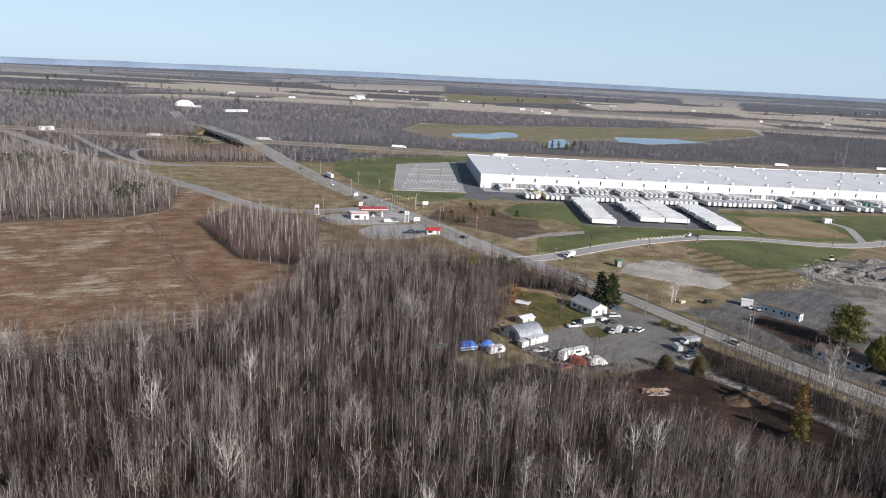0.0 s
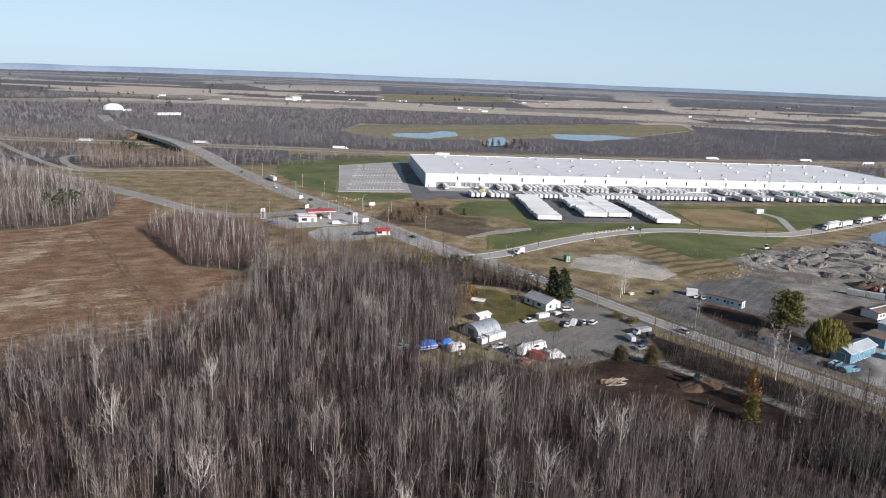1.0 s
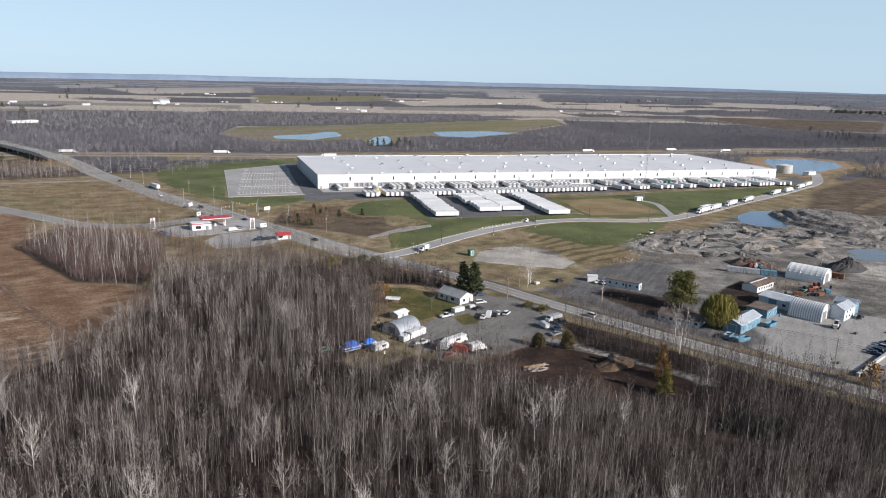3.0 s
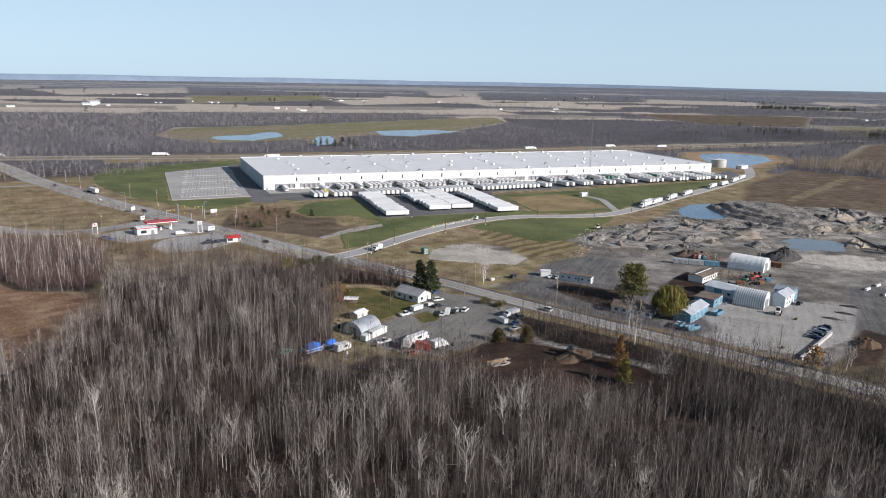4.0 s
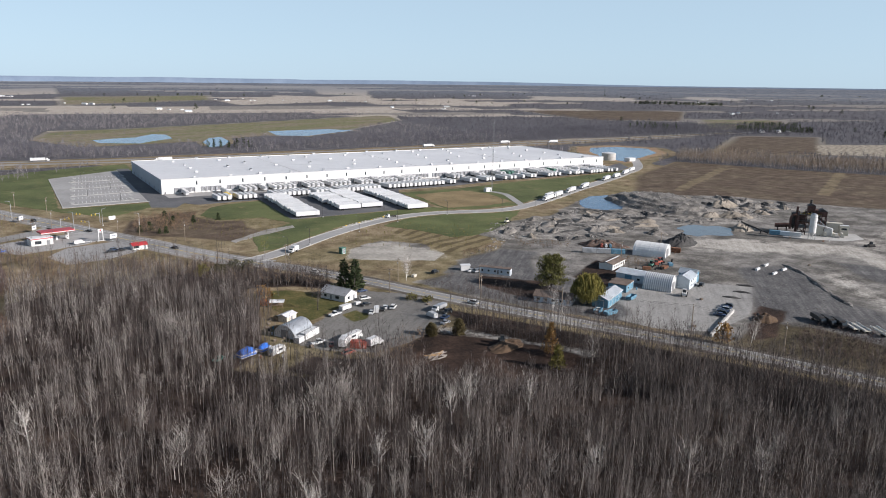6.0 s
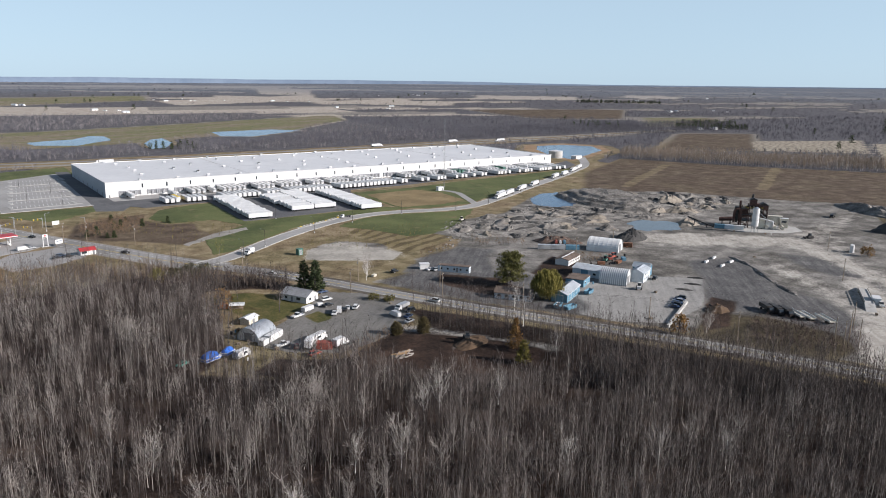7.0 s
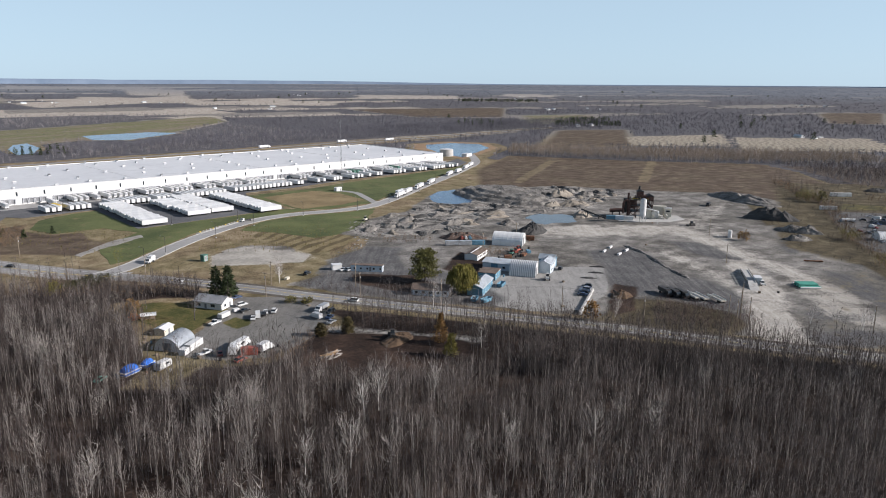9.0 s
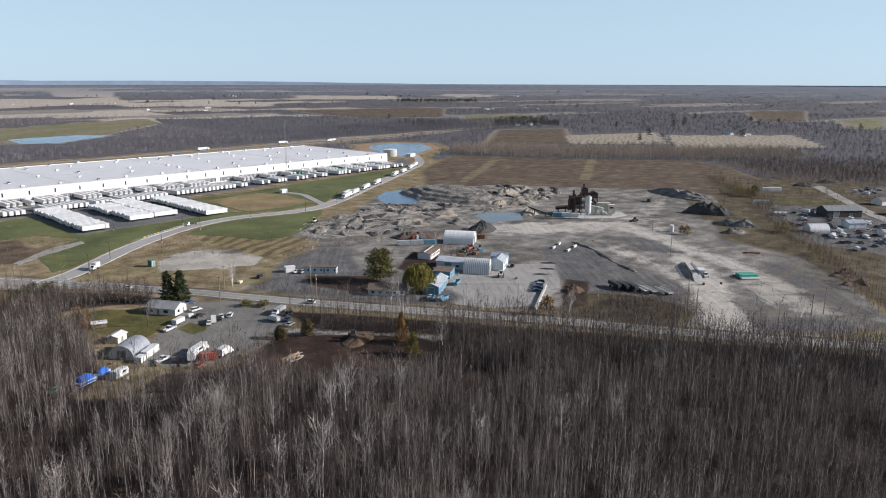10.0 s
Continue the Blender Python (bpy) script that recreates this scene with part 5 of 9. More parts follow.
def wood_tree(seed, h, limbs, twigs, first=0.2, wide=0.42, r=0.1, fine=0.03):
    """A slim forest tree: a thin trunk and many steep limbs that sweep up into a broom of twigs."""
    rng = np.random.default_rng(seed)
    s = Sprig()
    bend = np.cumsum(np.concatenate([np.zeros((1, 2)), rng.normal(size=(3, 2)) * 0.014 * h]), 0)
    zs = np.array((-0.3, 0.3 * h, 0.62 * h, 0.99 * h))
    s.trunk([(bend[i, 0], bend[i, 1], zs[i]) for i in range(4)], (r, r * 0.8, r * 0.45, 0.015), 3)
    for i in range(limbs):
        q = first + (0.93 - first) * (i + rng.random()) / limbs
        a = np.array((np.interp(q * h, zs, bend[:, 0]), np.interp(q * h, zs, bend[:, 1]), q * h))
        th = i * 2.4 + rng.random()
        ln = h * (0.4 * (1 - q) + 0.1) * (0.7 + 0.55 * rng.random())
        tilt = wide * (0.65 + 0.8 * rng.random())
        out = np.array((math.cos(th), math.sin(th), 0))
        d0 = out * math.sin(tilt) + np.array((0, 0, math.cos(tilt)))
        d1 = out * math.sin(tilt * 0.5) + np.array((0, 0, math.cos(tilt * 0.5)))
        m = a + d0 * ln * 0.55
        b = m + d1 * ln * 0.6
        s.spike(a, m + d0 * ln * 0.12, max(0.03, r * 0.5 * (1.1 - q)), 0)
        s.spike(m, b, max(0.024, r * 0.3 * (1.1 - q)), 0)
        for j in range(twigs):
            u = rng.random()
            c = a + (m - a) * (0.35 + 0.65 * u) if j % 3 == 0 else m + (b - m) * u
            e = d1 * 0.7 + rng.normal(size=3) * 0.33
            s.blade(c, c + e * ln * (0.25 + 0.35 * rng.random()), fine, 1, rng)
    return s.arrays()


def fine_tree(seed, h, n, r=0.12, wide=0.26, fine=0.1):
    """A leafless tree for the distance: a stem and many thin boughs that fill an upright oval."""
    rng = np.random.default_rng(seed)
    s = Sprig()
    s.spike((0, 0, -0.3), (rng.normal() * 0.3, rng.normal() * 0.3, h * 0.9), r, 0)
    for i in range(n):
        th, q = i * 2.4 + rng.random(), (i + rng.random()) / n
        a = np.array((0, 0, h * (0.1 + 0.5 * q)))
        out = wide * math.sqrt(max(0.1, 1 - (2 * q - 0.9) ** 2)) * rng.uniform(0.6, 1.15)
        tip = np.array((math.cos(th) * out, math.sin(th) * out, 0.42 + 0.56 * q + 0.08 * rng.normal())) * h
        s.blade(a, tip, fine * rng.uniform(0.7, 1.3), 1, rng)
    return s.arrays()


def scatter(name, templates, xy, scale, mats, label, category, zf=None, wide=1.0):
    """Many plants of one wood, joined."""
    n = len(xy)
    pick = RNG.integers(0, len(templates), n)
    turn = RNG.random(n) * 6.2832
    V, F, I, o = [], [], [], 0
    for k, (v, f, m) in enumerate(templates):
        j = np.where(pick == k)[0]
        if not len(j):
            continue
        c, s = np.cos(turn[j])[:, None], np.sin(turn[j])[:, None]
        sc = scale[j][:, None]
        x = (v[:, 0] * c - v[:, 1] * s) * sc * wide + xy[j, 0][:, None]
        y = (v[:, 0] * s + v[:, 1] * c) * sc * wide + xy[j, 1][:, None]
        lie = zf(xy[j, 0], xy[j, 1])[:, None] if zf else 0.0
        z = v[:, 2] * sc * (90 - lie) / 90 + lie
        V.append(np.stack([x, y, z], -1).reshape(-1, 3))
        F.append((f[None] + (np.arange(len(j)) * len(v))[:, None, None] + o).reshape(-1, 3))
        I.append(np.tile(m % 2, len(j)))
        o += len(j) * len(v)
    ob = new(name, np_mesh(name, np.concatenate(V), np.concatenate(F), mats, np.concatenate(I)))
    return tagged(ob, label, category, "", "stuff")


def sow(poly, per, keep=None, gap=0.0):
    """Random points in a polygon, one for every `per` square metres, on a shaken grid."""
    p = np.array(poly)
    d = math.sqrt(per)
    gx, gy = np.meshgrid(np.arange(p[:, 0].min(), p[:, 0].max(), d), np.arange(p[:, 1].min(), p[:, 1].max(), d))
    q = np.stack([gx.ravel(), gy.ravel()], -1) + RNG.uniform(-0.48, 0.48, (gx.size, 2)) * d
    q = q[distance(poly, q[:, 0], q[:, 1]) > gap]
    return q if keep is None else q[keep(q[:, 0], q[:, 1])]


def clear_of_roads(x, y, m=7.0):
    ok = np.ones(len(x), bool)
    for line, w in ((MAIN_ROAD, 8 + m), (ACCESS, 5 + m), (SIDE, 4 + m)):
        for (a, b), (c, d) in zip(line, line[1:]):
            u = np.clip(((x - a) * (c - a) + (y - b) * (d - b)) / ((c - a) ** 2 + (d - b) ** 2), 0, 1)
            ok &= np.hypot(x - a - u * (c - a), y - b - u * (d - b)) > w
    return ok


near = [wood_tree(100 + i, 11.0 + 0.8 * (i % 5), 11, 7, 0.16 + 0.06 * (i % 4), 0.3 + 0.1 * (i % 3), 0.1, 0.03) for i in range(12)]
pale = [bare_tree(140 + i, 9.0 + 0.8 * i, 15, 16, spread=0.33, first=0.2, r=0.13, fine=0.026) for i in range(4)]
mid = [wood_tree(160 + i, 11 + i, 7, 3, 0.22, 0.34, 0.1, 0.06) for i in range(6)]
bushy = [wood_tree(130 + i, 9.0 + 0.5 * i, 11, 9, 0.1, 0.5 + 0.06 * (i % 3), 0.075, 0.034) for i in range(7)]
low = [fine_tree(180 + i, 10 + i, 13, 0.1, 0.28, 0.11) for i in range(7)]
tiny = [fine_tree(190 + i, 10 + i, 9, 0.12, 0.32, 0.2) for i in range(6)]


def open_water(x, y):
    """Whether trees would stand clear of the marsh ponds and their southern banks."""
    ok = np.ones(len(x), bool)
    for poly in PONDS:
        for k in (0.99, 1.02, 1.05, 1.08, 1.11):
            ok &= distance(poly, x * k, y * k) < -5
    return ok


spots = sow(FOREST, 7.4, lambda x, y: clear_of_roads(x, y, 0.5))
gaps = vnoise(spots[:, 0], spots[:, 1], 10, 3, 3)
low_spots = sow(FOREST, 5.0, lambda x, y: clear_of_roads(x, y, 0.5) & (vnoise(x, y, 14, 9, 2) > 0.33))
spots = spots[gaps > 0.37 - 0.1 * ease(spots[:, 1], 230, 290)]
size = 0.66 + 0.5 * RNG.random(len(spots)) ** 1.4 + 0.7 * (vnoise(spots[:, 0], spots[:, 1], 26, 4, 2) - 0.5)
size = size * (1 - 0.38 * ease(spots[:, 1], 280, 318) * ease(spots[:, 0], -20, 5))
white = RNG.random(len(spots)) < 0.034 - 0.022 * ease(spots[:, 0], 10, 60)
grey = (~white) & (RNG.random(len(spots)) < 0.2 * ease(-spots[:, 0], -70, 50) + 0.03)
# the trees that stand in front are things of their own, the rest one wood
front = (np.abs(spots[:, 0] - 5) < 62) & (spots[:, 1] < 143 - 0.28 * np.maximum(spots[:, 0], 0)) & ~white
keep = np.where(front)[0][:190]
front[:] = False
front[keep] = True
third = RNG.random(len(spots)) < 0.14 + 0.3 * ease(-spots[:, 0], -80, 30)
east = (spots[:, 0] + 40 * (vnoise(spots[:, 0], spots[:, 1], 30, 14, 2) - 0.5) > 34 + 0.22 * (spots[:, 1] - 120)) & ~white & ~front
scatter("dark_woodland", bushy, spots[east], 0.62 + 0.5 * RNG.random(int(east.sum())), [M["bark_pale"], M["twig_mid"]], "dense dark leafless young woodland below the road", "woodland")
grey, third = grey & ~east, third & ~east
for nm, sel, cm, lab in (("bare_woodland", ~white & ~grey & ~front & ~third & ~east, "twig", "dense leafless dark brown woodland in late autumn"), ("brown_woodland", ~white & ~grey & ~front & third, "twig_mid", "leafless grey-brown trees among the woods"), ("grey_woodland", grey & ~front, "twig_light", "pale grey leafless trees among the woods")):
    scatter(nm, near, spots[sel], size[sel], [M["bark" if cm == "twig" else "bark_pale"], M[cm]], lab, "woodland")
sapling = [fine_tree(120 + i, 4.5 + 1.1 * i, 15, 0.05, 0.2, 0.04) for i in range(5)]
for nm, sel, cm in (("undergrowth", low_spots[:, 0] < 30, "twig"), ("grey_undergrowth", low_spots[:, 0] >= 30, "twig_mid")):
    scatter(nm, sapling, low_spots[sel], 0.6 + 0.6 * RNG.random(int(sel.sum())), [M["bark"], M[cm]], "thin dark saplings and brush under the bare trees", "scrub")
scatter("pale_birch_trees", pale, spots[white], size[white], [M["bark_white"], M["twig_light"]], "scattered pale leafless birches among the woods", "woodland")
for nm, poly, per, tm, lab in (("birch_thicket", THICKET, 34, "twig_plum", "thicket of pale leafless saplings beside the ploughed field"), ("west_woodland", WOOD_WEST, 46, "twig_light", "pale leafless birch wood behind the ploughed field"),
                               ("rust_woodland", WOOD_RUST, 24, "twig_rust", "rust-brown larch wood inside the slip road"), ("mid_woodland", WOOD_MID, 85, "twig", "leafless grey wood beside the overpass")):
    q = sow(poly, per, clear_of_roads)
    q = q[distance(BRIDGE_BANK, q[:, 0], q[:, 1]) < 0]
    scatter(nm, mid, q, 0.7 + 0.4 * RNG.random(len(q)), [M["bark_white"] if tm in ("twig_light", "twig_plum") else M["bark_pale"], M[tm]], lab, "woodland", None, 1.25)
for nm, poly, per, k, cm, lab in (("thicket_brush", THICKET, 2.6, 1.0, "twig_plum", "dense plum-brown brush under the saplings"), ("west_brush", WOOD_WEST, 17, 1.6, "twig_mid", "grey-brown brush between pale birches")):
    q = sow(poly, per, clear_of_roads)
    scatter(nm, sapling, q, k * (0.6 + 0.6 * RNG.random(len(q))), [M["twig_plum"], M[cm]], lab, "scrub", None, 1.5)
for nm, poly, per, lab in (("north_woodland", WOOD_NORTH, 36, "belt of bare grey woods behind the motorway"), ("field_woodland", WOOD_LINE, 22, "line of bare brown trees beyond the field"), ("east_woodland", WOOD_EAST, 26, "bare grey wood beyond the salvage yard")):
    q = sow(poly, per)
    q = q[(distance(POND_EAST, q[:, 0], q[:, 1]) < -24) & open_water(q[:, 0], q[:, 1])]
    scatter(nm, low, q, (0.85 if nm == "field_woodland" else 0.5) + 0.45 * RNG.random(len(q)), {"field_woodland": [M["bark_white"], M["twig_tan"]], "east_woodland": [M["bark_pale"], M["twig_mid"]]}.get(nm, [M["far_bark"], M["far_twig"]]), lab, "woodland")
q = np.concatenate([sow(WETLAND, 1500), sow([(-330, 1190), (-160, 1110), (-10, 1060), (-20, 1300), (-200, 1390)], 160)])
q = q[open_water(q[:, 0], q[:, 1]) & (vnoise(q[:, 0], q[:, 1], 90, 83, 2) > 0.5)]
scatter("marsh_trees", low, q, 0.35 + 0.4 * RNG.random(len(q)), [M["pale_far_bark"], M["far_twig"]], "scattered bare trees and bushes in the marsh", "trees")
n = 33000
az, rr = np.radians(RNG.uniform(-36, 84, n)), np.sqrt(RNG.uniform(700 ** 2, 2300 ** 2, n))
q = np.stack([rr * np.sin(az), rr * np.cos(az)], -1)
q = q[(far_wood(q[:, 0], q[:, 1]) > 0.35) & open_water(q[:, 0], q[:, 1])]
# Northern woods get the haze-paled tones, eastern ones the darker blue-grey.
for nm, sel, b, c, lab in (("far_woodland", q[:, 0] < 620, "pale_far_bark", "hazed_far_twig", "wide bare woods across the far plain, paled for haze"), ("dark_far_woodland", q[:, 0] >= 620, "far_bark", "far_twig", "wide dark bare woods beyond the yards")):
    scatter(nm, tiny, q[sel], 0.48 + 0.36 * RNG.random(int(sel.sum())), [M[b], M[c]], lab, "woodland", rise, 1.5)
n = 11500
az, rr = np.radians(RNG.uniform(-36, 84, n)), np.sqrt(RNG.uniform(2300 ** 2, 4700 ** 2, n))
q = np.stack([rr * np.sin(az), rr * np.cos(az)], -1)
q = q[far_wood(q[:, 0], q[:, 1]) > 0.35]
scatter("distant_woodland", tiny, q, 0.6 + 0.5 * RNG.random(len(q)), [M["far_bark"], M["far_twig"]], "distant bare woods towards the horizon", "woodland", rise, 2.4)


def split(arr, k):
    """The trunk (0), the crown (1) or the limbs (2) of a plant, for a mesh of its own."""
    v, f, m = arr
    f = f[m == k]
    used, inv = np.unique(f, return_inverse=True)
    return v[used], inv.reshape(-1, 3)


def tree_meshes(arr, wood, crown):
    """The meshes of a tree's trunk, limbs and crown."""
    return [(nm, np_mesh(nm, *split(arr, k), [M[m]])) for nm, k, m in (("trunk", 0, wood), ("branchwork", 2, wood), ("crown", 1, crown)) if (arr[2] == k).any()]


def dress(t, meshes):
    for nm, me in meshes:
        ob = part(nm, me, None, t)
        if nm != "trunk":
            tagged(ob, kind="stuff")


tree_protos = [tree_meshes(a, "bark_pale", "twig_mid") for a in near]
for i in keep:
    tr = thing("bare_tree", float(spots[i, 0]), float(spots[i, 1]), 0, float(RNG.random() * 360), "thin leafless grey-brown tree in dense woodland", "tree", "leafless trees of the wood")
    dress(tr, tree_protos[int(RNG.integers(0, 12))])
    tr.scale = (float(size[i]),) * 3

# ---- single trees and shrubs ----
M["hedge_leaf"] = surface("hedge_leaf", (0.04, 0.042, 0.018), (0.09, 0.088, 0.035), 0.3, 3.0, 0.9, island=0.35, bump=0)
def conifer(seed, h, r, tiers=15, per=13, size=0.9, droop=0.25, leaves=7):
    """A spruce: tiers of short boughs with many needle sprays."""
    rng = np.random.default_rng(seed)
    s = Sprig()
    s.trunk([(0, 0, -0.2), (0, 0, h * 0.5), (0, 0, h)], (h * 0.018, h * 0.011, 0.02), 5)
    for i in range(tiers):
        q = (i + 0.4) / tiers
        z = h * (0.06 + 0.92 * q)
        rad = r * (1 - q) ** 0.8 * rng.uniform(0.8, 1.15) + 0.15
        for k in range(max(4, int(per * (1 - q * 0.6)))):
            a = 6.2832 * (k + rng.random()) / max(4, int(per * (1 - q * 0.6)))
            ln = rad * rng.uniform(0.7, 1.15)
            d = np.array((math.cos(a), math.sin(a), -droop + 0.5 * q))
            tip = np.array((0, 0, z)) + d * ln
            s.spike((0, 0, z), tip, 0.04, 0)
            for j in range(leaves):
                c = np.array((0, 0, z)) + d * ln * (0.25 + 0.75 * rng.random())
                s.leaf(c + rng.normal(size=3) * 0.12, d * 0.6 + rng.normal(size=3) * 0.5, size * rng.uniform(0.5, 1.0), 1, rng)
    return s.arrays()


def leafy(seed, h, r, clumps, per, size, low=0.3, droop=0.0):
    """A broad tree: a forked trunk, limbs, leaf sprays in clumps."""
    rng = np.random.default_rng(seed)
    s = Sprig()
    s.trunk([(0, 0, -0.2), (0.1, 0, h * 0.3), (0.2, 0.1, h * 0.6)], (h * 0.03, h * 0.022, h * 0.012), 6)
    for i in range(clumps):
        u = rng.random()
        a = rng.random() * 6.2832
        z = h * (low + (0.97 - low) * u)
        prof = math.sqrt(max(0.12, 1 - ((u - 0.34) / 0.72) ** 2))
        rad = r * prof * math.sqrt(rng.uniform(0.25, 1.0))
        c = np.array((math.cos(a) * rad, math.sin(a) * rad, z))
        s.spike((0.1, 0, h * (0.2 + 0.35 * u)), c, 0.09, 0)
        cr = r * rng.uniform(0.16, 0.3)
        for j in range(per):
            p = c + rng.normal(size=3) * cr * np.array((0.75, 0.75, 0.55))
            d = rng.normal(size=3) * 0.6 + np.array((0, 0, 0.2 - droop * 1.6))
            s.leaf(p, d, size * rng.uniform(0.6, 1.2), 1, rng)
    return s.arrays()


def plant(name, arr, x, y, rz, scale, wood, crown, label, category="tree", group=""):
    t = thing(name, x, y, 0, rz, label, category, group)
    dress(t, tree_meshes(arr, wood, crown))
    t.scale = (scale,) * 3
    return t


for k, (x, y, h) in enumerate(((70.6, 291.0, 14.5), (67.4, 295.4, 13.5), (72.8, 294.6, 12.0))):
    plant("spruce", conifer(300 + k, h, h * 0.33, 13, 14, 1.15, 0.32, 8), x, y, k * 40, 1, "bark", "needle", "tall dark green spruce beside the bungalow", group="spruces by the bungalow")
def weeping(seed, h, r, boughs, strands):
    """A weeping willow: arching boughs hung with long leafy strands."""
    rng = np.random.default_rng(seed)
    s = Sprig()
    s.trunk([(0, 0, -0.2), (0.1, 0, h * 0.25), (0.2, 0.1, h * 0.5)], (h * 0.035, h * 0.026, h * 0.015), 6)
    for i in range(boughs):
        th, u = i * 2.4 + rng.random(), math.sqrt((i + 0.5) / boughs)
        top = np.array((math.cos(th) * r * u, math.sin(th) * r * u, h * (0.98 - 0.5 * u ** 1.7) * rng.uniform(0.74, 1.05)))
        s.spike((0.15, 0, h * 0.4), top, 0.1, 0)
        for j in range(strands):
            a = top + rng.normal(size=3) * np.array((0.7, 0.7, 0.35))
            drop = rng.uniform(0.12, 0.3 + 0.5 * u) * a[2]
            b = a + np.array((rng.normal() * 0.25, rng.normal() * 0.25, -drop))
            s.blade(a, b, rng.uniform(0.05, 0.11), 1, rng)
    return s.arrays()


def layered_pine(seed, h, r, boughs, sprays):
    """A broad old pine: level boughs with flat plates of needles and gaps between."""
    rng = np.random.default_rng(seed)
    s = Sprig()
    s.trunk([(0, 0, -0.2), (0.1, 0, h * 0.5), (0.2, 0.1, h * 0.95)], (h * 0.028, h * 0.02, 0.06), 6)
    for i in range(boughs):
        q = (i + rng.random()) / boughs
        th = i * 2.4 + rng.random()
        ln = r * (1.0 - 0.75 * max(0.0, q - 0.35)) * rng.uniform(0.55, 1.1)
        a = np.array((0.1, 0, h * (0.1 + 0.82 * q)))
        d = np.array((math.cos(th), math.sin(th), 0.12 + 0.35 * q))
        s.spike(a, a + d * ln, 0.1, 0)
        for j in range(sprays):
            c = a + d * ln * (0.3 + 0.75 * rng.random()) + rng.normal(size=3) * np.array((0.75, 0.75, 0.28))
            s.leaf(c, rng.normal(size=3) * 0.5 + np.array((0, 0, 0.35)), rng.uniform(0.35, 0.8), 1, rng)
    return s.arrays()


plant("pine", layered_pine(310, 15.5, 7.6, 74, 120), 151.6, 256.6, 0, 1, "bark", "pine_leaf", "broad dark yellow-green pine beside the bungalow")
plant("willow", weeping(311, 13.8, 6.2, 150, 84), 152.4, 231.6, 0, 1, "bark", "willow_leaf", "yellow weeping willow beside the blue garage")
plant("larch", conifer(312, 11.5, 3.1, 14, 14, 0.7, -0.1, 10), 103.4, 190.2, 0, 1, "bark", "larch_leaf", "orange autumn larch at the wood's edge")
plant("larch", conifer(313, 8.0, 3.2, 11, 14, 0.7, -0.1, 10), 98, 178.6, 0, 1, "bark", "willow_leaf", "golden autumn larch at the wood's edge")
plant("larch", leafy(314, 7.5, 3.2, 40, 14, 0.7, 0.15), 166.4, 172.6, 0, 1, "bark", "larch_leaf", "small orange maple beside the road", "tree")
plant("maple", leafy(315, 7.0, 3.4, 40, 14, 0.7, 0.12), 30.4, 289.6, 0, 1, "bark", "larch_leaf", "orange autumn maple behind the shelter")
plant("maple", leafy(316, 6.4, 3.2, 60, 20, 0.5, 0.12), 14, 338, 0, 1, "bark", "willow_leaf", "golden autumn shrub beside the road")
for x, y, h in ((22, 341, 4.6), (29, 341, 6.2), (35.5, 341.5, 5.4)):
    plant("juniper", leafy(317 + int(x), h, 4.2, 60, 20, 0.5, 0.05), x, y, x * 9, 1, "bark", "hedge_leaf", "dense dark olive juniper by the junction", "shrub", "junipers by the junction")
plant("birch", pale[1], 50, 367, 0, 0.9, "bark_pale", "willow_leaf", "bare yellowish tree beside the junction", "tree")
M["cedar_leaf"] = surface("cedar_leaf", (0.075, 0.06, 0.026), (0.14, 0.112, 0.05), 0.3, 3.0, 0.9, island=0.3, bump=0)
plant("shrub", leafy(318, 4.6, 2.0, 150, 26, 0.34, 0.02), 75.0, 224.0, 0, 1, "bark", "cedar_leaf", "rounded brown-olive cedar shrub at the yard's edge", "shrub")
plant("shrub", leafy(319, 6.0, 2.0, 190, 26, 0.34, 0.02), 84.4, 220.6, 0, 1, "bark", "cedar_leaf", "tall brown-olive cedar shrub at the yard's edge", "shrub")
plant("shade_tree", bare_tree(325, 12.5, 17, 22, spread=0.34, first=0.2, r=0.22, fine=0.035), 47, 270, 0, 1, "bark", "twig", "broad dark leafless tree on the house lawn")
for x, y, k in ((24, 276, 0.9), (20, 288, 1.0), (28, 312, 0.95), (40, 311, 0.9), (52, 301, 0.85), (38, 296, 0.7)):
    plant("shade_tree", bare_tree(326 + int(x), 12.0, 13, 16, spread=0.27, first=0.25, r=0.16, fine=0.03), x, y, x * 11, k, "bark", "twig", "tall leafless tree at the edge of the house lawn", group="trees round the house lawn")
plant("shrub", leafy(320, 2.4, 2.6, 40, 12, 0.5, 0.05), 87.4, 267.4, 0, 1, "bark", "shrub_leaf", "low green hedge by the drive", "shrub")
plant("shrub", leafy(321, 2.2, 2.8, 40, 12, 0.5, 0.05), 92, 262, 0, 1, "bark", "shrub_leaf", "low green hedge by the drive", "shrub")
plant("shrub", leafy(322, 5.5, 3.4, 44, 14, 0.6, 0.08), 358.6, 207, 0, 1, "bark", "larch_leaf", "brown shrub beside fuel tanks", "shrub")
plant("poplar", leafy(323, 9, 3.6, 50, 14, 0.8, 0.1), 547, 238, 0, 1, "bark", "shrub_leaf", "yellow-green tree at the end of the hedge")
ev = conifer(330, 5.5, 1.9, 8, 10, 0.9)
pr = plant("spruce_sapling", ev, 4.4, 461.6, 0, 1, "bark", "needle", "young dark spruce in rough grass", "tree", "young spruces by the crossing")
rng = random.Random(3)
for k in range(9):
    x, y = rng.choice(((3, 456), (8, 450), (12, 446), (20, 474), (29, 481), (36, 479), (44, 482), (21, 500), (5, 470)))
    put(pr, x + rng.uniform(-5, 5), y + rng.uniform(-5, 5), rng.uniform(0, 360), 0).scale = (rng.uniform(0.45, 0.95),) * 3

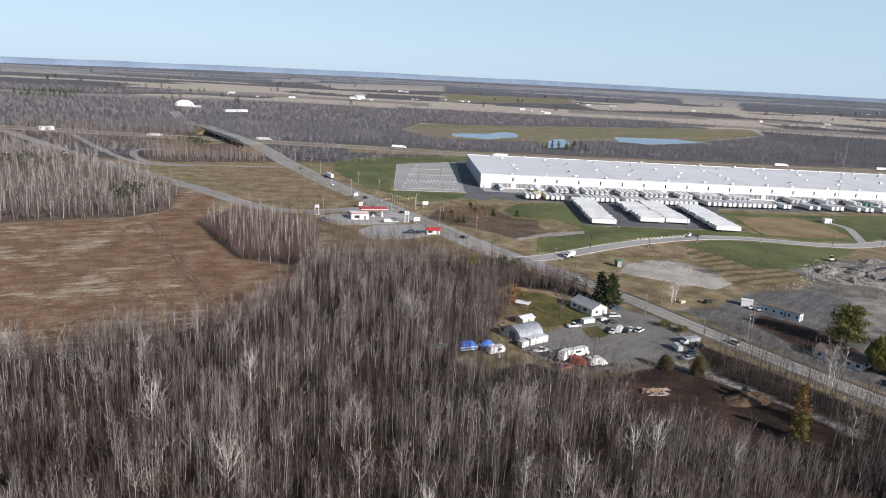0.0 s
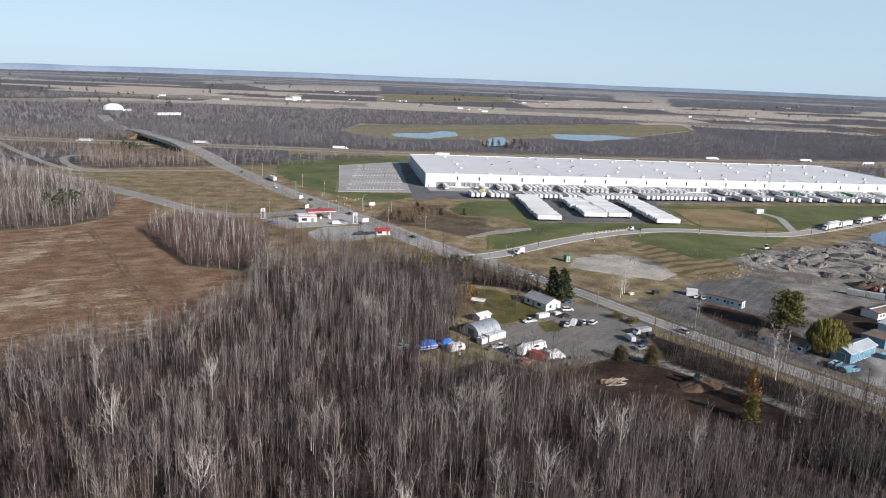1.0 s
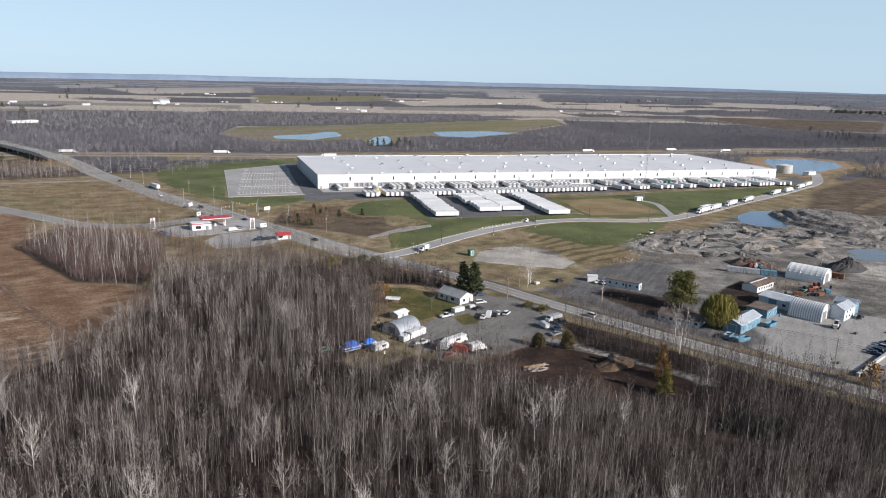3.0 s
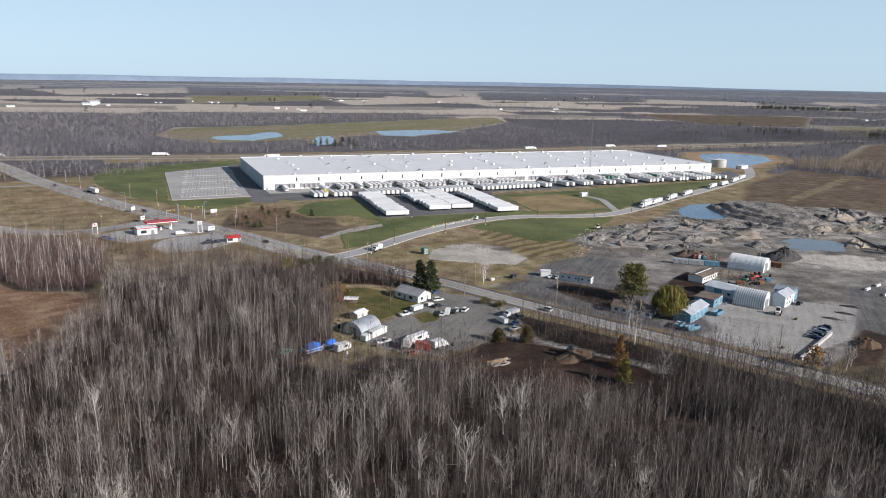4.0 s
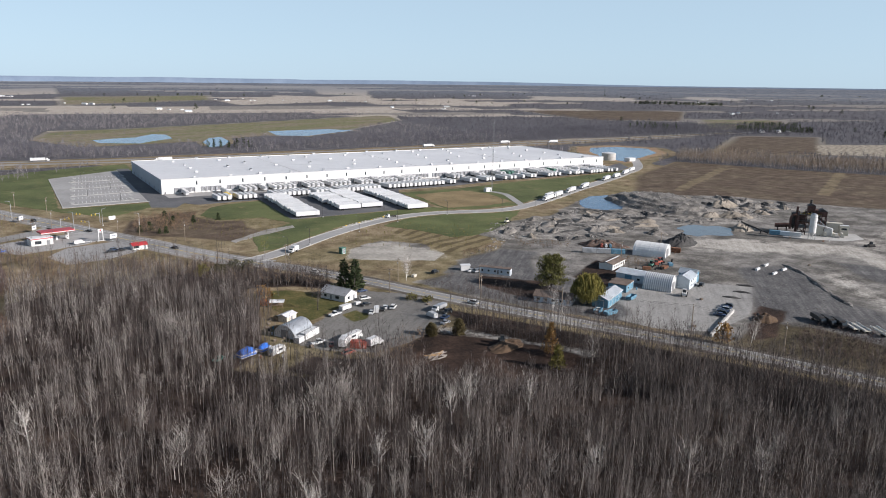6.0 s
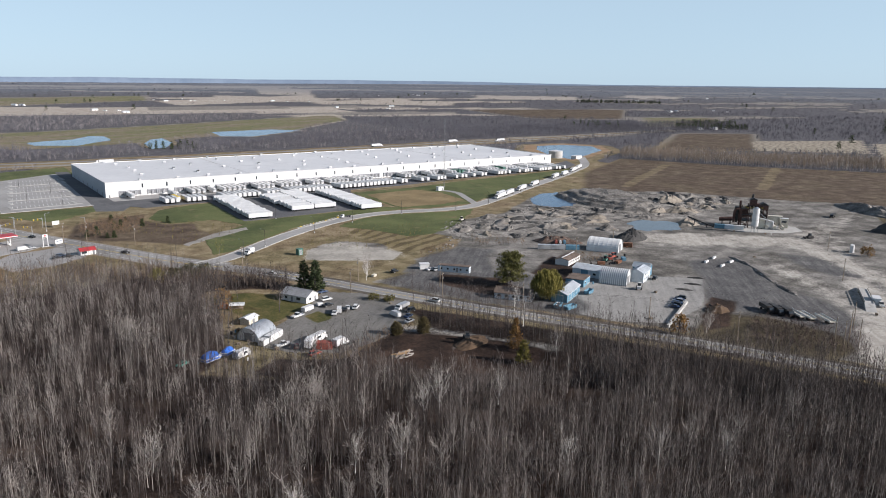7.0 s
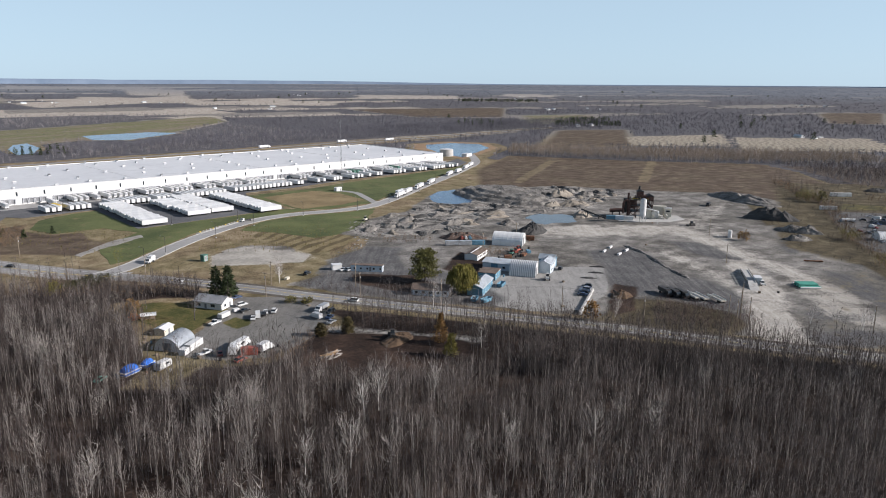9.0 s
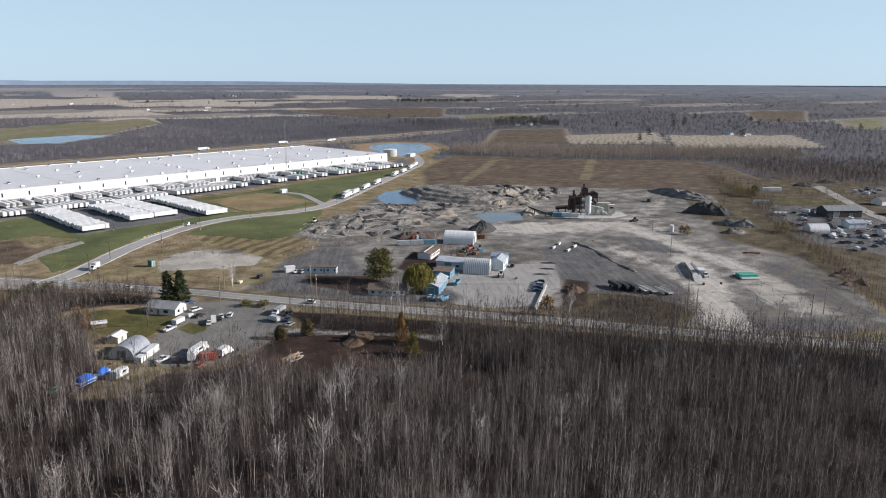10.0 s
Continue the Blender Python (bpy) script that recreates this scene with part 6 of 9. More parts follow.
bush = [bare_tree(400 + i, 2.6 + 0.3 * i, 7, 4, spread=0.4, first=0.04, r=0.05, fine=0.05, sides=3) for i in range(4)]
weeds = [far_tree(420 + i, 1.3, 10, 0.03, 0.06) for i in range(3)]
VERGE = [(60, 318), (76, 298), (86, 286), (78, 304), (62, 330), (48, 350), (36, 362)]
HEDGE_E = [(639, 322), (555, 260), (541, 240), (443, 187), (404, 163), (363, 136), (328, 117), (275, 86), (258, 74), (262, 68), (280, 78), (334, 108), (368, 128), (410, 154), (450, 178), (548, 230), (562, 250), (646, 312)]
SCRUB_W = [(-100, 440), (-84, 415), (-70, 402), (-55, 384), (-38, 384), (-50, 408), (-62, 420), (-82, 440), (-92, 452)]
SCRUB_N = [(-150, 500), (-118, 476), (-100, 470), (-60, 488), (-52, 500), (-80, 545), (-118, 620), (-150, 650), (-210, 632), (-180, 560)]
CROSS = [(-6, 455), (0, 500), (24, 515), (38, 500), (30, 470), (20, 450)]
DEPOT_EDGE = [(100, 284), (112, 258), (128, 232), (146, 206), (152, 210), (134, 236), (118, 262), (106, 288)]
for nm, lst, per, cm, lab in (("roadside_scrub", (ROADSIDE, VERGE), 6.5, "twig", "brown leafless scrub along the road"), ("hedgerow", (HEDGE_E,), 7, "twig_rust", "brown overgrown hedgerow"),
                              ("yard_scrub", ([(40, 212), (56, 219), (74, 226), (86, 222), (64, 214), (54, 204)], [(22, 262), (34, 262), (30, 300), (22, 296)], SCRUB_STATION, [(26, 318), (46, 312), (60, 300), (66, 308), (44, 338), (20, 350), (0, 345)]), 7, "twig_rust", "brown scrub round the homestead and station"), ("station_scrub", (SCRUB_W, CROSS), 5, "twig_rust", "brown scrub beside the petrol station"), ("meadow_scrub", (SCRUB_N,), 28, "twig_rust", "pale scattered scrub in the meadow"), ("waste_scrub", (EASTLAND,), 190, "twig", "scattered brown scrub on the waste ground"), ("depot_scrub", (DEPOT_EDGE, EDGE, [(178, 150), (190, 160), (206, 172), (214, 150), (204, 126), (190, 136)]), 10, "twig", "dark scrub between depot and road"),
                              ("yard_brush", ([(180, 150), (190, 160), (204, 168), (216, 150), (228, 138), (214, 128), (202, 122), (190, 136)],), 5, "twig_plum", "dense dark brush on waste ground in the yard"), ("pond_scrub", ([(186, 330), (206, 318), (214, 322), (200, 336), (186, 345)], [(168, 330), (150, 322), (140, 316), (146, 330), (160, 338)], [(205, 285), (232, 278), (226, 266), (206, 268)]), 9, "twig_rust", "brown scrub round the gravel square")):
    q = np.concatenate([sow(p, per) for p in lst])
    q = q[clear_of_roads(q[:, 0], q[:, 1], -1.5) & (distance(DIRT, q[:, 0], q[:, 1]) < -0.5)]
    scatter(nm, bush, q, 0.6 + 0.7 * RNG.random(len(q)), [M["bark"], M[cm]], lab, "scrub")
q = np.concatenate([sow(ROADSIDE, 12), sow([(112, 158), (150, 127), (175, 97), (200, 62), (228, 26), (218, 16), (190, 48), (165, 82), (140, 114), (104, 148)], 6), sow(VERGE, 40), sow(SCRUB_STATION, 40), sow(HEDGE_E, 60), sow(SCRUB_W, 45), sow([(18, 250), (30, 270), (26, 300), (12, 310), (6, 260)], 14), sow([(3, 222), (18, 210), (38, 195), (54, 182), (58, 198), (48, 212), (30, 220), (12, 230)], 16)])
q = q[clear_of_roads(q[:, 0], q[:, 1], 0)]
scatter("roadside_trees", mid, q, 0.7 + 0.5 * RNG.random(len(q)), [M["bark"], M["twig_mid"]], "thin leafless trees along the road and hedges", "trees")
for x, y, s_ in ((129, 224, 1.1), (121, 208, 1.2), (98, 296, 0.8), (100, 300, 0.8), (102, 303, 0.9), (112, 178, 1.0), (196, 122, 0.9), (236, 98, 0.9), (240, 100, 0.8), (228, 114, 0.8), (176, 168, 0.8), (180, 170, 0.8)):
    plant("birch", pale[int(x) % 4], x, y, x * 7, s_, "birch", "twig_light", "pale leafless birch beside the road", "tree", "birches along the road")
for x, y, s_ in ((48.5, 158.7, 1.15), (54.5, 160.5, 1.1), (20.8, 144, 1.05), (0, 126.5, 1.2), (30.8, 139.7, 1.1), (-43, 139, 1.0), (-70, 165, 1.2), (-52, 190, 1.2), (-88, 205, 1.0), (72, 157, 1.0), (64, 118, 1.0), (98, 100, 0.9), (-20, 168, 1.0), (-100, 150, 1.1), (15, 175, 0.9)):
    plant("birch", pale[int(abs(x)) % 4], x, y, x * 7, s_, "birch", "birch_twig", "bright pale leafless birch standing in the woods", "tree", "pale birches in the wood")
q = np.concatenate([sow([(16, 470), (36, 500), (66, 470), (86, 442), (48, 408)], 20), sow([(90, 385), (150, 425), (192, 396), (160, 345), (124, 352)], 16), sow(SCRUB_N, 30), sow(WETLAND, 900)])
scatter("dry_weeds", weeds, q, 0.6 + 0.9 * RNG.random(len(q)), [M["twig_rust"], M["shrub_leaf"]], "tufts of dry brown weeds in rough grass", "weeds")
for nm, cm, per, k, lst, lab in (("golden_scrub", "shrub_leaf", 5, 1.7, ([(420, 176), (410, 172), (400, 160), (406, 158), (420, 168)], [(360, 137), (352, 133), (347, 124), (354, 124)], [(538, 246), (552, 262), (566, 262), (548, 240)]), "clumps of tall golden scrub in the hedge by the salvage yard"),
                                 ("lane_scrub", "twig_rust", 12, 1.1, ([(380, 96), (440, 96), (492, 120), (500, 114), (450, 86), (380, 86)], [(600, 176), (640, 150), (620, 140), (580, 164)], [(585, 214), (622, 188), (628, 196), (592, 222)]), "brown scrub round the salvage yard and lane")):
    q = np.concatenate([sow(p, per) for p in lst])
    scatter(nm, bush, q, k * (0.6 + 0.7 * RNG.random(len(q))), [M["twig_rust"], M[cm]], lab, "scrub")
ROAD_SCREEN = [(133, 198), (153, 166), (171, 133), (189, 101), (210, 68), (232, 33), (222, 27), (199, 60), (177, 95), (159, 127), (141, 159), (122, 190)]
q = sow(ROAD_SCREEN, 6.5)
q = q[(distance(HOMESTEAD, q[:, 0], q[:, 1]) < -2) & clear_of_roads(q[:, 0], q[:, 1], -4)]
scatter("road_screen", mid, q, 0.5 + 0.35 * RNG.random(len(q)), [M["bark"], M["twig"]], "dark leafless trees screening the main road", "trees")
dk = [conifer(440 + i, 11 + i, 2.4, 6, 5, 2.4, leaves=2) for i in range(3)]
q = np.concatenate([sow([(-1038, 1738), (-920, 1841), (-799, 1598), (-852, 1447)], 560), sow([(1365, 1193), (1503, 1139), (1440, 1090), (1330, 1130)], 160), sow([(1069, 1256), (1173, 1199), (1090, 1110), (1000, 1160)], 380), sow([(1190, 1050), (1299, 961), (1330, 985), (1220, 1085)], 60), sow([(-190, 458), (-204, 440), (-216, 462), (-204, 482)], 28), sow([(-330, 600), (-300, 590), (-340, 560), (-370, 570)], 60), sow([(110, 1000), (160, 985), (200, 990), (150, 1010)], 70), sow([(-260, 770), (-300, 760), (-300, 800), (-262, 800)], 60)])
scatter("dark_conifers", dk, q, 0.6 + 0.5 * RNG.random(len(q)), [M["bark"], M["needle"]], "clumps of dark green conifers", "trees")
n = 420
az, rr = np.radians(RNG.uniform(-36, 84, n)), np.sqrt(RNG.uniform(1000 ** 2, 3800 ** 2, n))
q = np.stack([rr * np.sin(az), rr * np.cos(az)], -1)
q = q[vnoise(q[:, 0], q[:, 1], 300, 61, 2) > 0.6]
q = np.concatenate([q, sow([(1830, 2050), (2050, 1850), (2080, 1900), (1860, 2110)], 250)])
scatter("far_conifers", dk, q, 0.8 + 0.5 * RNG.random(len(q)), [M["bark"], M["needle"]], "distant dark conifers among bare woods", "trees", rise, 1.6)

# ---- overpass ----
def sloped(name, pts, top_w, foot_w, material, parent):
    """An embankment under a raised line."""
    line = [q for q in smooth_line(pts)]
    s = Shape()
    rows = []
    for i, q in enumerate(line):
        d = (line[min(i + 1, len(line) - 1)] - line[max(i - 1, 0)]).normalized()
        n = Vector((-d.y, d.x, 0)).normalized()
        q = Vector((q.x, q.y, q.z - 0.45))
        rows.append([q + n * top_w / 2, q - n * top_w / 2, Vector((q.x, q.y, -0.1)) - n * (top_w / 2 + foot_w * q.z), Vector((q.x, q.y, -0.1)) + n * (top_w / 2 + foot_w * q.z)])
    for a, b in zip(rows, rows[1:]):
        s.add(a + b, [(0, 1, 5, 4), (1, 2, 6, 5), (3, 0, 4, 7), (0, 3, 2, 1), (4, 5, 6, 7)])
    return part(name, s, material, parent)


bridge = thing("overpass", 0, 0, 0, 0, "grey concrete road bridge over the motorway, dark underneath", "bridge", "", "structure")
deck = lift([(-212, 794), (-240, 838), (-258, 866), (-276, 894), (-300, 932)])
ribbon("deck", deck, 18.0, 0.04, M["concrete"], bridge, 0, 2.3)
for off in (-8.6, 8.6):
    ribbon("parapet", lift([(-222, 810), (-240, 838), (-258, 866), (-276, 894), (-292, 918), (-310, 950)]), 0.4, 1.0, M["concrete"], bridge, off, 1.0)
for x, y in ((-229, 822), (-247, 849), (-266, 879), (-285, 908)):
    for off in (-6, 0, 6):
        part("pier", Shape().tube((x + off * 0.84, y + off * 0.54, 0), (x + off * 0.84, y + off * 0.54, 5.6), 0.6, 0.6, 10), M["concrete"], bridge)
bank = lift([(-146, 680), (-165, 718), (-185, 754), (-210, 791)])
sloped("embankment", [(x, y, z) for x, y, z in bank], 18.5, 1.8, M["dry_grass"], bridge)
sloped("embankment", lift([(-302, 935), (-316, 962), (-345, 1012), (-380, 1078)]), 18.5, 1.8, M["dry_grass"], bridge)


# ---- kinds of building ----
def openings(wall, L, Wd, spots):
    """Windows and doors: kind, side (f, b, l, r), place along it, foot, width, height."""
    for kind, side, u, z, w, h in spots:
        c, turn = {"f": ((u, -Wd / 2, z + h / 2), 0), "b": ((u, Wd / 2, z + h / 2), 180), "l": ((-L / 2, u, z + h / 2), -90), "r": ((L / 2, u, z + h / 2), 90)}[side]
        m = {"window": "glass", "door": "door_grey", "gate": "white_paint", "bluegate": "cyan_blue"}[kind]
        name = "window" if kind == "window" else "door"
        ob = part(name, Shape().box((0, -0.02, 0), (w, 0.1, h)), M[m], wall)
        ob.matrix_basis = pose(*c, 0, 0, turn)
        fr = Shape().box((0, -0.05, h / 2 + 0.06), (w + 0.24, 0.12, 0.12)).box((0, -0.05, -h / 2 - 0.06), (w + 0.24, 0.12, 0.12)).box((-w / 2 - 0.06, -0.05, 0), (0.12, 0.12, h)).box((w / 2 + 0.06, -0.05, 0), (0.12, 0.12, h))
        part("frame", fr, M["white_paint"], ob)


def gable(name, x, y, rz, L, Wd, eave, ridge, wall, roof, label, category="building", spots=(), over=0.4, vents=0):
    """A building with a ridge along its length."""
    b = thing(name, x, y, 0.02, rz, label, category)
    w = Wd / 2
    body = part("wall", Shape().prism([(-w, -0.1), (w, -0.1), (w, eave), (0, ridge - 0.06), (-w, eave)], -L / 2, L / 2, pose(0, 0, 0, 0, 0, -90)), M[wall], b)
    openings(body, L, Wd, spots)
    sl = (ridge - eave) / w
    top = Shape()
    for sgn in (1, -1):
        e = w + over
        top.prism([(0, ridge), (sgn * e, eave - sl * over), (sgn * e, eave - sl * over + 0.16), (0, ridge + 0.16)], -L / 2 - over, L / 2 + over, pose(0, 0, 0, 0, 0, -90))
    top = part("roof", top, M[roof], b)
    if "sheet" in roof:
        seam = Shape()
        for k in range(int(L / 0.9)):
            for sgn in (1, -1):
                e = w + over
                seam.prism([(0, ridge + 0.17), (sgn * e, eave - sl * over + 0.17), (sgn * e, eave - sl * over + 0.23), (0, ridge + 0.23)], -L / 2 + k * 0.9 + 0.4, -L / 2 + k * 0.9 + 0.46, pose(0, 0, 0, 0, 0, -90))
        part("roof_seam", seam, M[roof], top)
    part("ridge_cap", Shape().box((0, 0, ridge + 0.17), (L + 2 * over, 0.4, 0.08)), M[roof], top)
    for k in range(vents):
        part("roof_vent", Shape().tube((-L / 2 + (k + 0.7) * L / vents, 1.2, eave), (-L / 2 + (k + 0.7) * L / vents, 1.2, ridge + 0.5), 0.16, 0.16, 8), M["dark_metal"], top)
    return b


def flat_block(name, x, y, rz, L, Wd, H, wall, roof, label, category="building", spots=()):
    b = thing(name, x, y, 0.02, rz, label, category)
    body = part("wall", Shape().box((0, 0, H / 2), (L, Wd, H)), M[wall], b)
    openings(body, L, Wd, spots)
    part("roof", Shape().box((0, 0, H + 0.1), (L + 0.4, Wd + 0.4, 0.2)), M[roof], b)
    return b


def arch(name, x, y, rz, L, Wd, H, skin, label, ribs=8, rib_mat=None, end="white_paint", side=0.0, door=0.0):
    """A hall with a rounded roof along x."""
    b = thing(name, x, y, 0.02, rz, label, "building")
    w = Wd / 2
    pro = [(-w, 0)] + [(-w * math.cos(k * math.pi / 14), side + (H - side) * math.sin(k * math.pi / 14)) for k in range(15)] + [(w, 0)]
    inner = [(p * 0.975, z * 0.975) for p, z in pro]
    shell = part("shell", Shape().prism(pro + inner[::-1], -L / 2, L / 2, pose(0, 0, 0, 0, 0, -90)), M[skin], b)
    for e in (-1, 1):
        wall = part("end_wall", Shape().prism(inner, e * (L / 2 - 0.5) - 0.1, e * (L / 2 - 0.5) + 0.1, pose(0, 0, 0, 0, 0, -90)), M[end], b)
        if door:
            part("door", Shape().box((e * (L / 2 - 0.36), 0, door / 2), (0.12, door * 1.05, door)), M["door_grey"], wall)
    rib = [(p * 1.012, z * 1.012 + 0.01) for p, z in pro]
    prof = rib + [(p * 0.985, z * 0.985) for p, z in pro][::-1]
    for k in range(ribs):
        yy = -L / 2 + L * (k + 0.5) / ribs
        part("rib", Shape().prism(prof, yy - 0.17, yy + 0.17, pose(0, 0, 0, 0, 0, -90)), M[rib_mat or skin], shell)
    return b


def crate(name, x, y, rz, size, colour, label, category, ribs=True, z=0.05):
    """A steel box with ribbed sides and end doors."""
    b = thing(name, x, y, z, rz, label, category)
    L, Wd, H = size
    body = part("body", Shape().box((0, 0, H / 2 + 0.15), size), M[colour], b)
    if ribs:
        for e in (-1, 1):
            s, n_ = [(-L / 2, 0)], int(L / 0.6)
            for k in range(n_):
                a = -L / 2 + 0.2 + k * 0.6
                s += [(a, 0), (a + 0.05, 0.07), (a + 0.25, 0.07), (a + 0.3, 0)]
            s += [(L / 2, 0), (L / 2, -0.03), (-L / 2, -0.03)]
            part("corrugated_side", Shape().add([(px_, e * (Wd / 2 + 0.004 + d_), z_) for z_ in (0.3, H) for px_, d_ in s], [(i, (i + 1) % len(s), len(s) + (i + 1) % len(s), len(s) + i) for i in range(len(s))]), M[colour], body)
    part("end_door", Shape().box((L / 2 + 0.02, -Wd / 4, H / 2 + 0.15), (0.06, Wd / 2 - 0.1, H - 0.2)).box((L / 2 + 0.02, Wd / 4, H / 2 + 0.15), (0.06, Wd / 2 - 0.1, H - 0.2)), M[colour], body)
    part("skid", Shape().box((0, -Wd / 3, 0.08), (L - 0.2, 0.2, 0.16)).box((0, Wd / 3, 0.08), (L - 0.2, 0.2, 0.16)), M["dark_metal"], b)
    return b


# ---- homestead ----
gable("house", 60.4, 282.6, -59, 13, 8, 2.8, 4.7, "white_wall", "shingle", "white bungalow with a grey shingle roof beside the spruces", "house",
      [("window", "f", -4, 1.0, 1.4, 1.1), ("door", "f", -1, 0.1, 1.0, 2.1), ("window", "f", 2.4, 1.0, 2.0, 1.2), ("window", "r", -1.6, 1.0, 1.2, 1.1), ("door", "r", 1.8, 0.1, 1.0, 2.1), ("window", "l", 0, 1.0, 1.2, 1.1)], vents=3)
arch("quonset_hut", 30.5, 247.2, 38, 11.5, 9.0, 4.8, "galvanised", "silver galvanised quonset hut with a white front wall", 12, door=3.0, side=0.6)
crate("storage_container", 34.8, 241.6, 38, (8.5, 2.4, 2.3), "white_paint", "white storage container along the quonset hut", "container")
crate("storage_container", 29.6, 237.4, 38, (3.2, 2.4, 2.0), "white_paint", "short white storage container by the quonset hut", "container")
gable("garden_shed", 32.6, 263, 38, 6, 4, 2.3, 2.9, "beige", "membrane", "beige shed with a white roof behind the quonset hut", "shed", [("door", "f", 0, 0, 1.2, 2.0)])
gaz = thing("gazebo", 33.6, 281.5, 0.05, -20, "open wooden gazebo with a white roof on the lawn", "gazebo")
for sx in (-2.2, 2.2):
    for sy in (-1.5, 1.5):
        part("post", Shape().box((sx, sy, 1.15), (0.16, 0.16, 2.3)), M["wood_pole"], gaz)
part("roof", Shape().prism([(-2.2, 2.2), (2.2, 2.2), (2.2, 2.35), (0, 2.9), (-2.2, 2.35)], -2.9, 2.9, pose(0, 0, 0, 0, 0, -90)), M["canvas"], gaz)
part("counter", Shape().box((0, 1.3, 0.5), (4.0, 0.5, 1.0)), M["wood_pole"], gaz)
tent = thing("shelter", 29.8, 286, 0.05, 20, "orange canvas shelter at the edge of the lawn", "shelter")
part("canvas", Shape().prism([(-1.8, 0), (1.8, 0), (1.4, 1.4), (0, 2.3), (-1.4, 1.4)], -1.6, 1.6), M["orange"], tent)
part("flap", Shape().box((0, -1.62, 0.9), (1.1, 0.06, 1.8)), M["orange"], tent)


def tarp_heap(x, y, rz, L, Wd, H, label):
    """A stored load under a draped tarpaulin."""
    t = thing("covered_boat", x, y, 0.05, rz, label, "boat")
    s = Shape()
    n, k = 9, 6
    v = []
    for i in range(n):
        for j in range(k):
            u, w = i / (n - 1) * 2 - 1, j / (k - 1) * 2 - 1
            hh = H * max(0.12, (1 - 0.35 * u * u) * (1 - w * w * 0.85)) + 0.12 * noise.noise((u * 3 + x, w * 3 + y, 0))
            v.append((u * L / 2, w * Wd / 2, hh if 0 < i < n - 1 and 0 < j < k - 1 else 0.5 * H * 0.3))
    f = [(i * k + j, (i + 1) * k + j, (i + 1) * k + j + 1, i * k + j + 1) for i in range(n - 1) for j in range(k - 1)]
    s.add(v, f)
    part("tarpaulin", s, M["blue"], t)
    part("hull", Shape().box((0, 0, H * 0.2), (L * 0.9, Wd * 0.8, H * 0.4), taper=1.1), M["white_paint"], t)
    return t


tarp_heap(10, 232.5, 25, 6.8, 4.2, 3.0, "boat under a bright blue tarpaulin among the trees")
tarp_heap(16.6, 235.4, 40, 5.2, 3.4, 2.4, "small boat under a blue tarpaulin beside a caravan")
cv = thing("caravan", 19.6, 229.6, 0.05, 30, "old white caravan at the wood's edge", "caravan")
part("body", Shape().prism([(-3, 0.5), (3, 0.5), (3.2, 1.5), (2.6, 2.7), (-2.6, 2.7), (-3.1, 1.6)], -1.15, 1.15), M["white_paint"], cv)
part("window", Shape().box((0.8, -1.17, 1.8), (1.6, 0.05, 0.7)), M["glass"], cv)
part("door", Shape().box((-1.5, -1.17, 1.4), (0.7, 0.05, 1.8)), M["silver"], cv)
wheels(cv, [(0, -1.0), (0, 1.0)], W_CAR, 0.33)
rv = thing("camper_van", 47.6, 231.6, 0.05, 32, "white motor home parked beside a red container", "camper")
part("body", Shape().prism([(-4, 0.5), (4, 0.5), (4, 1.3), (3.2, 1.9), (3.4, 2.9), (-4, 2.9)], -1.2, 1.2), M["white_paint"], rv)
part("windscreen", Shape().box((3.62, 0, 1.65), (0.08, 2.0, 0.7), ry=-45), M["glass"], rv)
part("window", Shape().box((-1, -1.22, 2.0), (2.4, 0.05, 0.7)), M["glass"], rv)
wheels(rv, [(-2.4, -1.0), (-2.4, 1.0), (2.6, -1.0), (2.6, 1.0)], W_TRUCK, 0.5)
crate("storage_container", 46.6, 223.4, -35, (5.5, 2.5, 2.5), "brick_red", "weathered red storage container in the yard", "container")
lorry("white_paint", 42.4, 226.4, 55, "white box truck beside the red container", L=5.4)
lorry("white_paint", 51.8, 222.4, 28, "white box truck with dark roof hatches", L=5.0, Hb=2.3)
car("white_paint", "pickup", x=35.2, y=233, rz=10)
car("maroon", "sedan", x=38.6, y=229.2, rz=70)
car("brick_red", "suv", x=41.4, y=219.6, rz=20)
car("teal_green", "sedan", x=1.2, y=232, rz=40)
car("white_paint", "pickup", x=51, y=260.6, rz=205)
wt = thing("utility_trailer", 57, 265.6, 0.05, 27, "white covered utility trailer behind a pickup", "trailer")
part("body", Shape().box((0, 0, 1.3), (5.2, 2.1, 1.5)).box((0, 0, 2.1), (5.4, 2.2, 0.12)), M["white_paint"], wt)
part("drawbar", Shape().box((-3.4, 0, 0.55), (1.8, 0.14, 0.14)), M["dark_metal"], wt)
wheels(wt, [(-0.6, -1.0), (-0.6, 1.0), (0.6, -1.0), (0.6, 1.0)], W_CAR, 0.33)
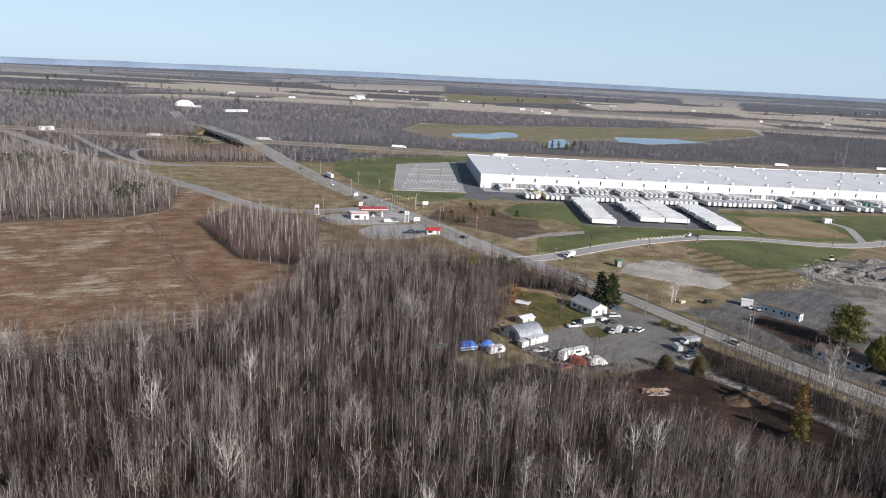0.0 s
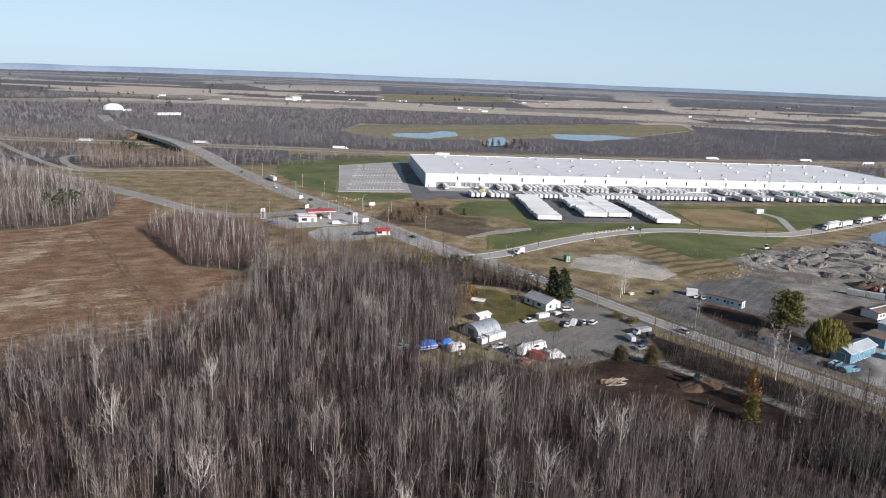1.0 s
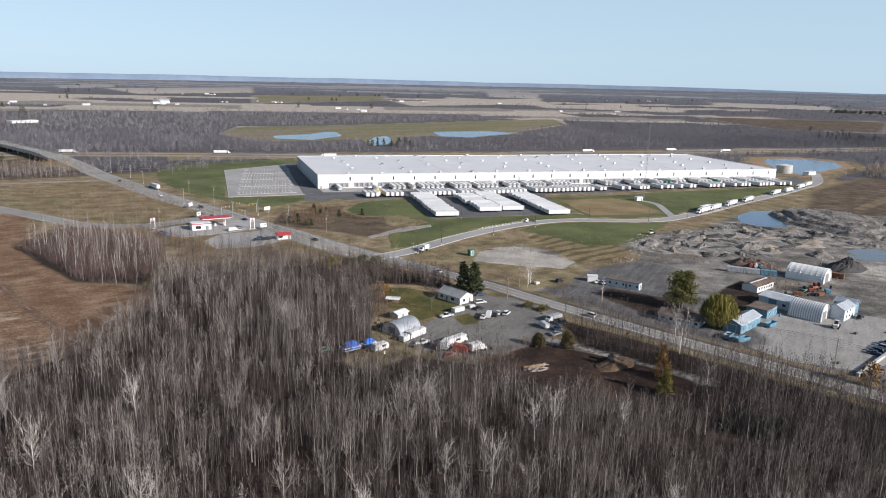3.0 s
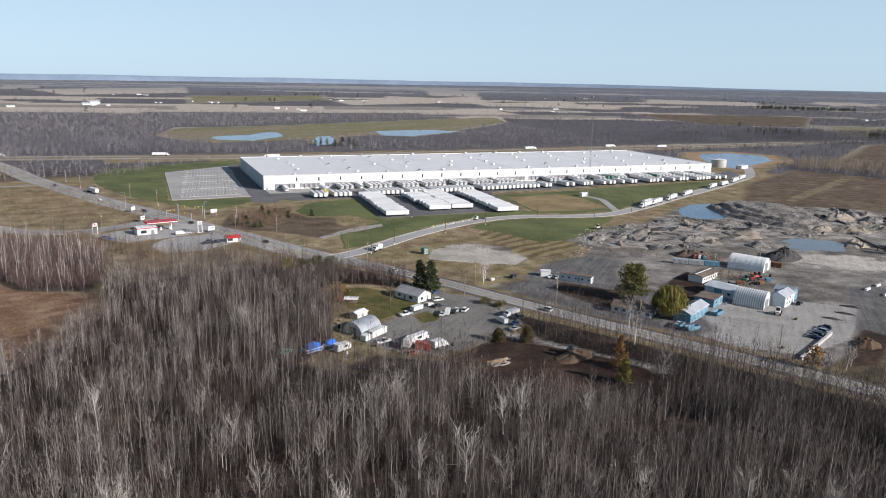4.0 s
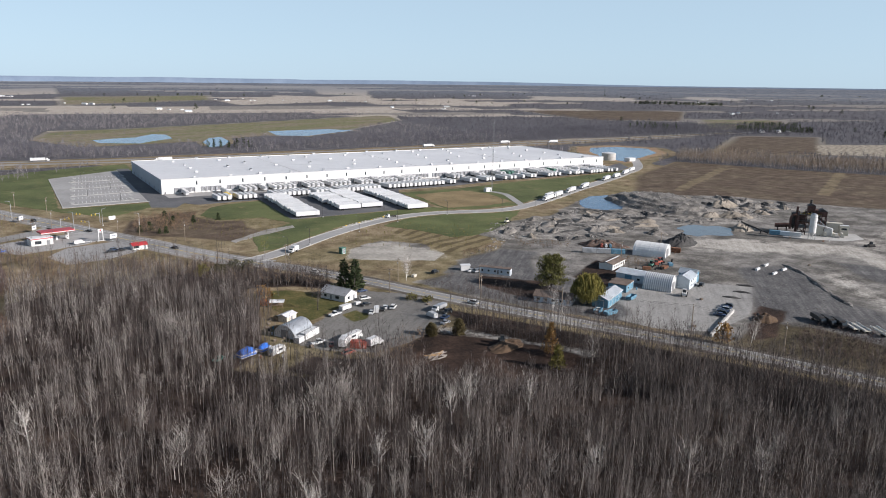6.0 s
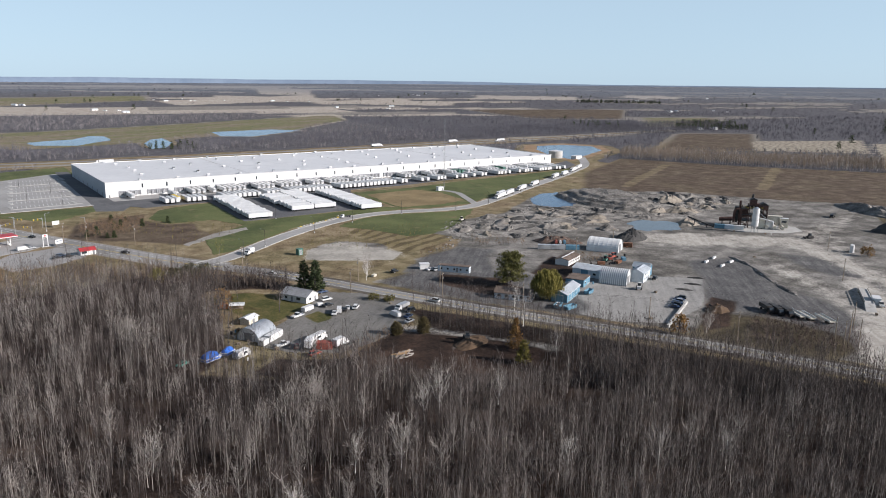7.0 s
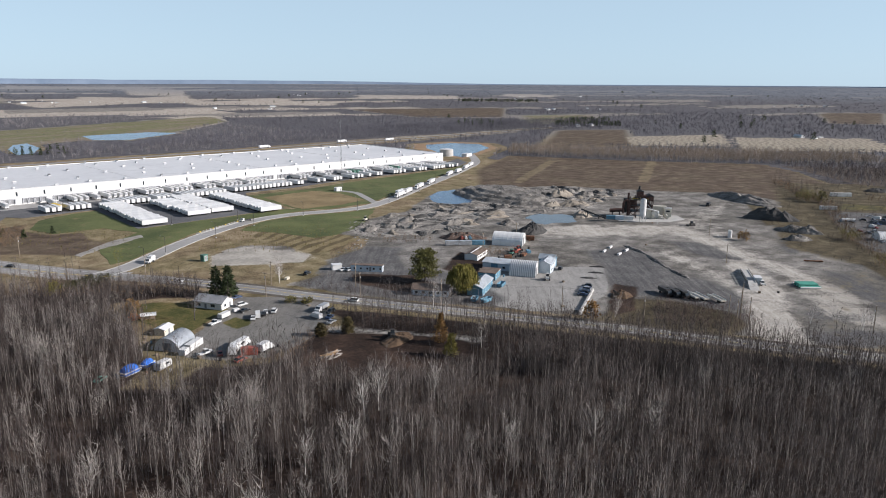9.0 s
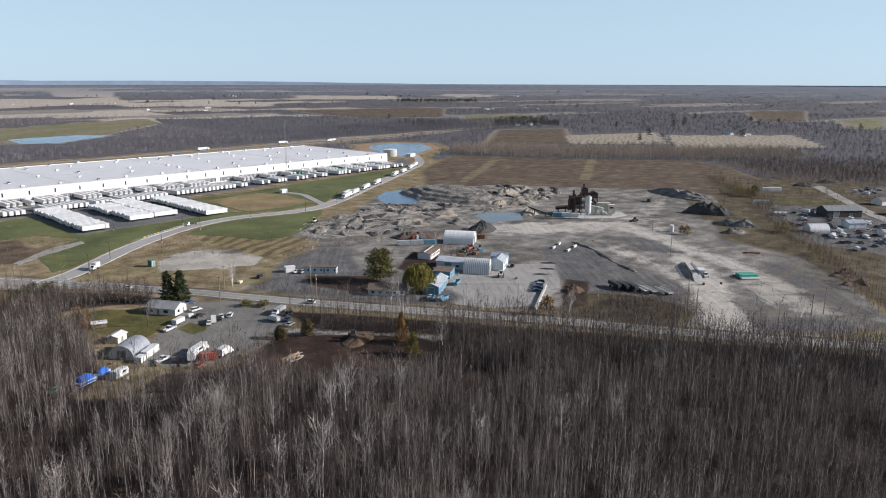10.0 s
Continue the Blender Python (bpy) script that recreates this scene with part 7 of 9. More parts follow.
for x, y, a, c, k in ((69.4, 275.4, 8, "white_paint", "suv"), (66.6, 267.4, 15, "black", "sedan"), (64.8, 256.6, 60, "white_paint", "sedan"), (67.6, 258.2, 64, "white_paint", "van"), (70.4, 258.6, 58, "black", "sedan"), (72.2, 260.4, 62, "white_paint", "sedan"),
                      (75.4, 259.4, 50, "white_paint", "suv"), (72.4, 286.4, 10, "navy", "sedan"), (92.4, 244.6, 200, "black", "suv"), (85.6, 233.4, 25, "silver", "sedan"), (84.4, 242.6, 100, "white_paint", "van"), (88.4, 239, 30, "navy", "sedan"),
                      (-74, 436, 30, "navy", "sedan"), (-71, 430.5, 30, "blue", "sedan"), (-57, 447, 60, "white_paint", "suv"), (-34.5, 437.5, 20, "white_paint", "van"), (-30.5, 439, 20, "silver", "sedan"), (-28.5, 470.5, 120, "black", "sedan"),
                      (-15.6, 409.6, 20, "black", "pickup"), (-18.6, 412.4, 25, "navy", "suv"), (-20.6, 408.6, 25, "black", "sedan"), (11, 405, 300, "black", "sedan"), (108, 251.6, 119, "white_paint", "suv"), (63.6, 327, 122, "white_paint", "sedan"),
                      (-66, 530, 118, "silver", "suv"), (-91, 573, 118, "white_paint", "sedan"), (-133, 655, 117, "black", "sedan"), (-58, 518, 298, "black", "suv"),
                      (133.6, 297, 0, "white_paint", "sedan"), (136, 295, 5, "silver", "suv"), (149.8, 221.6, 20, "white_paint", "sedan"), (236, 275.4, 40, "black", "pickup"), (218, 231, 30, "black", "suv"), (269.5, 153, 40, "white_paint", "pickup"), (116, 302, 30, "black", "suv")):
    car(c, k, x=x, y=y, rz=a, z=0.14)
for k in range(6):
    car(("navy", "black", "navy", "silver", "navy", "black")[k], ("sedan", "suv")[k % 2], x=190.5 + k * 2.5, y=195.6 + k * 1.45, rz=120)
lorry("white_paint", 91.6, 249.4, 205, "white tipper truck parked under the hedge", "silver", 5.4, 1.3)

M["cut_wood"] = surface("cut_wood", (0.24, 0.15, 0.07), (0.36, 0.24, 0.13), 0.5, 3.0, 0.9, obj=0.2, bump=0.1)
logs = thing("log_pile", 67, 203.6, 0, 15, "pile of brown cut logs on bare soil", "logs")
rng = random.Random(5)
for k in range(26):
    a = rng.uniform(-40, 40)
    c = Vector((rng.uniform(-3.5, 3.5), rng.uniform(-1.6, 1.6), 0.2 + rng.random() * 0.9))
    d = Vector((math.cos(radians(a)), math.sin(radians(a)), rng.uniform(-0.15, 0.3))) * rng.uniform(0.9, 2.0)
    part("log", Shape().tube(c - d, c + d, rng.uniform(0.12, 0.24), None, 7), M["cut_wood"] if k % 4 == 0 else M["bark_pale"], logs)

# ---- depot east of the road ----
flat_block("office_trailer", 142.4, 289.6, -47.5, 15.5, 3.6, 3.1, "pale_blue", "roof_brown", "pale site office trailer with small windows", "office", [("window", "f", k * 3.2 - 6, 1.2, 0.9, 0.9) for k in range(5)] + [("door", "f", 1.8, 0.4, 0.9, 2.0), ("door", "r", 0, 0.3, 0.9, 2.0)])
flat_block("site_hut", 132.4, 301.6, -20, 4.6, 3.0, 2.6, "white_paint", "membrane", "small white site hut beside the office trailer", "hut", [("door", "r", 0, 0.1, 1.6, 2.0)])
gable("bungalow", 141.4, 240, -50, 16, 8, 2.7, 4.3, "pale_blue", "roof_brown", "low pale blue bungalow with a brown roof under the trees", "house", [("window", "f", k * 3.2 - 6, 1.0, 1.3, 1.1) for k in range(5)] + [("door", "f", 1.8, 0.1, 1.0, 2.1), ("window", "r", 0, 1, 1.4, 1.1)])
gable("garage", 161.6, 230, 31, 18.5, 6.8, 3.6, 5.0, "cyan_blue", "roof_sheet", "blue garage building with a pale metal roof", "garage", [("bluegate", "f", k * 4.2 - 6, 0.1, 3.0, 2.9) for k in range(4)] + [("bluegate", "l", 0, 0.1, 3.2, 3.0)])
flat_block("workshop_lean_to", 180.6, 243.4, 31, 10.5, 8.4, 3.3, "cyan_blue", "roof_brown", "blue lean-to workshop with a worn brown roof", "workshop", [("bluegate", "f", 3, 0.1, 3.2, 2.9), ("window", "f", -2.6, 1.2, 1.4, 1.0)])
gable("workshop", 197.2, 252.6, -66, 14.5, 10.5, 3.6, 4.7, "pale_blue", "roof_sheet", "pale blue workshop with a ribbed metal roof", "workshop", [("bluegate", "f", -1, 0.1, 3.6, 3.2), ("window", "f", 4, 1.3, 1.4, 1.0)])
arch("striped_hall", 197.6, 236.6, -59, 12.8, 9.8, 6.9, "canvas", "white arched hall with grey stripes", 14, "stripe_grey", door=3.8, side=0.8)
gable("annex", 211.4, 234.4, 27, 11, 6.6, 4.6, 6.2, "pale_blue", "roof_sheet", "pale blue two-storey annex beside the striped hall", "building", [("window", "f", -3, 1.1, 0.9, 1.0), ("window", "f", 0, 1.1, 0.9, 1.0), ("window", "f", -3, 3.2, 0.9, 0.9), ("window", "f", 0, 3.2, 0.9, 0.9), ("door", "f", 3, 0.1, 1.0, 2.1), ("window", "r", 0, 3.1, 1.0, 1.0)])
gable("annex_wing", 219.6, 240.6, 117, 8, 5, 4.2, 5.8, "cyan_blue", "roof_sheet", "small blue wing behind the annex", "building", [("window", "l", 0, 2.6, 1, 1)])
gable("long_cabin", 204.4, 277.4, 27, 16, 7.2, 2.9, 3.7, "white_wall", "roof_brown", "long white cabin with a brown roof and pale ridge", "cabin", [("window", "f", k * 2.4 - 6, 1.1, 1.0, 1.0) for k in range(6)] + [("window", "r", 1.6, 1.1, 1, 1), ("window", "l", k * 1.8 - 1.8, 1.1, 1.0, 1.0) if False else ("door", "r", -1.6, 0.1, 1.0, 2.1)])
part("ridge_strip", Shape().box((0, 0, 0), (16.6, 0.8, 0.1)), M["canvas"], bpy.data.objects["long_cabin"]).location = (0, 0, 3.98)
arch("fabric_hall", 241.5, 288.6, -58, 17.5, 12.6, 6.9, "canvas", "white fabric storage hall with visible ribs", 7, "canvas", door=4.4, side=1.2)
for k in range(3):
    crate("storage_container", 213.2 + k * 6.3, 306.6 - k * 4.4, -35, (7.4, 2.5, 2.5), ("silver", "silver", "cyan_blue")[k], "pale steel storage container below a dark spoil heap" if k < 2 else "blue steel storage container below a dark spoil heap", "container")
tanks = thing("storage_tanks", 229.6, 311.4, 0, -35, "red, white and blue steel tanks behind containers", "tank")
for k, c in enumerate(("brick_red", "white_paint", "cyan_blue")):
    part("tank", Shape().tube((k * 2.4 - 3, -2.0, 1.5), (k * 2.4 - 3, 2.0, 1.5), 0.8, 0.8, 12), M[c], tanks)
    part("saddle", Shape().box((k * 2.4 - 3, -1.4, 0.5), (1.6, 0.3, 1.0)).box((k * 2.4 - 3, 1.4, 0.5), (1.6, 0.3, 1.0)), M["dark_metal"], tanks)


def skip(x, y, rz, L=6.0, colour="cyan_blue", label="open blue steel skip on gravel"):
    b = thing("skip", x, y, 0.05, rz, label, "skip")
    part("body", Shape().prism([(-L / 2 + 0.5, 0.3), (L / 2 - 0.7, 0.3), (L / 2, 1.7), (L / 2 - 0.15, 1.7), (L / 2 - 0.8, 0.5), (-L / 2 + 0.6, 0.5), (-L / 2 + 0.12, 1.7), (-L / 2, 1.7)], -1.15, 1.15), M[colour], b)
    for sy in (-1.18, 1.18):
        part("side", Shape().prism([(-L / 2 + 0.5, 0.3), (L / 2 - 0.7, 0.3), (L / 2, 1.75), (-L / 2, 1.75)], sy - 0.05, sy + 0.05), M[colour], b)
        s = Shape()
        for k in range(5):
            s.box((-L / 2 + 1 + k * (L - 2) / 4, sy * 1.04, 1.0), (0.12, 0.1, 1.3))
        part("stiffener", s, M[colour], b)
    return b


skip(173.6, 228.6, 25)
skip(148.2, 219.6, 35, 5.5)
skip(151.2, 215.6, 8, 6.2)


def machine(x, y, rz, colour, label, dozer=False):
    """A wheel loader or bulldozer."""
    b = thing("bulldozer" if dozer else "wheel_loader", x, y, 0.03, rz, label, "digger")
    part("body", Shape().prism([(-2.4, 0.8), (1.2, 0.8), (1.2, 1.6), (-0.2, 1.75), (-2.4, 1.75)], -0.9, 0.9), M[colour], b)
    cab = part("cab", Shape().box((-0.2, 0, 2.4), (1.4, 1.4, 1.4), taper=0.9), M["glass"], b)
    part("roof", Shape().box((-0.2, 0, 3.15), (1.5, 1.5, 0.12)), M[colour], cab)
    part("arm", Shape().tube((1.0, -0.5, 1.3), (2.9, -0.5, 0.7), 0.14, None, 6).tube((1.0, 0.5, 1.3), (2.9, 0.5, 0.7), 0.14, None, 6), M[colour], b)
    part("bucket", Shape().prism([(2.8, 0.1), (3.6, 0.05), (3.2, 0.5), (3.0, 1.1), (2.8, 1.1)], -1.3, 1.3), M["dark_metal"], b)
    if dozer:
        for sy in (-1.0, 1.0):
            part("track", Shape().prism([(-2.2, 0.1), (1.4, 0.1), (1.8, 0.5), (1.4, 0.9), (-2.2, 0.9), (-2.5, 0.5)], sy - 0.3, sy + 0.3), M["rubber"], b)
    else:
        wheels(b, [(-1.5, -1.0), (-1.5, 1.0), (0.9, -1.0), (0.9, 1.0)], W_TRUCK, 0.5)
    return b


machine(222.4, 268.4, 30, "bottle_green", "green wheel loader among machinery")
machine(226.6, 269.6, 60, "brick_red", "red wheel loader among machinery")
machine(231, 271.8, 10, "brick_red", "red wheel loader beside the fabric hall")
machine(198.6, 222.6, 40, "white_paint", "small white loader in the depot yard")
machine(375, 251, 160, "dark_metal", "dark bulldozer on the plant yard", True)
machine(94, 206, 60, "dark_metal", "dark bulldozer on cleared soil", True)
machine(323, 107, 140, "rust", "rusty excavator by the salvage fence", True)
machine(218, 398, 30, "beige", "pale wheel loader at the edge of the rubble")
lorry("black", 459.5, 286, 200, "dark tipper truck on the plant yard", "dark_metal", 6.5, 1.3)

barrier = thing("concrete_barrier", 0, 0, 0, 0, "long row of pale concrete blocks", "barrier")
for k in range(15):
    part("block", Shape().box((0, 0, 0.6), (2.35, 0.9, 1.2), taper=0.92), M["concrete"], barrier).matrix_basis = pose(169 + 2.15 * k, 179.8 + 1.2 * k, 0.0, 0, 0, 29)
for x, y, a in ((268.3, 241.4, 20), (279.2, 245.3, 20), (268.7, 231.8, 16), (279.8, 235.0, 16)):
    b = thing("concrete_block", x, y, 0, a, "white-painted concrete block on the yard", "block", "four white blocks")
    part("block", Shape().box((0, 0, 0.5), (4.6, 0.9, 1.0), taper=0.94), M["white_paint"], b)
    part("lifting_eye", Shape().tube((0, -0.12, 1.1), (0, 0.12, 1.1), 0.08, None, 6), M["dark_metal"], b)
for k, (x, y) in enumerate(((220.6, 173.6), (222, 170.2), (223.4, 166.8), (224.8, 163.2), (226.2, 159.8), (229, 153.6))):
    if k < 3:
        lorry("black", x, y, 243, "dark tipper truck in a row of parked trailers", "dark_metal", 7.0, 1.6)
    else:
        fb = thing("flatbed_trailer", x, y, 0.05, 63, "pale flatbed trailer in a row of parked trucks", "trailer")
        part("bed", Shape().box((0, 0, 1.25), (10, 2.4, 0.3)), M["beige"], fb)
        part("side", Shape().box((0, -1.2, 1.6), (10, 0.08, 0.5)).box((0, 1.2, 1.6), (10, 0.08, 0.5)), M["white_paint"], fb)
        wheels(fb, [(-3.6, -0.95), (-3.6, 0.95), (-2.4, -0.95), (-2.4, 0.95)], W_TRUCK, 0.5)
pipes = thing("pipe_stack", 283, 138.6, 0, -42, "stack of teal green and white pipes", "pipes")
for k in range(9):
    z, c = (0.5, "white_paint") if k in (0, 8) else (0.5, "teal_green")
    part("pipe", Shape().tube((-4.6 + (k % 2) * 0.5, k * 1.05 - 4.2, z), (4.6 + (k % 2) * 0.5, k * 1.05 - 4.2, z), 0.48, None, 10), M[c], pipes)
for k in range(5):
    part("pipe", Shape().tube((-4.2, k * 1.05 - 1.6, 1.35), (4.4, k * 1.05 - 1.6, 1.35), 0.46, None, 10), M["teal_green"], pipes)
scale = thing("weighbridge", 274, 162, 0, 35, "steel weighbridge with concrete ramps", "weighbridge")
part("deck", Shape().box((0, 0, 1.5), (24, 3.6, 0.5)), M["concrete"], scale)
for e in (-1, 1):
    part("ramp", Shape().prism([(e * 12, 0), (e * 20, 0), (e * 12, 1.7)], -2.0, 2.0), M["concrete"], scale)
    part("guard_rail", Shape().box((0, e * 1.9, 2.1), (24, 0.12, 0.3)), M["dark_metal"], scale)
    for k in range(7):
        part("leg", Shape().box((-11 + k * 3.6, e * 1.4, 0.65), (0.4, 0.4, 1.3)), M["dark_metal"], scale)
flat_block("weigh_hut", 271.5, 156.4, 35, 5.5, 3, 2.8, "pale_blue", "membrane", "pale blue hut beside the weighbridge", "hut", [("window", "b", 0, 1.1, 2, 1.0), ("door", "f", 1, 0.1, 0.9, 2)])
lg = thing("steel_beam", 334.6, 156.6, 0, -52, "rusty steel beam lying on gravel", "beam")
part("beam", Shape().box((0, 0, 0.5), (9.5, 1.0, 0.2)).box((0, 0, 0.95), (9.5, 1.0, 0.2)).box((0, 0, 0.7), (9.5, 0.2, 0.5)), M["rust"], lg)
part("bearer", Shape().box((-3, 0, 0.2), (0.3, 1.4, 0.4)).box((3, 0, 0.2), (0.3, 1.4, 0.4)), M["wood_pole"], lg)

# ---- asphalt plant ----
patch("plant_slab", [(352, 292), (366, 300), (384, 296), (402, 278), (392, 266), (376, 268), (358, 282)], 0.06, M["concrete"], 0.8, "pale concrete slab under the asphalt plant", category="pavement")
silo = thing("silo", 361.4, 279.4, 0, 0, "tall white asphalt silo on steel legs", "silo")
part("barrel", Shape().tube((0, 0, 4.5), (0, 0, 15.4), 2.0, 2.0, 18), M["white_paint"], silo)
part("cone", Shape().tube((0, 0, 4.5), (0, 0, 2.2), 2.1, 0.5, 18), M["white_paint"], silo)
part("cap", Shape().tube((0, 0, 15.4), (0, 0, 16.2), 2.0, 0.5, 18), M["steel"], silo)
for k in range(4):
    a = 0.785 + 1.571 * k
    part("leg", Shape().tube((1.9 * math.cos(a), 1.9 * math.sin(a), 0), (1.9 * math.cos(a), 1.9 * math.sin(a), 6), 0.18, None, 6), M["steel"], silo)
part("ladder", Shape().box((2.15, 0, 8.6), (0.1, 0.6, 13)), M["dark_metal"], silo)
for k in range(4):
    part("band", Shape().tube((0, 0, 5 + k * 3), (0, 0, 5.15 + k * 3), 2.16, 2.16, 18), M["steel"], silo)
M["rust_dark"] = surface("rust_dark", (0.05, 0.027, 0.023), (0.12, 0.066, 0.054), 0.6, 4.0, 0.85, bump=0.05, dirt=(0.17, 0.14, 0.12))
tower = thing("mixing_tower", 374.3, 292.3, 0, -48, "dark rusty mixing tower of steel frames and hoppers", "tower")
for sx in (-6, -1.5, 3, 7):
    for sy in (-4, 4):
        part("column", Shape().box((sx, sy, 7.5), (0.5, 0.5, 15)), M["rust_dark"], tower)
for z in (4.5, 8.6, 12.6):
    part("platform", Shape().box((0.5, 0, z), (13.6, 8.6, 0.3)), M["dark_metal"], tower)
    for sy in (-4.2, 4.2):
        part("handrail", Shape().box((0.5, sy, z + 1.1), (13.6, 0.08, 0.08)).box((0.5, sy, z + 0.6), (13.6, 0.06, 0.06)), M["yellow"] if z > 12 else M["dark_metal"], tower)
for a, b, z0, z1 in ((-6, -1.5, 0.3, 4.4), (3, 7, 4.6, 8.5), (-6, -1.5, 8.7, 12.5), (-1.5, 3, 4.6, 8.5)):
    for sy in (-4, 4):
        part("brace", Shape().tube((a, sy, z0), (b, sy, z1), 0.12, None, 5).tube((b, sy, z0), (a, sy, z1), 0.12, None, 5), M["rust_dark"], tower)
part("hopper", Shape().box((-3.6, 0, 10.6), (3.6, 5, 3.4)).box((-3.6, 0, 7.6), (3.6, 5, 2.4), taper=0.98), M["rust_dark"], tower)
part("hopper", Shape().box((4.6, 0, 14.2), (4.4, 5.4, 3.0)), M["rust_dark"], tower)
part("chimney", Shape().tube((0.8, 2, 12.6), (0.8, 2, 21.5), 0.9, 0.7, 10), M["dark_metal"], tower)
arc = [(-10.2 + 2.1 * (1 - math.cos(a)), -2.5, 9.5 + 2.6 * math.sin(a)) for a in [k * math.pi / 8 for k in range(9)]]
bent = Shape().tube((-10.2, -2.5, 3), arc[0], 0.75, None, 8).tube((-6.0, -2.5, 3), arc[-1], 0.75, None, 8)
for a, b in zip(arc, arc[1:]):
    bent.tube(a, b, 0.75, None, 8)
part("bent_duct", bent, M["rust_dark"], tower)
part("cyclone", Shape().tube((-8.2, 1, 6), (-8.2, 1, 13), 1.7, None, 12).tube((-8.2, 1, 6), (-8.2, 1, 2.5), 1.7, 0.4, 12), M["dark_metal"], tower)
part("head_house", Shape().box((1.0, 0, 16.4), (4.2, 4.4, 3.6)), M["rust_dark"], tower)
part("head_roof", Shape().prism([(-2.6, 0), (2.6, 0), (0, 1.4)], -2.5, 2.5, pose(1.0, 0, 18.2)), M["dark_metal"], tower)
part("screen_house", Shape().box((7.4, 0, 13.4), (5.4, 5, 3.2)), M["rust_dark"], tower)
part("screen_roof", Shape().prism([(-3.2, 0), (3.2, 0), (0, 1.8)], -2.9, 2.9, pose(7.4, 0, 15.0)), M["dark_metal"], tower)
part("side_panel", Shape().box((5.6, -4.4, 3.6), (6.2, 0.2, 6.4)), M["beige"], tower)
part("side_panel", Shape().box((11.5, -3.4, 2.6), (4.6, 0.2, 4.6)), M["white_paint"], tower)
part("pipe", Shape().tube((4, -5, 7.4), (13.5, -5, 5.2), 0.45, None, 8).tube((13.5, -5, 5.2), (13.5, -5, 0.3), 0.45, None, 8), M["white_paint"], tower)
part("stair", Shape().box((9.6, -4.8, 6.6), (9.0, 1.0, 0.25), ry=38), M["steel"], tower)
part("column", Shape().box((9.8, -2.4, 6), (0.45, 0.45, 12)).box((9.8, 2.4, 6), (0.45, 0.45, 12)), M["rust_dark"], tower)
for k in range(3):
    bt = thing("bitumen_tank", 379 + k * 3.2, 281.6 - k * 3.6, 0, -48, "horizontal pale bitumen tank on saddles", "tank", "bitumen tanks of the plant")
    part("barrel", Shape().tube((-1.4, -2.6, 1.7), (-1.4, 3.4, 1.7), 1.0, None, 14), M["beige"], bt)
    part("saddle", Shape().box((-1.4, -1.6, 0.4), (2.0, 0.4, 0.8)).box((-1.4, 2.4, 0.4), (2.0, 0.4, 0.8)), M["concrete"], bt)
part("elevator", Shape().box((-6.8, -1, 8.6), (1.2, 1.6, 17.2)), M["rust_dark"], tower)
part("duct", Shape().tube((1, -1, 15.5), (8.5, -3, 9), 0.8, None, 8).tube((-3.5, 1, 12.5), (1, -1, 15.5), 0.7, None, 8), M["dark_metal"], tower)
drum = thing("dryer_drum", 371.5, 305, 0, -50, "sloping steel dryer drum on a frame", "drum")
part("barrel", Shape().tube((-7, 0, 3.0), (7, 0, 4.4), 1.4, None, 16), M["rust_dark"], drum)
for sx in (-5, 0, 5):
    part("support", Shape().box((sx, 0, 1.3), (0.6, 2.4, 2.6)), M["dark_metal"], drum)
bag = thing("filter_house", 389.4, 284.6, 0, -48, "pale filter house beside the mixing tower", "filter")
part("body", Shape().box((0, 0, 5.2), (9, 4.2, 4.4)), M["beige"], bag)
part("hopper", Shape().box((-2.2, 0, 2.2), (4, 3.8, 1.8)).box((2.2, 0, 2.2), (4, 3.8, 1.8)), M["beige"], bag)
for sx in (-4, 0, 4):
    for sy in (-1.8, 1.8):
        part("leg", Shape().box((sx, sy, 1.6), (0.3, 0.3, 3.2)), M["dark_metal"], bag)
flat_block("control_cabin", 391.6, 279.4, -48, 5, 3, 6.2, "beige", "membrane", "beige control cabin of the plant", "cabin", [("window", "f", 0, 3.6, 3, 1.2)])
for k, (x, y) in enumerate(((352.6, 298.6), (356.4, 294), (359.6, 289.4))):
    crate("storage_container", x, y, -48, (6.2, 2.5, 2.6), ("cyan_blue", "pale_blue", "white_paint")[k], ("blue", "pale blue", "white")[k] + " site container beside the plant", "container")
conv = thing("conveyor", 346.6, 309, 0, 112, "inclined conveyor belt of the plant", "conveyor")
part("frame", Shape().box((0, 0, 3.2), (18, 1.2, 0.6), ry=-16), M["dark_metal"], conv)
part("belt", Shape().box((0, 0, 3.56), (18, 0.9, 0.08), ry=-16), M["rubber"], conv)
for sx in (-4, 4):
    part("leg", Shape().box((sx, 0, 1.5 + sx * 0.14), (0.3, 1.4, 3.0 + sx * 0.28)), M["dark_metal"], conv)
for k in range(4):
    bin_ = thing("aggregate_bin", 401 + k * 3.4, 312 - k * 3.8, 0, -48, "dark steel aggregate bin on legs", "bin")
    part("hopper", Shape().box((0, 0, 3.4), (3.6, 3.2, 0.6)).box((0, 0, 2.3), (2.4, 2.2, 1.6), taper=1.4), M["dark_metal"], bin_)
    for sx in (-1.5, 1.5):
        part("leg", Shape().box((sx, -1.3, 1.5), (0.25, 0.25, 3.0)).box((sx, 1.3, 1.5), (0.25, 0.25, 3.0)), M["rust"], bin_)
tk = thing("fuel_tanks", 359.4, 216, 0, 30, "two upright white fuel tanks", "tank")
for k in range(2):
    part("tank", Shape().tube((k * 3, 0, 0.3), (k * 3, 0, 4.2), 1.1, None, 12), M["white_paint"], tk)
    part("plinth", Shape().box((k * 3, 0, 0.15), (2.6, 2.6, 0.3)), M["concrete"], tk)
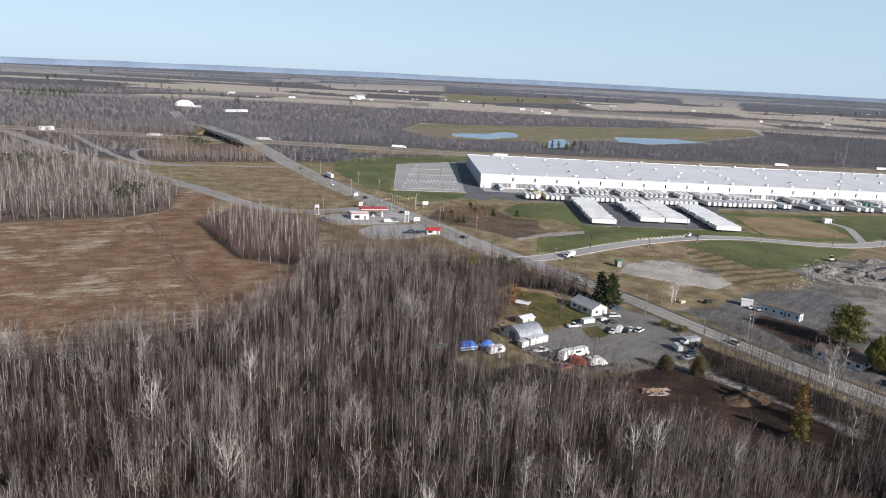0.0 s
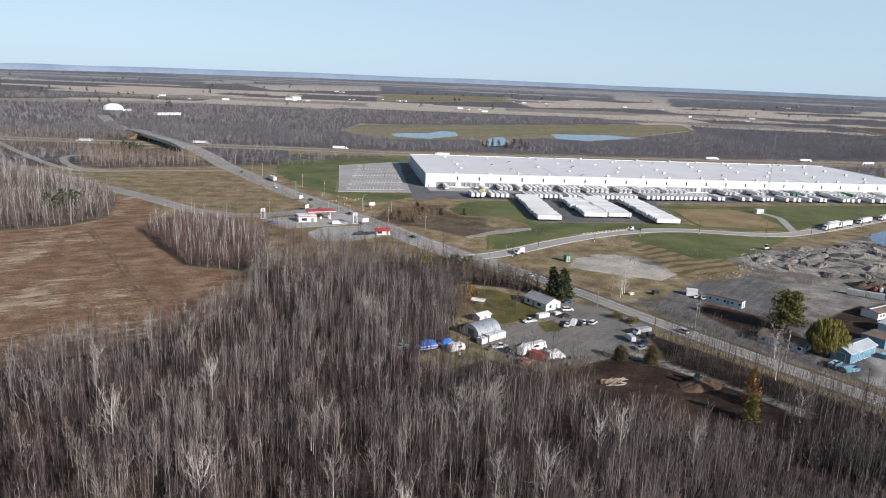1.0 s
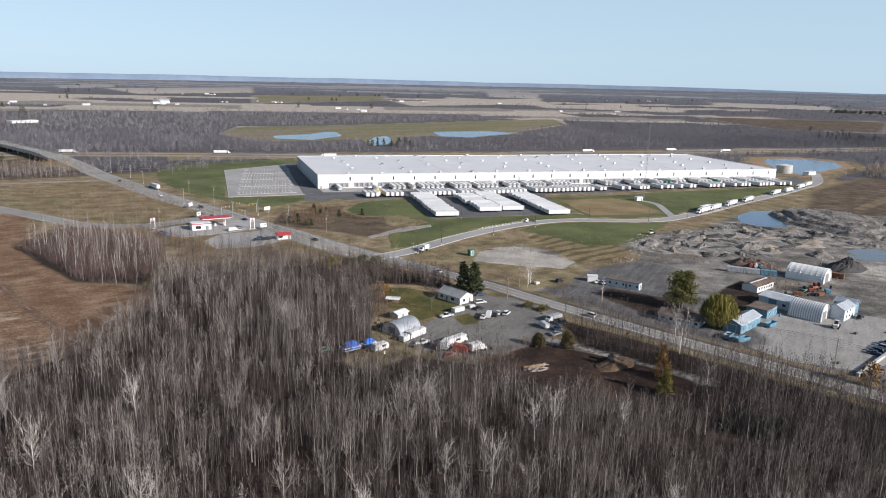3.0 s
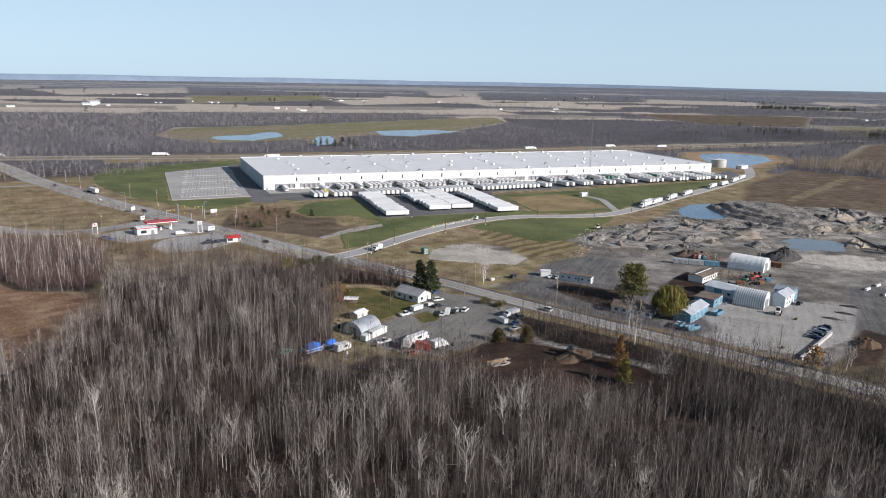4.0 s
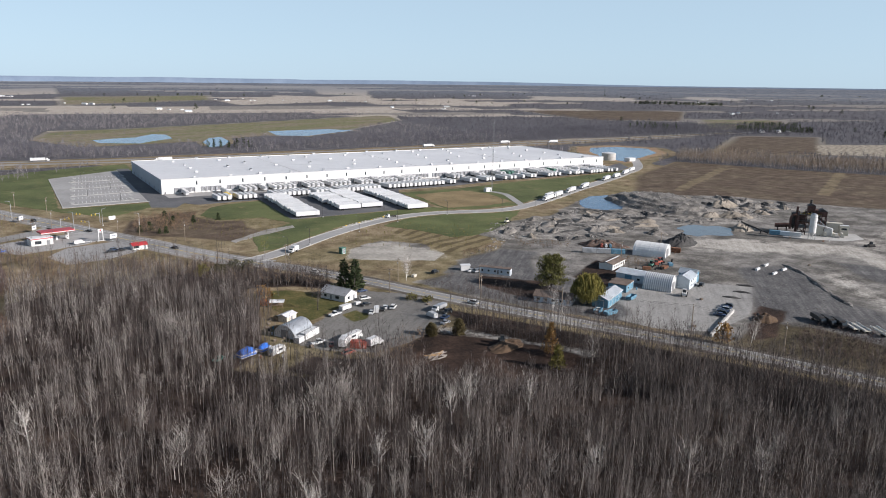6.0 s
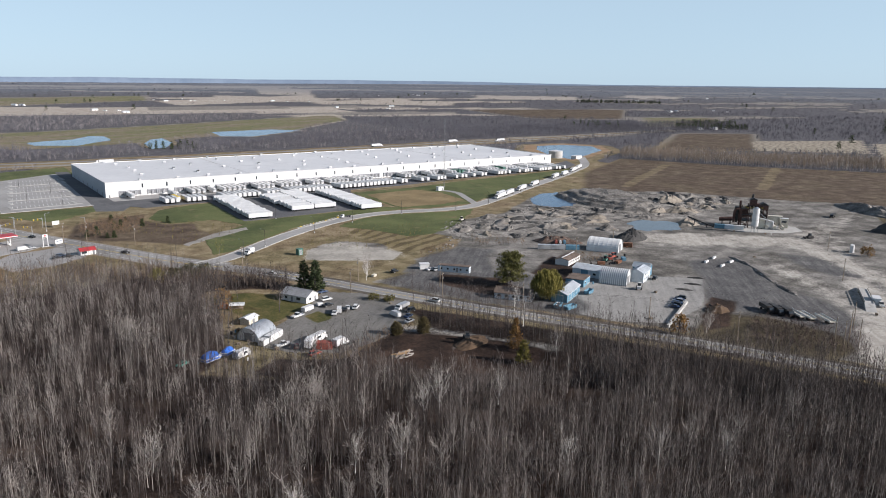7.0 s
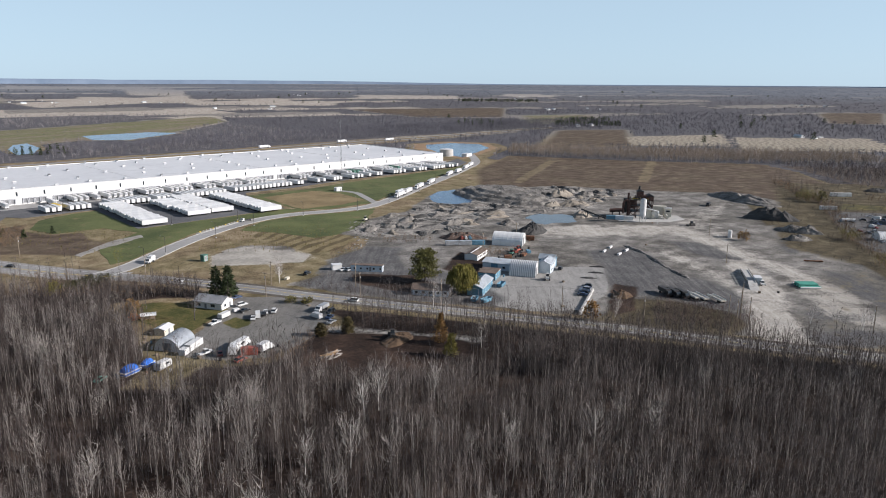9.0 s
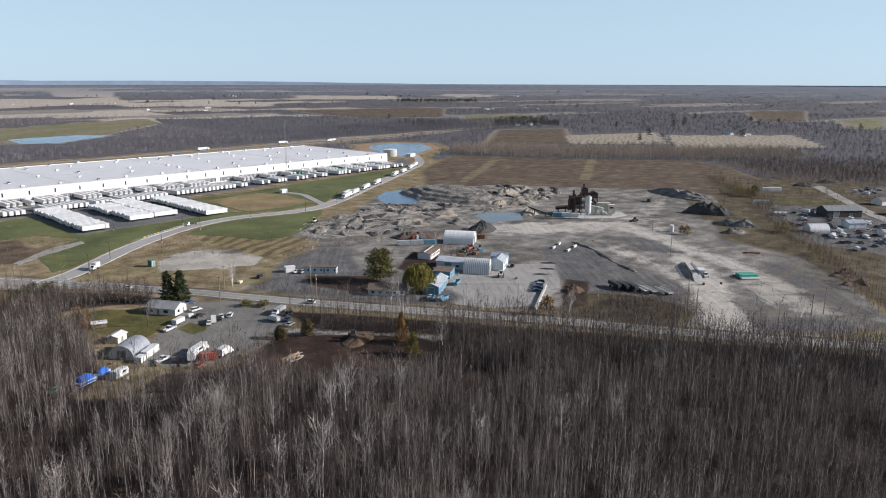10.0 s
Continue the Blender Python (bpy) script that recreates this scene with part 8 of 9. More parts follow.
flat_block("bin_box", 89.4, 358.6, 20, 2.8, 2.4, 3.2, "bottle_green", "bottle_green", "tall green clothes bank box by the junction", "bin", [("door", "f", 0, 0.3, 1.4, 2.4)])

# ---- petrol station ----
patch("forecourt", [(-82, 443), (-62, 421), (-32, 435), (-15, 454), (-30, 472), (-52, 462), (-70, 455)], 0.12, M["lot"], 0.3, "grey asphalt forecourt of the petrol station", category="pavement")
patch("side_lot", [(-50, 411), (-40, 429), (-18, 436), (-6, 420), (-8, 406), (-23, 394), (-41, 389)], 0.11, M["lot"], 0.6, "old grey asphalt lot beside the station", category="pavement")
can = thing("fuel_canopy", -45.4, 453.4, 0.1, 17, "bright red petrol station canopy on white columns", "canopy")
part("roof", Shape().box((0, 0, 5.3), (17.5, 8.5, 0.9)), M["red"], can)
part("fascia", Shape().box((0, -4.3, 5.2), (17.6, 0.12, 0.35)), M["white_paint"], can)
for sx in (-5.5, 5.5):
    for sy in (-2, 2):
        part("column", Shape().box((sx, sy, 2.45), (0.45, 0.45, 4.9)), M["white_paint"], can)
for sx in (-5.5, 0, 5.5):
    p = thing("fuel_pump", -45.4 + sx * 0.956, 453.4 + sx * 0.292, 0.1, 17, "white and red fuel pump under the canopy", "pump", "fuel pumps")
    part("body", Shape().box((0, 0, 0.9), (0.9, 0.6, 1.8)), M["white_paint"], p)
    part("screen", Shape().box((0, -0.31, 1.4), (0.6, 0.04, 0.4)), M["glass"], p)
    part("plinth", Shape().box((0, 0, 0.08), (2.4, 1.1, 0.16)), M["concrete"], p)
shop = flat_block("station_shop", -53.4, 445.2, 17, 11, 7.5, 4.0, "white_wall", "membrane", "white petrol station shop with a flat roof", "shop", [("window", "r", 0, 0.8, 4.6, 2.2), ("door", "f", 3, 0.1, 1.8, 2.4), ("window", "f", -2, 0.9, 3.2, 1.8)])
part("red_band", Shape().box((0, 0, 3.7), (11.16, 7.66, 0.5)), M["red"], shop)
gable("roadside_kiosk", -6.4, 413, 12, 7.5, 5.0, 2.4, 3.5, "white_wall", "red", "small roadside kiosk with a red roof", "kiosk", [("window", "f", -2, 0.9, 2.6, 1.4), ("door", "f", 2.6, 0.1, 1.1, 2.1)])
for x, y, a, hh in ((-23.4, 441.4, 20, 6.8), (-80.4, 448.4, 20, 6.6)):
    sg = thing("price_sign", x, y, 0.1, a, "white two-post petrol price sign", "sign", "price signs")
    for sx in (-1.2, 1.2):
        part("post", Shape().box((sx, 0, hh / 2), (0.35, 0.35, hh)), M["white_paint"], sg)
    part("panel", Shape().box((0, 0, hh - 1.0), (2.6, 0.4, 2.0)), M["white_paint"], sg)
    part("emblem", Shape().tube((0, -0.22, hh - 0.7), (0, -0.26, hh - 0.7), 0.5, None, 12), M["red"], sg)
    part("price_bar", Shape().box((0, -0.22, hh - 1.6), (1.8, 0.05, 0.3)), M["black"], sg)
    part("plinth", Shape().box((0, 0, 0.15), (4.4, 1.4, 0.3)), M["concrete"], sg)
for x, y, a in ((-65, 519, 60), (-14, 498.6, 200), (-17, 440, 30), (-57, 482, 60)):
    sg = thing("billboard", x, y, 0.05, a, "white roadside signboard on two posts", "sign", "roadside signboards")
    part("panel", Shape().box((0, 0, 2.6), (4.2, 0.2, 2.4)), M["white_paint"], sg)
    for sx in (-1.6, 1.6):
        part("post", Shape().box((sx, 0.1, 1.0), (0.2, 0.2, 2.0)), M["wood_pole"], sg)
    part("text_bar", Shape().box((0, -0.11, 2.8), (3.0, 0.03, 0.35)), M["navy"], sg)


# ---- lamps and poles ----
def street_lamp(x, y, rz, h=10.5, colour="silver"):
    p = thing("street_lamp", x, y, 0.05, rz, "tall grey street lamp with a single arm", "street lamp", "street lamps")
    part("pole", Shape().tube((0, 0, 0), (0, 0, h), 0.14, 0.09, 8), M[colour], p)
    part("arm", Shape().tube((0, 0, h - 0.1), (2.0, 0, h + 0.35), 0.07, 0.05, 6), M[colour], p)
    part("head", Shape().box((2.4, 0, h + 0.35), (0.9, 0.35, 0.16)), M["door_grey"], p)
    part("footing", Shape().tube((0, 0, -0.05), (0, 0, 0.7), 0.35, 0.35, 10), M["concrete"], p)
    return p


lp = street_lamp(-93, 581, -150)
for x, y, a in ((-71, 538, -150), (-128, 680, 30), (-112, 640, -150), (-150, 716, -150), (-36, 482.6, -150), (-1, 464, 210), (-20, 487, 30)):
    put(lp, x, y, a, 0.05)
lq = street_lamp(62, 366, 130, 9.4, "dark_metal")
for x, y, a in ((80, 386, 130), (118, 408, 120), (152, 427, 110), (195, 439, 90), (236, 433, 90), (274, 446, 110), (113, 462.6, 90), (153, 452, 270), (330, 478, 120), (372, 506, 120)):
    put(lq, x, y, a, 0.05)
for x, y, a in ((-3, 581, 0), (-6, 645, 0), (-3, 581, 180), (-6, 645, 180), (-24, 610, 0), (-26, 690, 0)):
    put(lq, x, y, a, 0.14)


def utility_pole(x, y, rz, h=11.0, arms=1):
    p = thing("utility_pole", x, y, 0, rz, "weathered wooden utility pole with a cross-arm", "pole", "utility poles")
    part("pole", Shape().tube((0, 0, 0), (0, 0, h), 0.2, 0.13, 8), M["wood_pole"], p)
    for k in range(arms):
        arm = part("cross_arm", Shape().box((0, 0, h - 0.5 - k * 1.1), (2.2, 0.12, 0.14)), M["wood_pole"], p)
        for sx in (-0.9, 0, 0.9):
            part("insulator", Shape().tube((sx, 0, h - 0.42 - k * 1.1), (sx, 0, h - 0.2 - k * 1.1), 0.06, None, 6), M["silver"], arm)
    part("transformer", Shape().tube((0.3, 0, h - 2.6), (0.3, 0, h - 1.8), 0.22, None, 8), M["silver"], p)
    return p


up_ = utility_pole(-71, 580, 30)
POLES = ((203.1, 131.4, 35), (217, 137, 35), (229.2, 142.5, 35), (295.8, 184.7, 20), (353, 226.1, 10), (-51, 546, 30), (-48, 492, 30), (-3, 443, 35), (19, 424, 35), (83, 280.6, 120), (94, 296.4, 120), (114, 255, 35), (134, 225, 35), (165, 186, 35), (179.4, 157, 35), (207, 132, 35), (205.4, 136, 35), (209.6, 129.6, 35), (235, 94, 35), (247, 93, 35), (122, 270, 35), (-78, 458, 20), (-14, 450, 20), (251, 292, 0), (215, 283, 0))
for x, y, a in POLES:
    put(up_, x, y, a, 0)


def cable(a, b, h=10.5, sag=0.9):
    """Two sagging wires between poles."""
    t = thing("overhead_cable", a[0], a[1], 0, 0, "thin black overhead cables between wooden poles", "cable", "overhead cables")
    d = Vector((b[0] - a[0], b[1] - a[1], 0))
    n = Vector((-d.y, d.x, 0)).normalized()
    for off in (-0.9, 0.9):
        s = Shape()
        v = []
        for k in range(13):
            u = k / 12
            p = d * u + n * off + Vector((0, 0, h - sag * 4 * u * (1 - u)))
            v += [p + n * 0.03, p + Vector((0, 0, 0.035)), p - n * 0.03]
        s.add(v, [(3 * k + e, 3 * k + (e + 1) % 3, 3 * k + 3 + (e + 1) % 3, 3 * k + 3 + e) for k in range(12) for e in range(3)])
        part("wire", s, M["black"], t)
    return t


LINE = [(19, 424), (55, 345), (83, 280.6), (114, 255), (134, 225), (165, 186), (179.4, 157), (207, 132), (235, 94)]
put(up_, 55, 345, 35, 0)
for a, b in zip(LINE, LINE[1:]):
    cable(a, b)


def signal(x, y, rz):
    p = thing("traffic_signal", x, y, 0.05, rz, "grey traffic signal mast with a long arm", "traffic light", "traffic signals")
    part("pole", Shape().tube((0, 0, 0), (0, 0, 6.4), 0.15, 0.12, 8), M["silver"], p)
    part("arm", Shape().tube((0, 0, 5.8), (6.5, 0, 6.2), 0.1, 0.06, 6), M["silver"], p)
    for sx in (3.2, 6.2):
        hd = part("signal_head", Shape().box((sx, 0, 5.6), (0.4, 0.35, 1.1)), M["yellow"], p)
        for k in range(3):
            part("lens", Shape().tube((sx, -0.18, 5.95 - k * 0.34), (sx, -0.2, 5.95 - k * 0.34), 0.12, None, 8), M["black"], hd)
    return p


sg0 = signal(-43, 486, 40)
for x, y, a in ((-21, 500, 220), (-28, 472, 130), (-36, 507, 310)):
    put(sg0, x, y, a, 0.05)

# planted island with painted blocks on the access road
isl = patch("planted_island", [(114, 427), (150, 447), (152, 445.6), (116, 425)], 0.24, M["concrete"], 0, "narrow kerbed island with pale blocks", category="island")
for k in range(13):
    part("block", Shape().box((0, 0, 0.5), (1.1, 0.7, 0.6), taper=0.85), M["concrete"] if k % 4 else M["yellow"], isl).matrix_basis = pose(116.6 + k * 2.75, 427.2 + k * 1.5, 0.22, 0, 0, 29 + 20 * (k % 3))

# ---- clutter of the yards ----
def pallet_stack(x, y, rz, n=5):
    b = thing("pallet_stack", x, y, 0.03, rz, "stack of weathered wooden pallets on gravel", "pallets", "pallet stacks")
    for k in range(n):
        s = Shape()
        for j in range(5):
            s.box((0, -0.45 + j * 0.225, k * 0.15 + 0.13), (1.2, 0.14, 0.03))
        for j in range(3):
            s.box((-0.5 + j * 0.5, 0, k * 0.15 + 0.06), (0.1, 1.0, 0.1))
        tagged(part("pallet", s, M["wood_pole"], b), kind="stuff")
    return b


def barrel(x, y, colour):
    b = thing("oil_drum", x, y, 0.03, 0, "%s steel oil drum standing on gravel" % colour.replace("_", " "), "drum", "oil drums")
    part("body", Shape().tube((0, 0, 0), (0, 0, 0.9), 0.3, None, 12), M[colour], b)
    part("rim", Shape().tube((0, 0, 0.86), (0, 0, 0.92), 0.32, None, 12), M[colour], b)
    return b


def tyre_stack(x, y, n=4):
    b = thing("tyre_stack", x, y, 0.03, 0, "stack of worn black tyres", "tyres", "tyre stacks")
    for k in range(n):
        part("tyre", Shape().tube((0.05 * (k % 2), 0, k * 0.28), (0.05 * (k % 2), 0, k * 0.28 + 0.26), 0.5, 0.47, 12), M["rubber"], b)
    return b


rng = random.Random(31)
for x, y in ((26, 262), (24, 258), (27, 243), (38, 250), (40, 228), (56, 219), (31, 231), (22, 243), (146, 300), (152, 298), (218, 282), (228, 264), (214, 262), (200, 214), (170, 190), (187, 256), (352, 286), (300, 236), (256, 148), (90, 258)):
    pallet_stack(x + rng.uniform(-1, 1), y + rng.uniform(-1, 1), rng.uniform(0, 90), rng.randrange(3, 8))
for x, y, c in ((25, 255, "cyan_blue"), (26.2, 255.6, "rust"), (23, 249, "white_paint"), (39, 247, "red"), (186, 239, "cyan_blue"), (187, 240, "cyan_blue"), (185, 241.4, "rust"), (228, 300, "red"), (256, 286, "rust"), (362, 272, "rust"), (365, 270, "white_paint"), (20.6, 226, "white_paint"), (14, 228.6, "rust"), (6, 231, "cyan_blue")):
    barrel(x, y, c)
for x, y in ((23, 253), (36.6, 224.6), (57.6, 224), (220, 263), (223, 262), (212, 268), (240, 272), (206, 190), (204, 188), (262, 142)):
    tyre_stack(x, y, rng.randrange(3, 6))
for x, y, a, c, sz in ((226, 263, 20, "rust", (4.5, 2.2, 1.2)), (216, 265, -30, "rust", (3.8, 1.8, 1.4)), (233, 266, 60, "cyan_blue", (3.6, 2, 1.4)), (64, 270, 10, "white_paint", (2.4, 1.6, 1.2)), (104, 300, 30, "beige", (2.6, 1.4, 1.0)), (250, 296, -50, "white_paint", (6, 2.4, 2.4)), (258, 288, -50, "rust", (6, 2.4, 2.4))):
    crate("steel_box", x, y, a, sz, c, "old %s steel box standing in the yard" % c.replace("_paint", "").replace("cyan_", ""), "box")

# ---- ponds ----
WATER = blank("pond_water", 0.16, 0.0, 0.5)
wt_t, wt_p = WATER[1], WATER[2]
wt_p.inputs["Base Color"].default_value = (0.03, 0.08, 0.16, 1)
wb = node(wt_t, "Bump", Strength=0.6, Distance=0.12)
wt_t.links.new(noise_node(wt_t, geo_pos(wt_t), 0.5, 3), wb.inputs["Height"])
wt_t.links.new(wb.outputs[0], wt_p.inputs["Normal"])
M["pond"] = WATER[0]
POOL = blank("pool_water", 0.1, 0.0, 0.5)
pl_b = node(POOL[1], "Bump", Strength=0.12, Distance=0.04)
POOL[2].inputs["Base Color"].default_value = (0.085, 0.095, 0.1, 1)
POOL[1].links.new(noise_node(POOL[1], geo_pos(POOL[1]), 0.7, 3), pl_b.inputs["Height"])
POOL[1].links.new(pl_b.outputs[0], POOL[2].inputs["Normal"])
M["pool"] = POOL[0]
for nm, poly, lab in (("pond", POND_EAST, "deep blue retention pond beside the warehouse"),
                      ("pond", PONDS[0], "blue marsh pond among yellow-green grass"),
                      ("pond", PONDS[1], "small blue marsh pond beside bare woods"),
                      ("pond", PONDS[2], "long blue marsh pond in the wetland"),
                      ("pond", [(518, 1539), (599, 1600), (570, 1520), (545, 1499)], "thin blue pond in the far marsh"),
                      ("pond", [(-372, 1662), (-326, 1721), (-296, 1564), (-339, 1539)], "pale blue pond in the far marsh"),
                      ("pond", [(315, 448), (303, 426), (310, 412), (326, 410), (338, 420), (352, 448), (361, 468), (341, 468)], "deep blue pond below the rubble bank"),
                      ("pond", [(311, 340), (308, 331), (300, 324), (303, 314), (312, 314), (318, 308), (328, 307), (333, 317), (344, 322), (341, 333), (334, 336), (330, 345), (320, 343)], "shallow pale pool in the plant yard")):
    patch(nm, poly, 0.06, M["pool" if "pool" in lab else "pond"], 2.0 if len(poly) > 4 else 0.8, lab, "structure", "water")
patch("pond_bank", [(545, 655), (595, 680), (690, 738), (730, 800), (705, 855), (630, 855), (585, 800), (552, 725)], 0.04, surface("bank_soil", (0.22, 0.14, 0.075), (0.32, 0.22, 0.13), 0.05, 0.8), 3.0, "orange-brown earth bank round the pond", category="bank")
patch("lane", [(660, 218), (600, 184), (523, 138), (470, 96), (462, 102), (518, 145), (596, 192), (655, 228)], 0.05, M["gravel"], 1.0, "pale dirt lane beside the salvage yard", category="track")


# ---- heaps and rubble ----
def heap(name, x, y, rx, ry, h, rz, material, label, seed=0, rough=0.35, n=30, rings=10):
    """An uneven spoil heap: rings of points, steep sides, broken top."""
    v, f = [], []
    for i in range(rings):
        u = 1 - i / (rings - 1)
        for k in range(n):
            a = 6.2832 * k / n
            nz = noise.noise((math.cos(a) * 1.7 + seed, math.sin(a) * 1.7, u * 1.3 + seed * 0.7))
            wob = 1 + 0.28 * nz
            px_, py_ = math.cos(a) * rx * u * wob, math.sin(a) * ry * u * wob
            top = h * min(1.0, 1.25 * (1 - u ** 1.7)) * (0.92 + 1.3 * rough * noise.noise((px_ * 0.24 + seed, py_ * 0.24, 1.7)) + 0.8 * rough * noise.noise((px_ * 0.8, py_ * 0.8 + seed, 4.7)))
            v.append((px_, py_, max(top, 0) - (0.3 if i == 0 else 0)))
    for i in range(rings - 1):
        for k in range(n):
            a, b = i * n + k, i * n + (k + 1) % n
            f.append((a, b, b + n, a + n))
    s = Shape().add(v, f)
    ob = new(name, s.mesh(name, material))
    ob.matrix_basis = pose(x, y, 0, 0, 0, rz)
    return tagged(ob, label, "heap")


M["spoil"] = surface("spoil", (0.065, 0.06, 0.054), (0.225, 0.208, 0.186), 0.12, 1.2, 0.95, bump=0.8, dirt=(0.37, 0.343, 0.3))
M["coal"] = surface("coal", (0.035, 0.034, 0.033), (0.075, 0.072, 0.068), 0.15, 1.5, 0.95, bump=0.8)
M["sand"] = surface("sand", (0.16, 0.138, 0.11), (0.31, 0.272, 0.222), 0.12, 1.2, 0.95, bump=0.8, dirt=(0.1, 0.085, 0.07))
M["rubble"] = surface("rubble", (0.14, 0.135, 0.125), (0.3, 0.285, 0.26), 0.2, 1.5, 0.95, bump=0.6, island=0.35)
M["scrap"] = surface("scrap", (0.05, 0.036, 0.03), (0.15, 0.1, 0.075), 0.3, 2.5, 0.9, bump=0.8, dirt=(0.2, 0.19, 0.18))
HEAPS = ((277, 303, 14, 8, 5.0, 20, "coal", "dark grey heap of fine gravel"), (286, 331, 7, 6, 3.6, 0, "spoil", "rough grey spoil heap of gravel"), (231, 317, 13, 6, 4.6, -38, "scrap", "dark heap of spoil behind containers"), (241, 382, 9, 5, 3.0, 30, "spoil", "grey heap of broken asphalt"),
         (219, 372, 7, 5, 2.6, 0, "spoil", "grey heap of broken asphalt"), (203, 372, 8, 5, 3.4, 40, "spoil", "grey heap of broken asphalt"), (260, 356, 10, 5, 3.4, 10, "spoil", "long grey spoil heap"), (307, 364, 9, 6, 2.6, 0, "sand", "pale heap of sand"),
         (243, 402, 8, 4, 2.6, 30, "spoil", "grey heap of rubble"), (256, 386, 7, 4, 2.2, 0, "coal", "dark heap of earth"), (270, 383, 9, 5, 3.0, 20, "spoil", "grey heap of rubble"), (292, 388, 12, 5, 2.6, 30, "spoil", "long grey heap of rubble"),
         (348, 319, 10, 7, 4.6, 20, "sand", "brown heap of earth and sand"), (379, 353, 12, 7, 5.0, -30, "sand", "brown heap of earth and sand"), (366, 362, 8, 6, 4.0, 0, "sand", "brown heap of earth"), (410, 391, 13, 9, 6.0, 20, "sand", "tall brown heap of earth"),
         (426, 378, 9, 7, 4.0, 0, "spoil", "grey heap of earth"), (436, 404, 10, 6, 3.6, 50, "spoil", "rough grey spoil heap of gravel"), (442, 229, 17, 9, 7.0, -70, "coal", "large dark gravel heap by the grass"), (411, 196, 14, 6, 4.2, -76, "spoil", "grey gravel heap at the yard's end"),
         (386, 187, 9, 5, 3.0, -40, "spoil", "low grey gravel heap"), (508, 285, 36, 12, 4.6, 70, "spoil", "long flat-topped spoil bank"), (203, 184, 6, 4, 2.2, 0, "soil", "heap of brush and earth"), (330, 380, 9, 4, 2.2, 10, "coal", "dark heap of earth"),
         (318, 398, 10, 5, 2.6, -20, "spoil", "grey heap of rubble"), (232, 344, 9, 4, 2.0, 10, "spoil", "low rough grey gravel heap"), (94, 203, 9, 5, 1.6, 20, "soil", "low heap of dark soil"), (286, 233, 13, 2.4, 0.8, -112, "spoil", "low dark berm of scraped earth"), (272, 210, 15, 2.4, 0.8, -125, "spoil", "low dark berm of scraped earth"), (258, 189, 11, 2.2, 0.7, -120, "spoil", "low dark berm of scraped earth"),
         (237, 223, 4.5, 1.2, 0.6, -52, "coal", "low row of dark gravel"), (227, 216, 4.5, 1.2, 0.6, -52, "coal", "low row of dark gravel"), (216, 212, 4, 1.2, 0.6, -52, "coal", "low row of dark gravel"), (318, 107, 6, 2.2, 1.3, -40, "scrap", "tangled dark mound of scrap"), (652, 231, 14, 6, 3, -40, "coal", "dark earth heap by the lane"), (690, 223, 12, 6, 3, -40, "coal", "dark earth heap by the lane"), (312, 95, 6, 2.4, 1.6, 30, "scrap", "tangled mound of rusty scrap"), (304, 100, 4, 2, 1.3, 0, "scrap", "tangled mound of rusty scrap"))
for k, (x, y, rx, ry, h, a, m, lab) in enumerate(HEAPS):
    low_k = 0.72 if 190 < x < 440 and y > 310 else 1.0
    heap("spoil_mound", x, y, rx * (1.12 if low_k < 1 else 1), ry, h * low_k, a, M[m], lab, seed=k * 3.7, rough=0.36)

rng = random.Random(77)
for k, (x, y) in enumerate(sow(RUBBLE, 190)):
    if distance([(347, 455), (336, 424), (338, 402), (345, 376), (356, 362), (384, 372), (400, 405), (410, 432), (400, 455), (372, 466)], x, y) < -4 and distance([(312, 444), (305, 424), (330, 412), (350, 440), (336, 462)], x, y) < -5:
        m, lab = rng.choice((("spoil", "low grey mound of broken asphalt"), ("coal", "low dark mound of earth"), ("coal", "low dark mound of wet gravel"), ("spoil", "low grey mound of gravel"), ("sand", "low brown mound of earth")))
        heap("spoil_mound", float(x), float(y), rng.uniform(5, 12), rng.uniform(2, 4.5), rng.uniform(0.5, 1.5), rng.uniform(0, 180), M[m], lab, seed=k * 1.9 + 50, rough=1.0, n=18, rings=6)
RIDGE = [(347, 455), (336, 424), (338, 402), (345, 376), (356, 362), (384, 372), (400, 405), (410, 432), (400, 455), (372, 466)]
gx, gy = np.meshgrid(np.arange(325, 425, 1.6), np.arange(350, 478, 1.6))
d = distance(RIDGE, gx, gy)
def bank_height(x, y, d):
    """Terraces with broken edges."""
    k = 2.2 * ease(d, -1, 3) + 2.0 * ease(d + 9 * (vnoise(x, y, 26, 44, 3) - 0.5), 6, 9) + 1.4 * ease(d + 12 * (vnoise(x, y, 30, 45, 3) - 0.5), 15, 18)
    return k * (0.8 + 0.4 * vnoise(x, y, 22, 41, 3)) + (vnoise(x, y, 6, 42, 3) - 0.5) * 2.6 * ease(d, -2, 3)


z = bank_height(gx, gy, d)
z = np.where(d < -2.5, -0.4, z)
i = np.arange(gx.size).reshape(gx.shape)
quads = np.stack([i[:-1, :-1], i[:-1, 1:], i[1:, 1:], i[1:, :-1]], -1).reshape(-1, 4)
quads = quads[(d.ravel()[quads] > -3).any(1)]
tagged(new("rubble_bank", np_mesh("rubble_bank", np.stack([gx, gy, z], -1).reshape(-1, 3), quads, [M["spoil"]])), "broad uneven bank of grey rubble and earth", "heap")


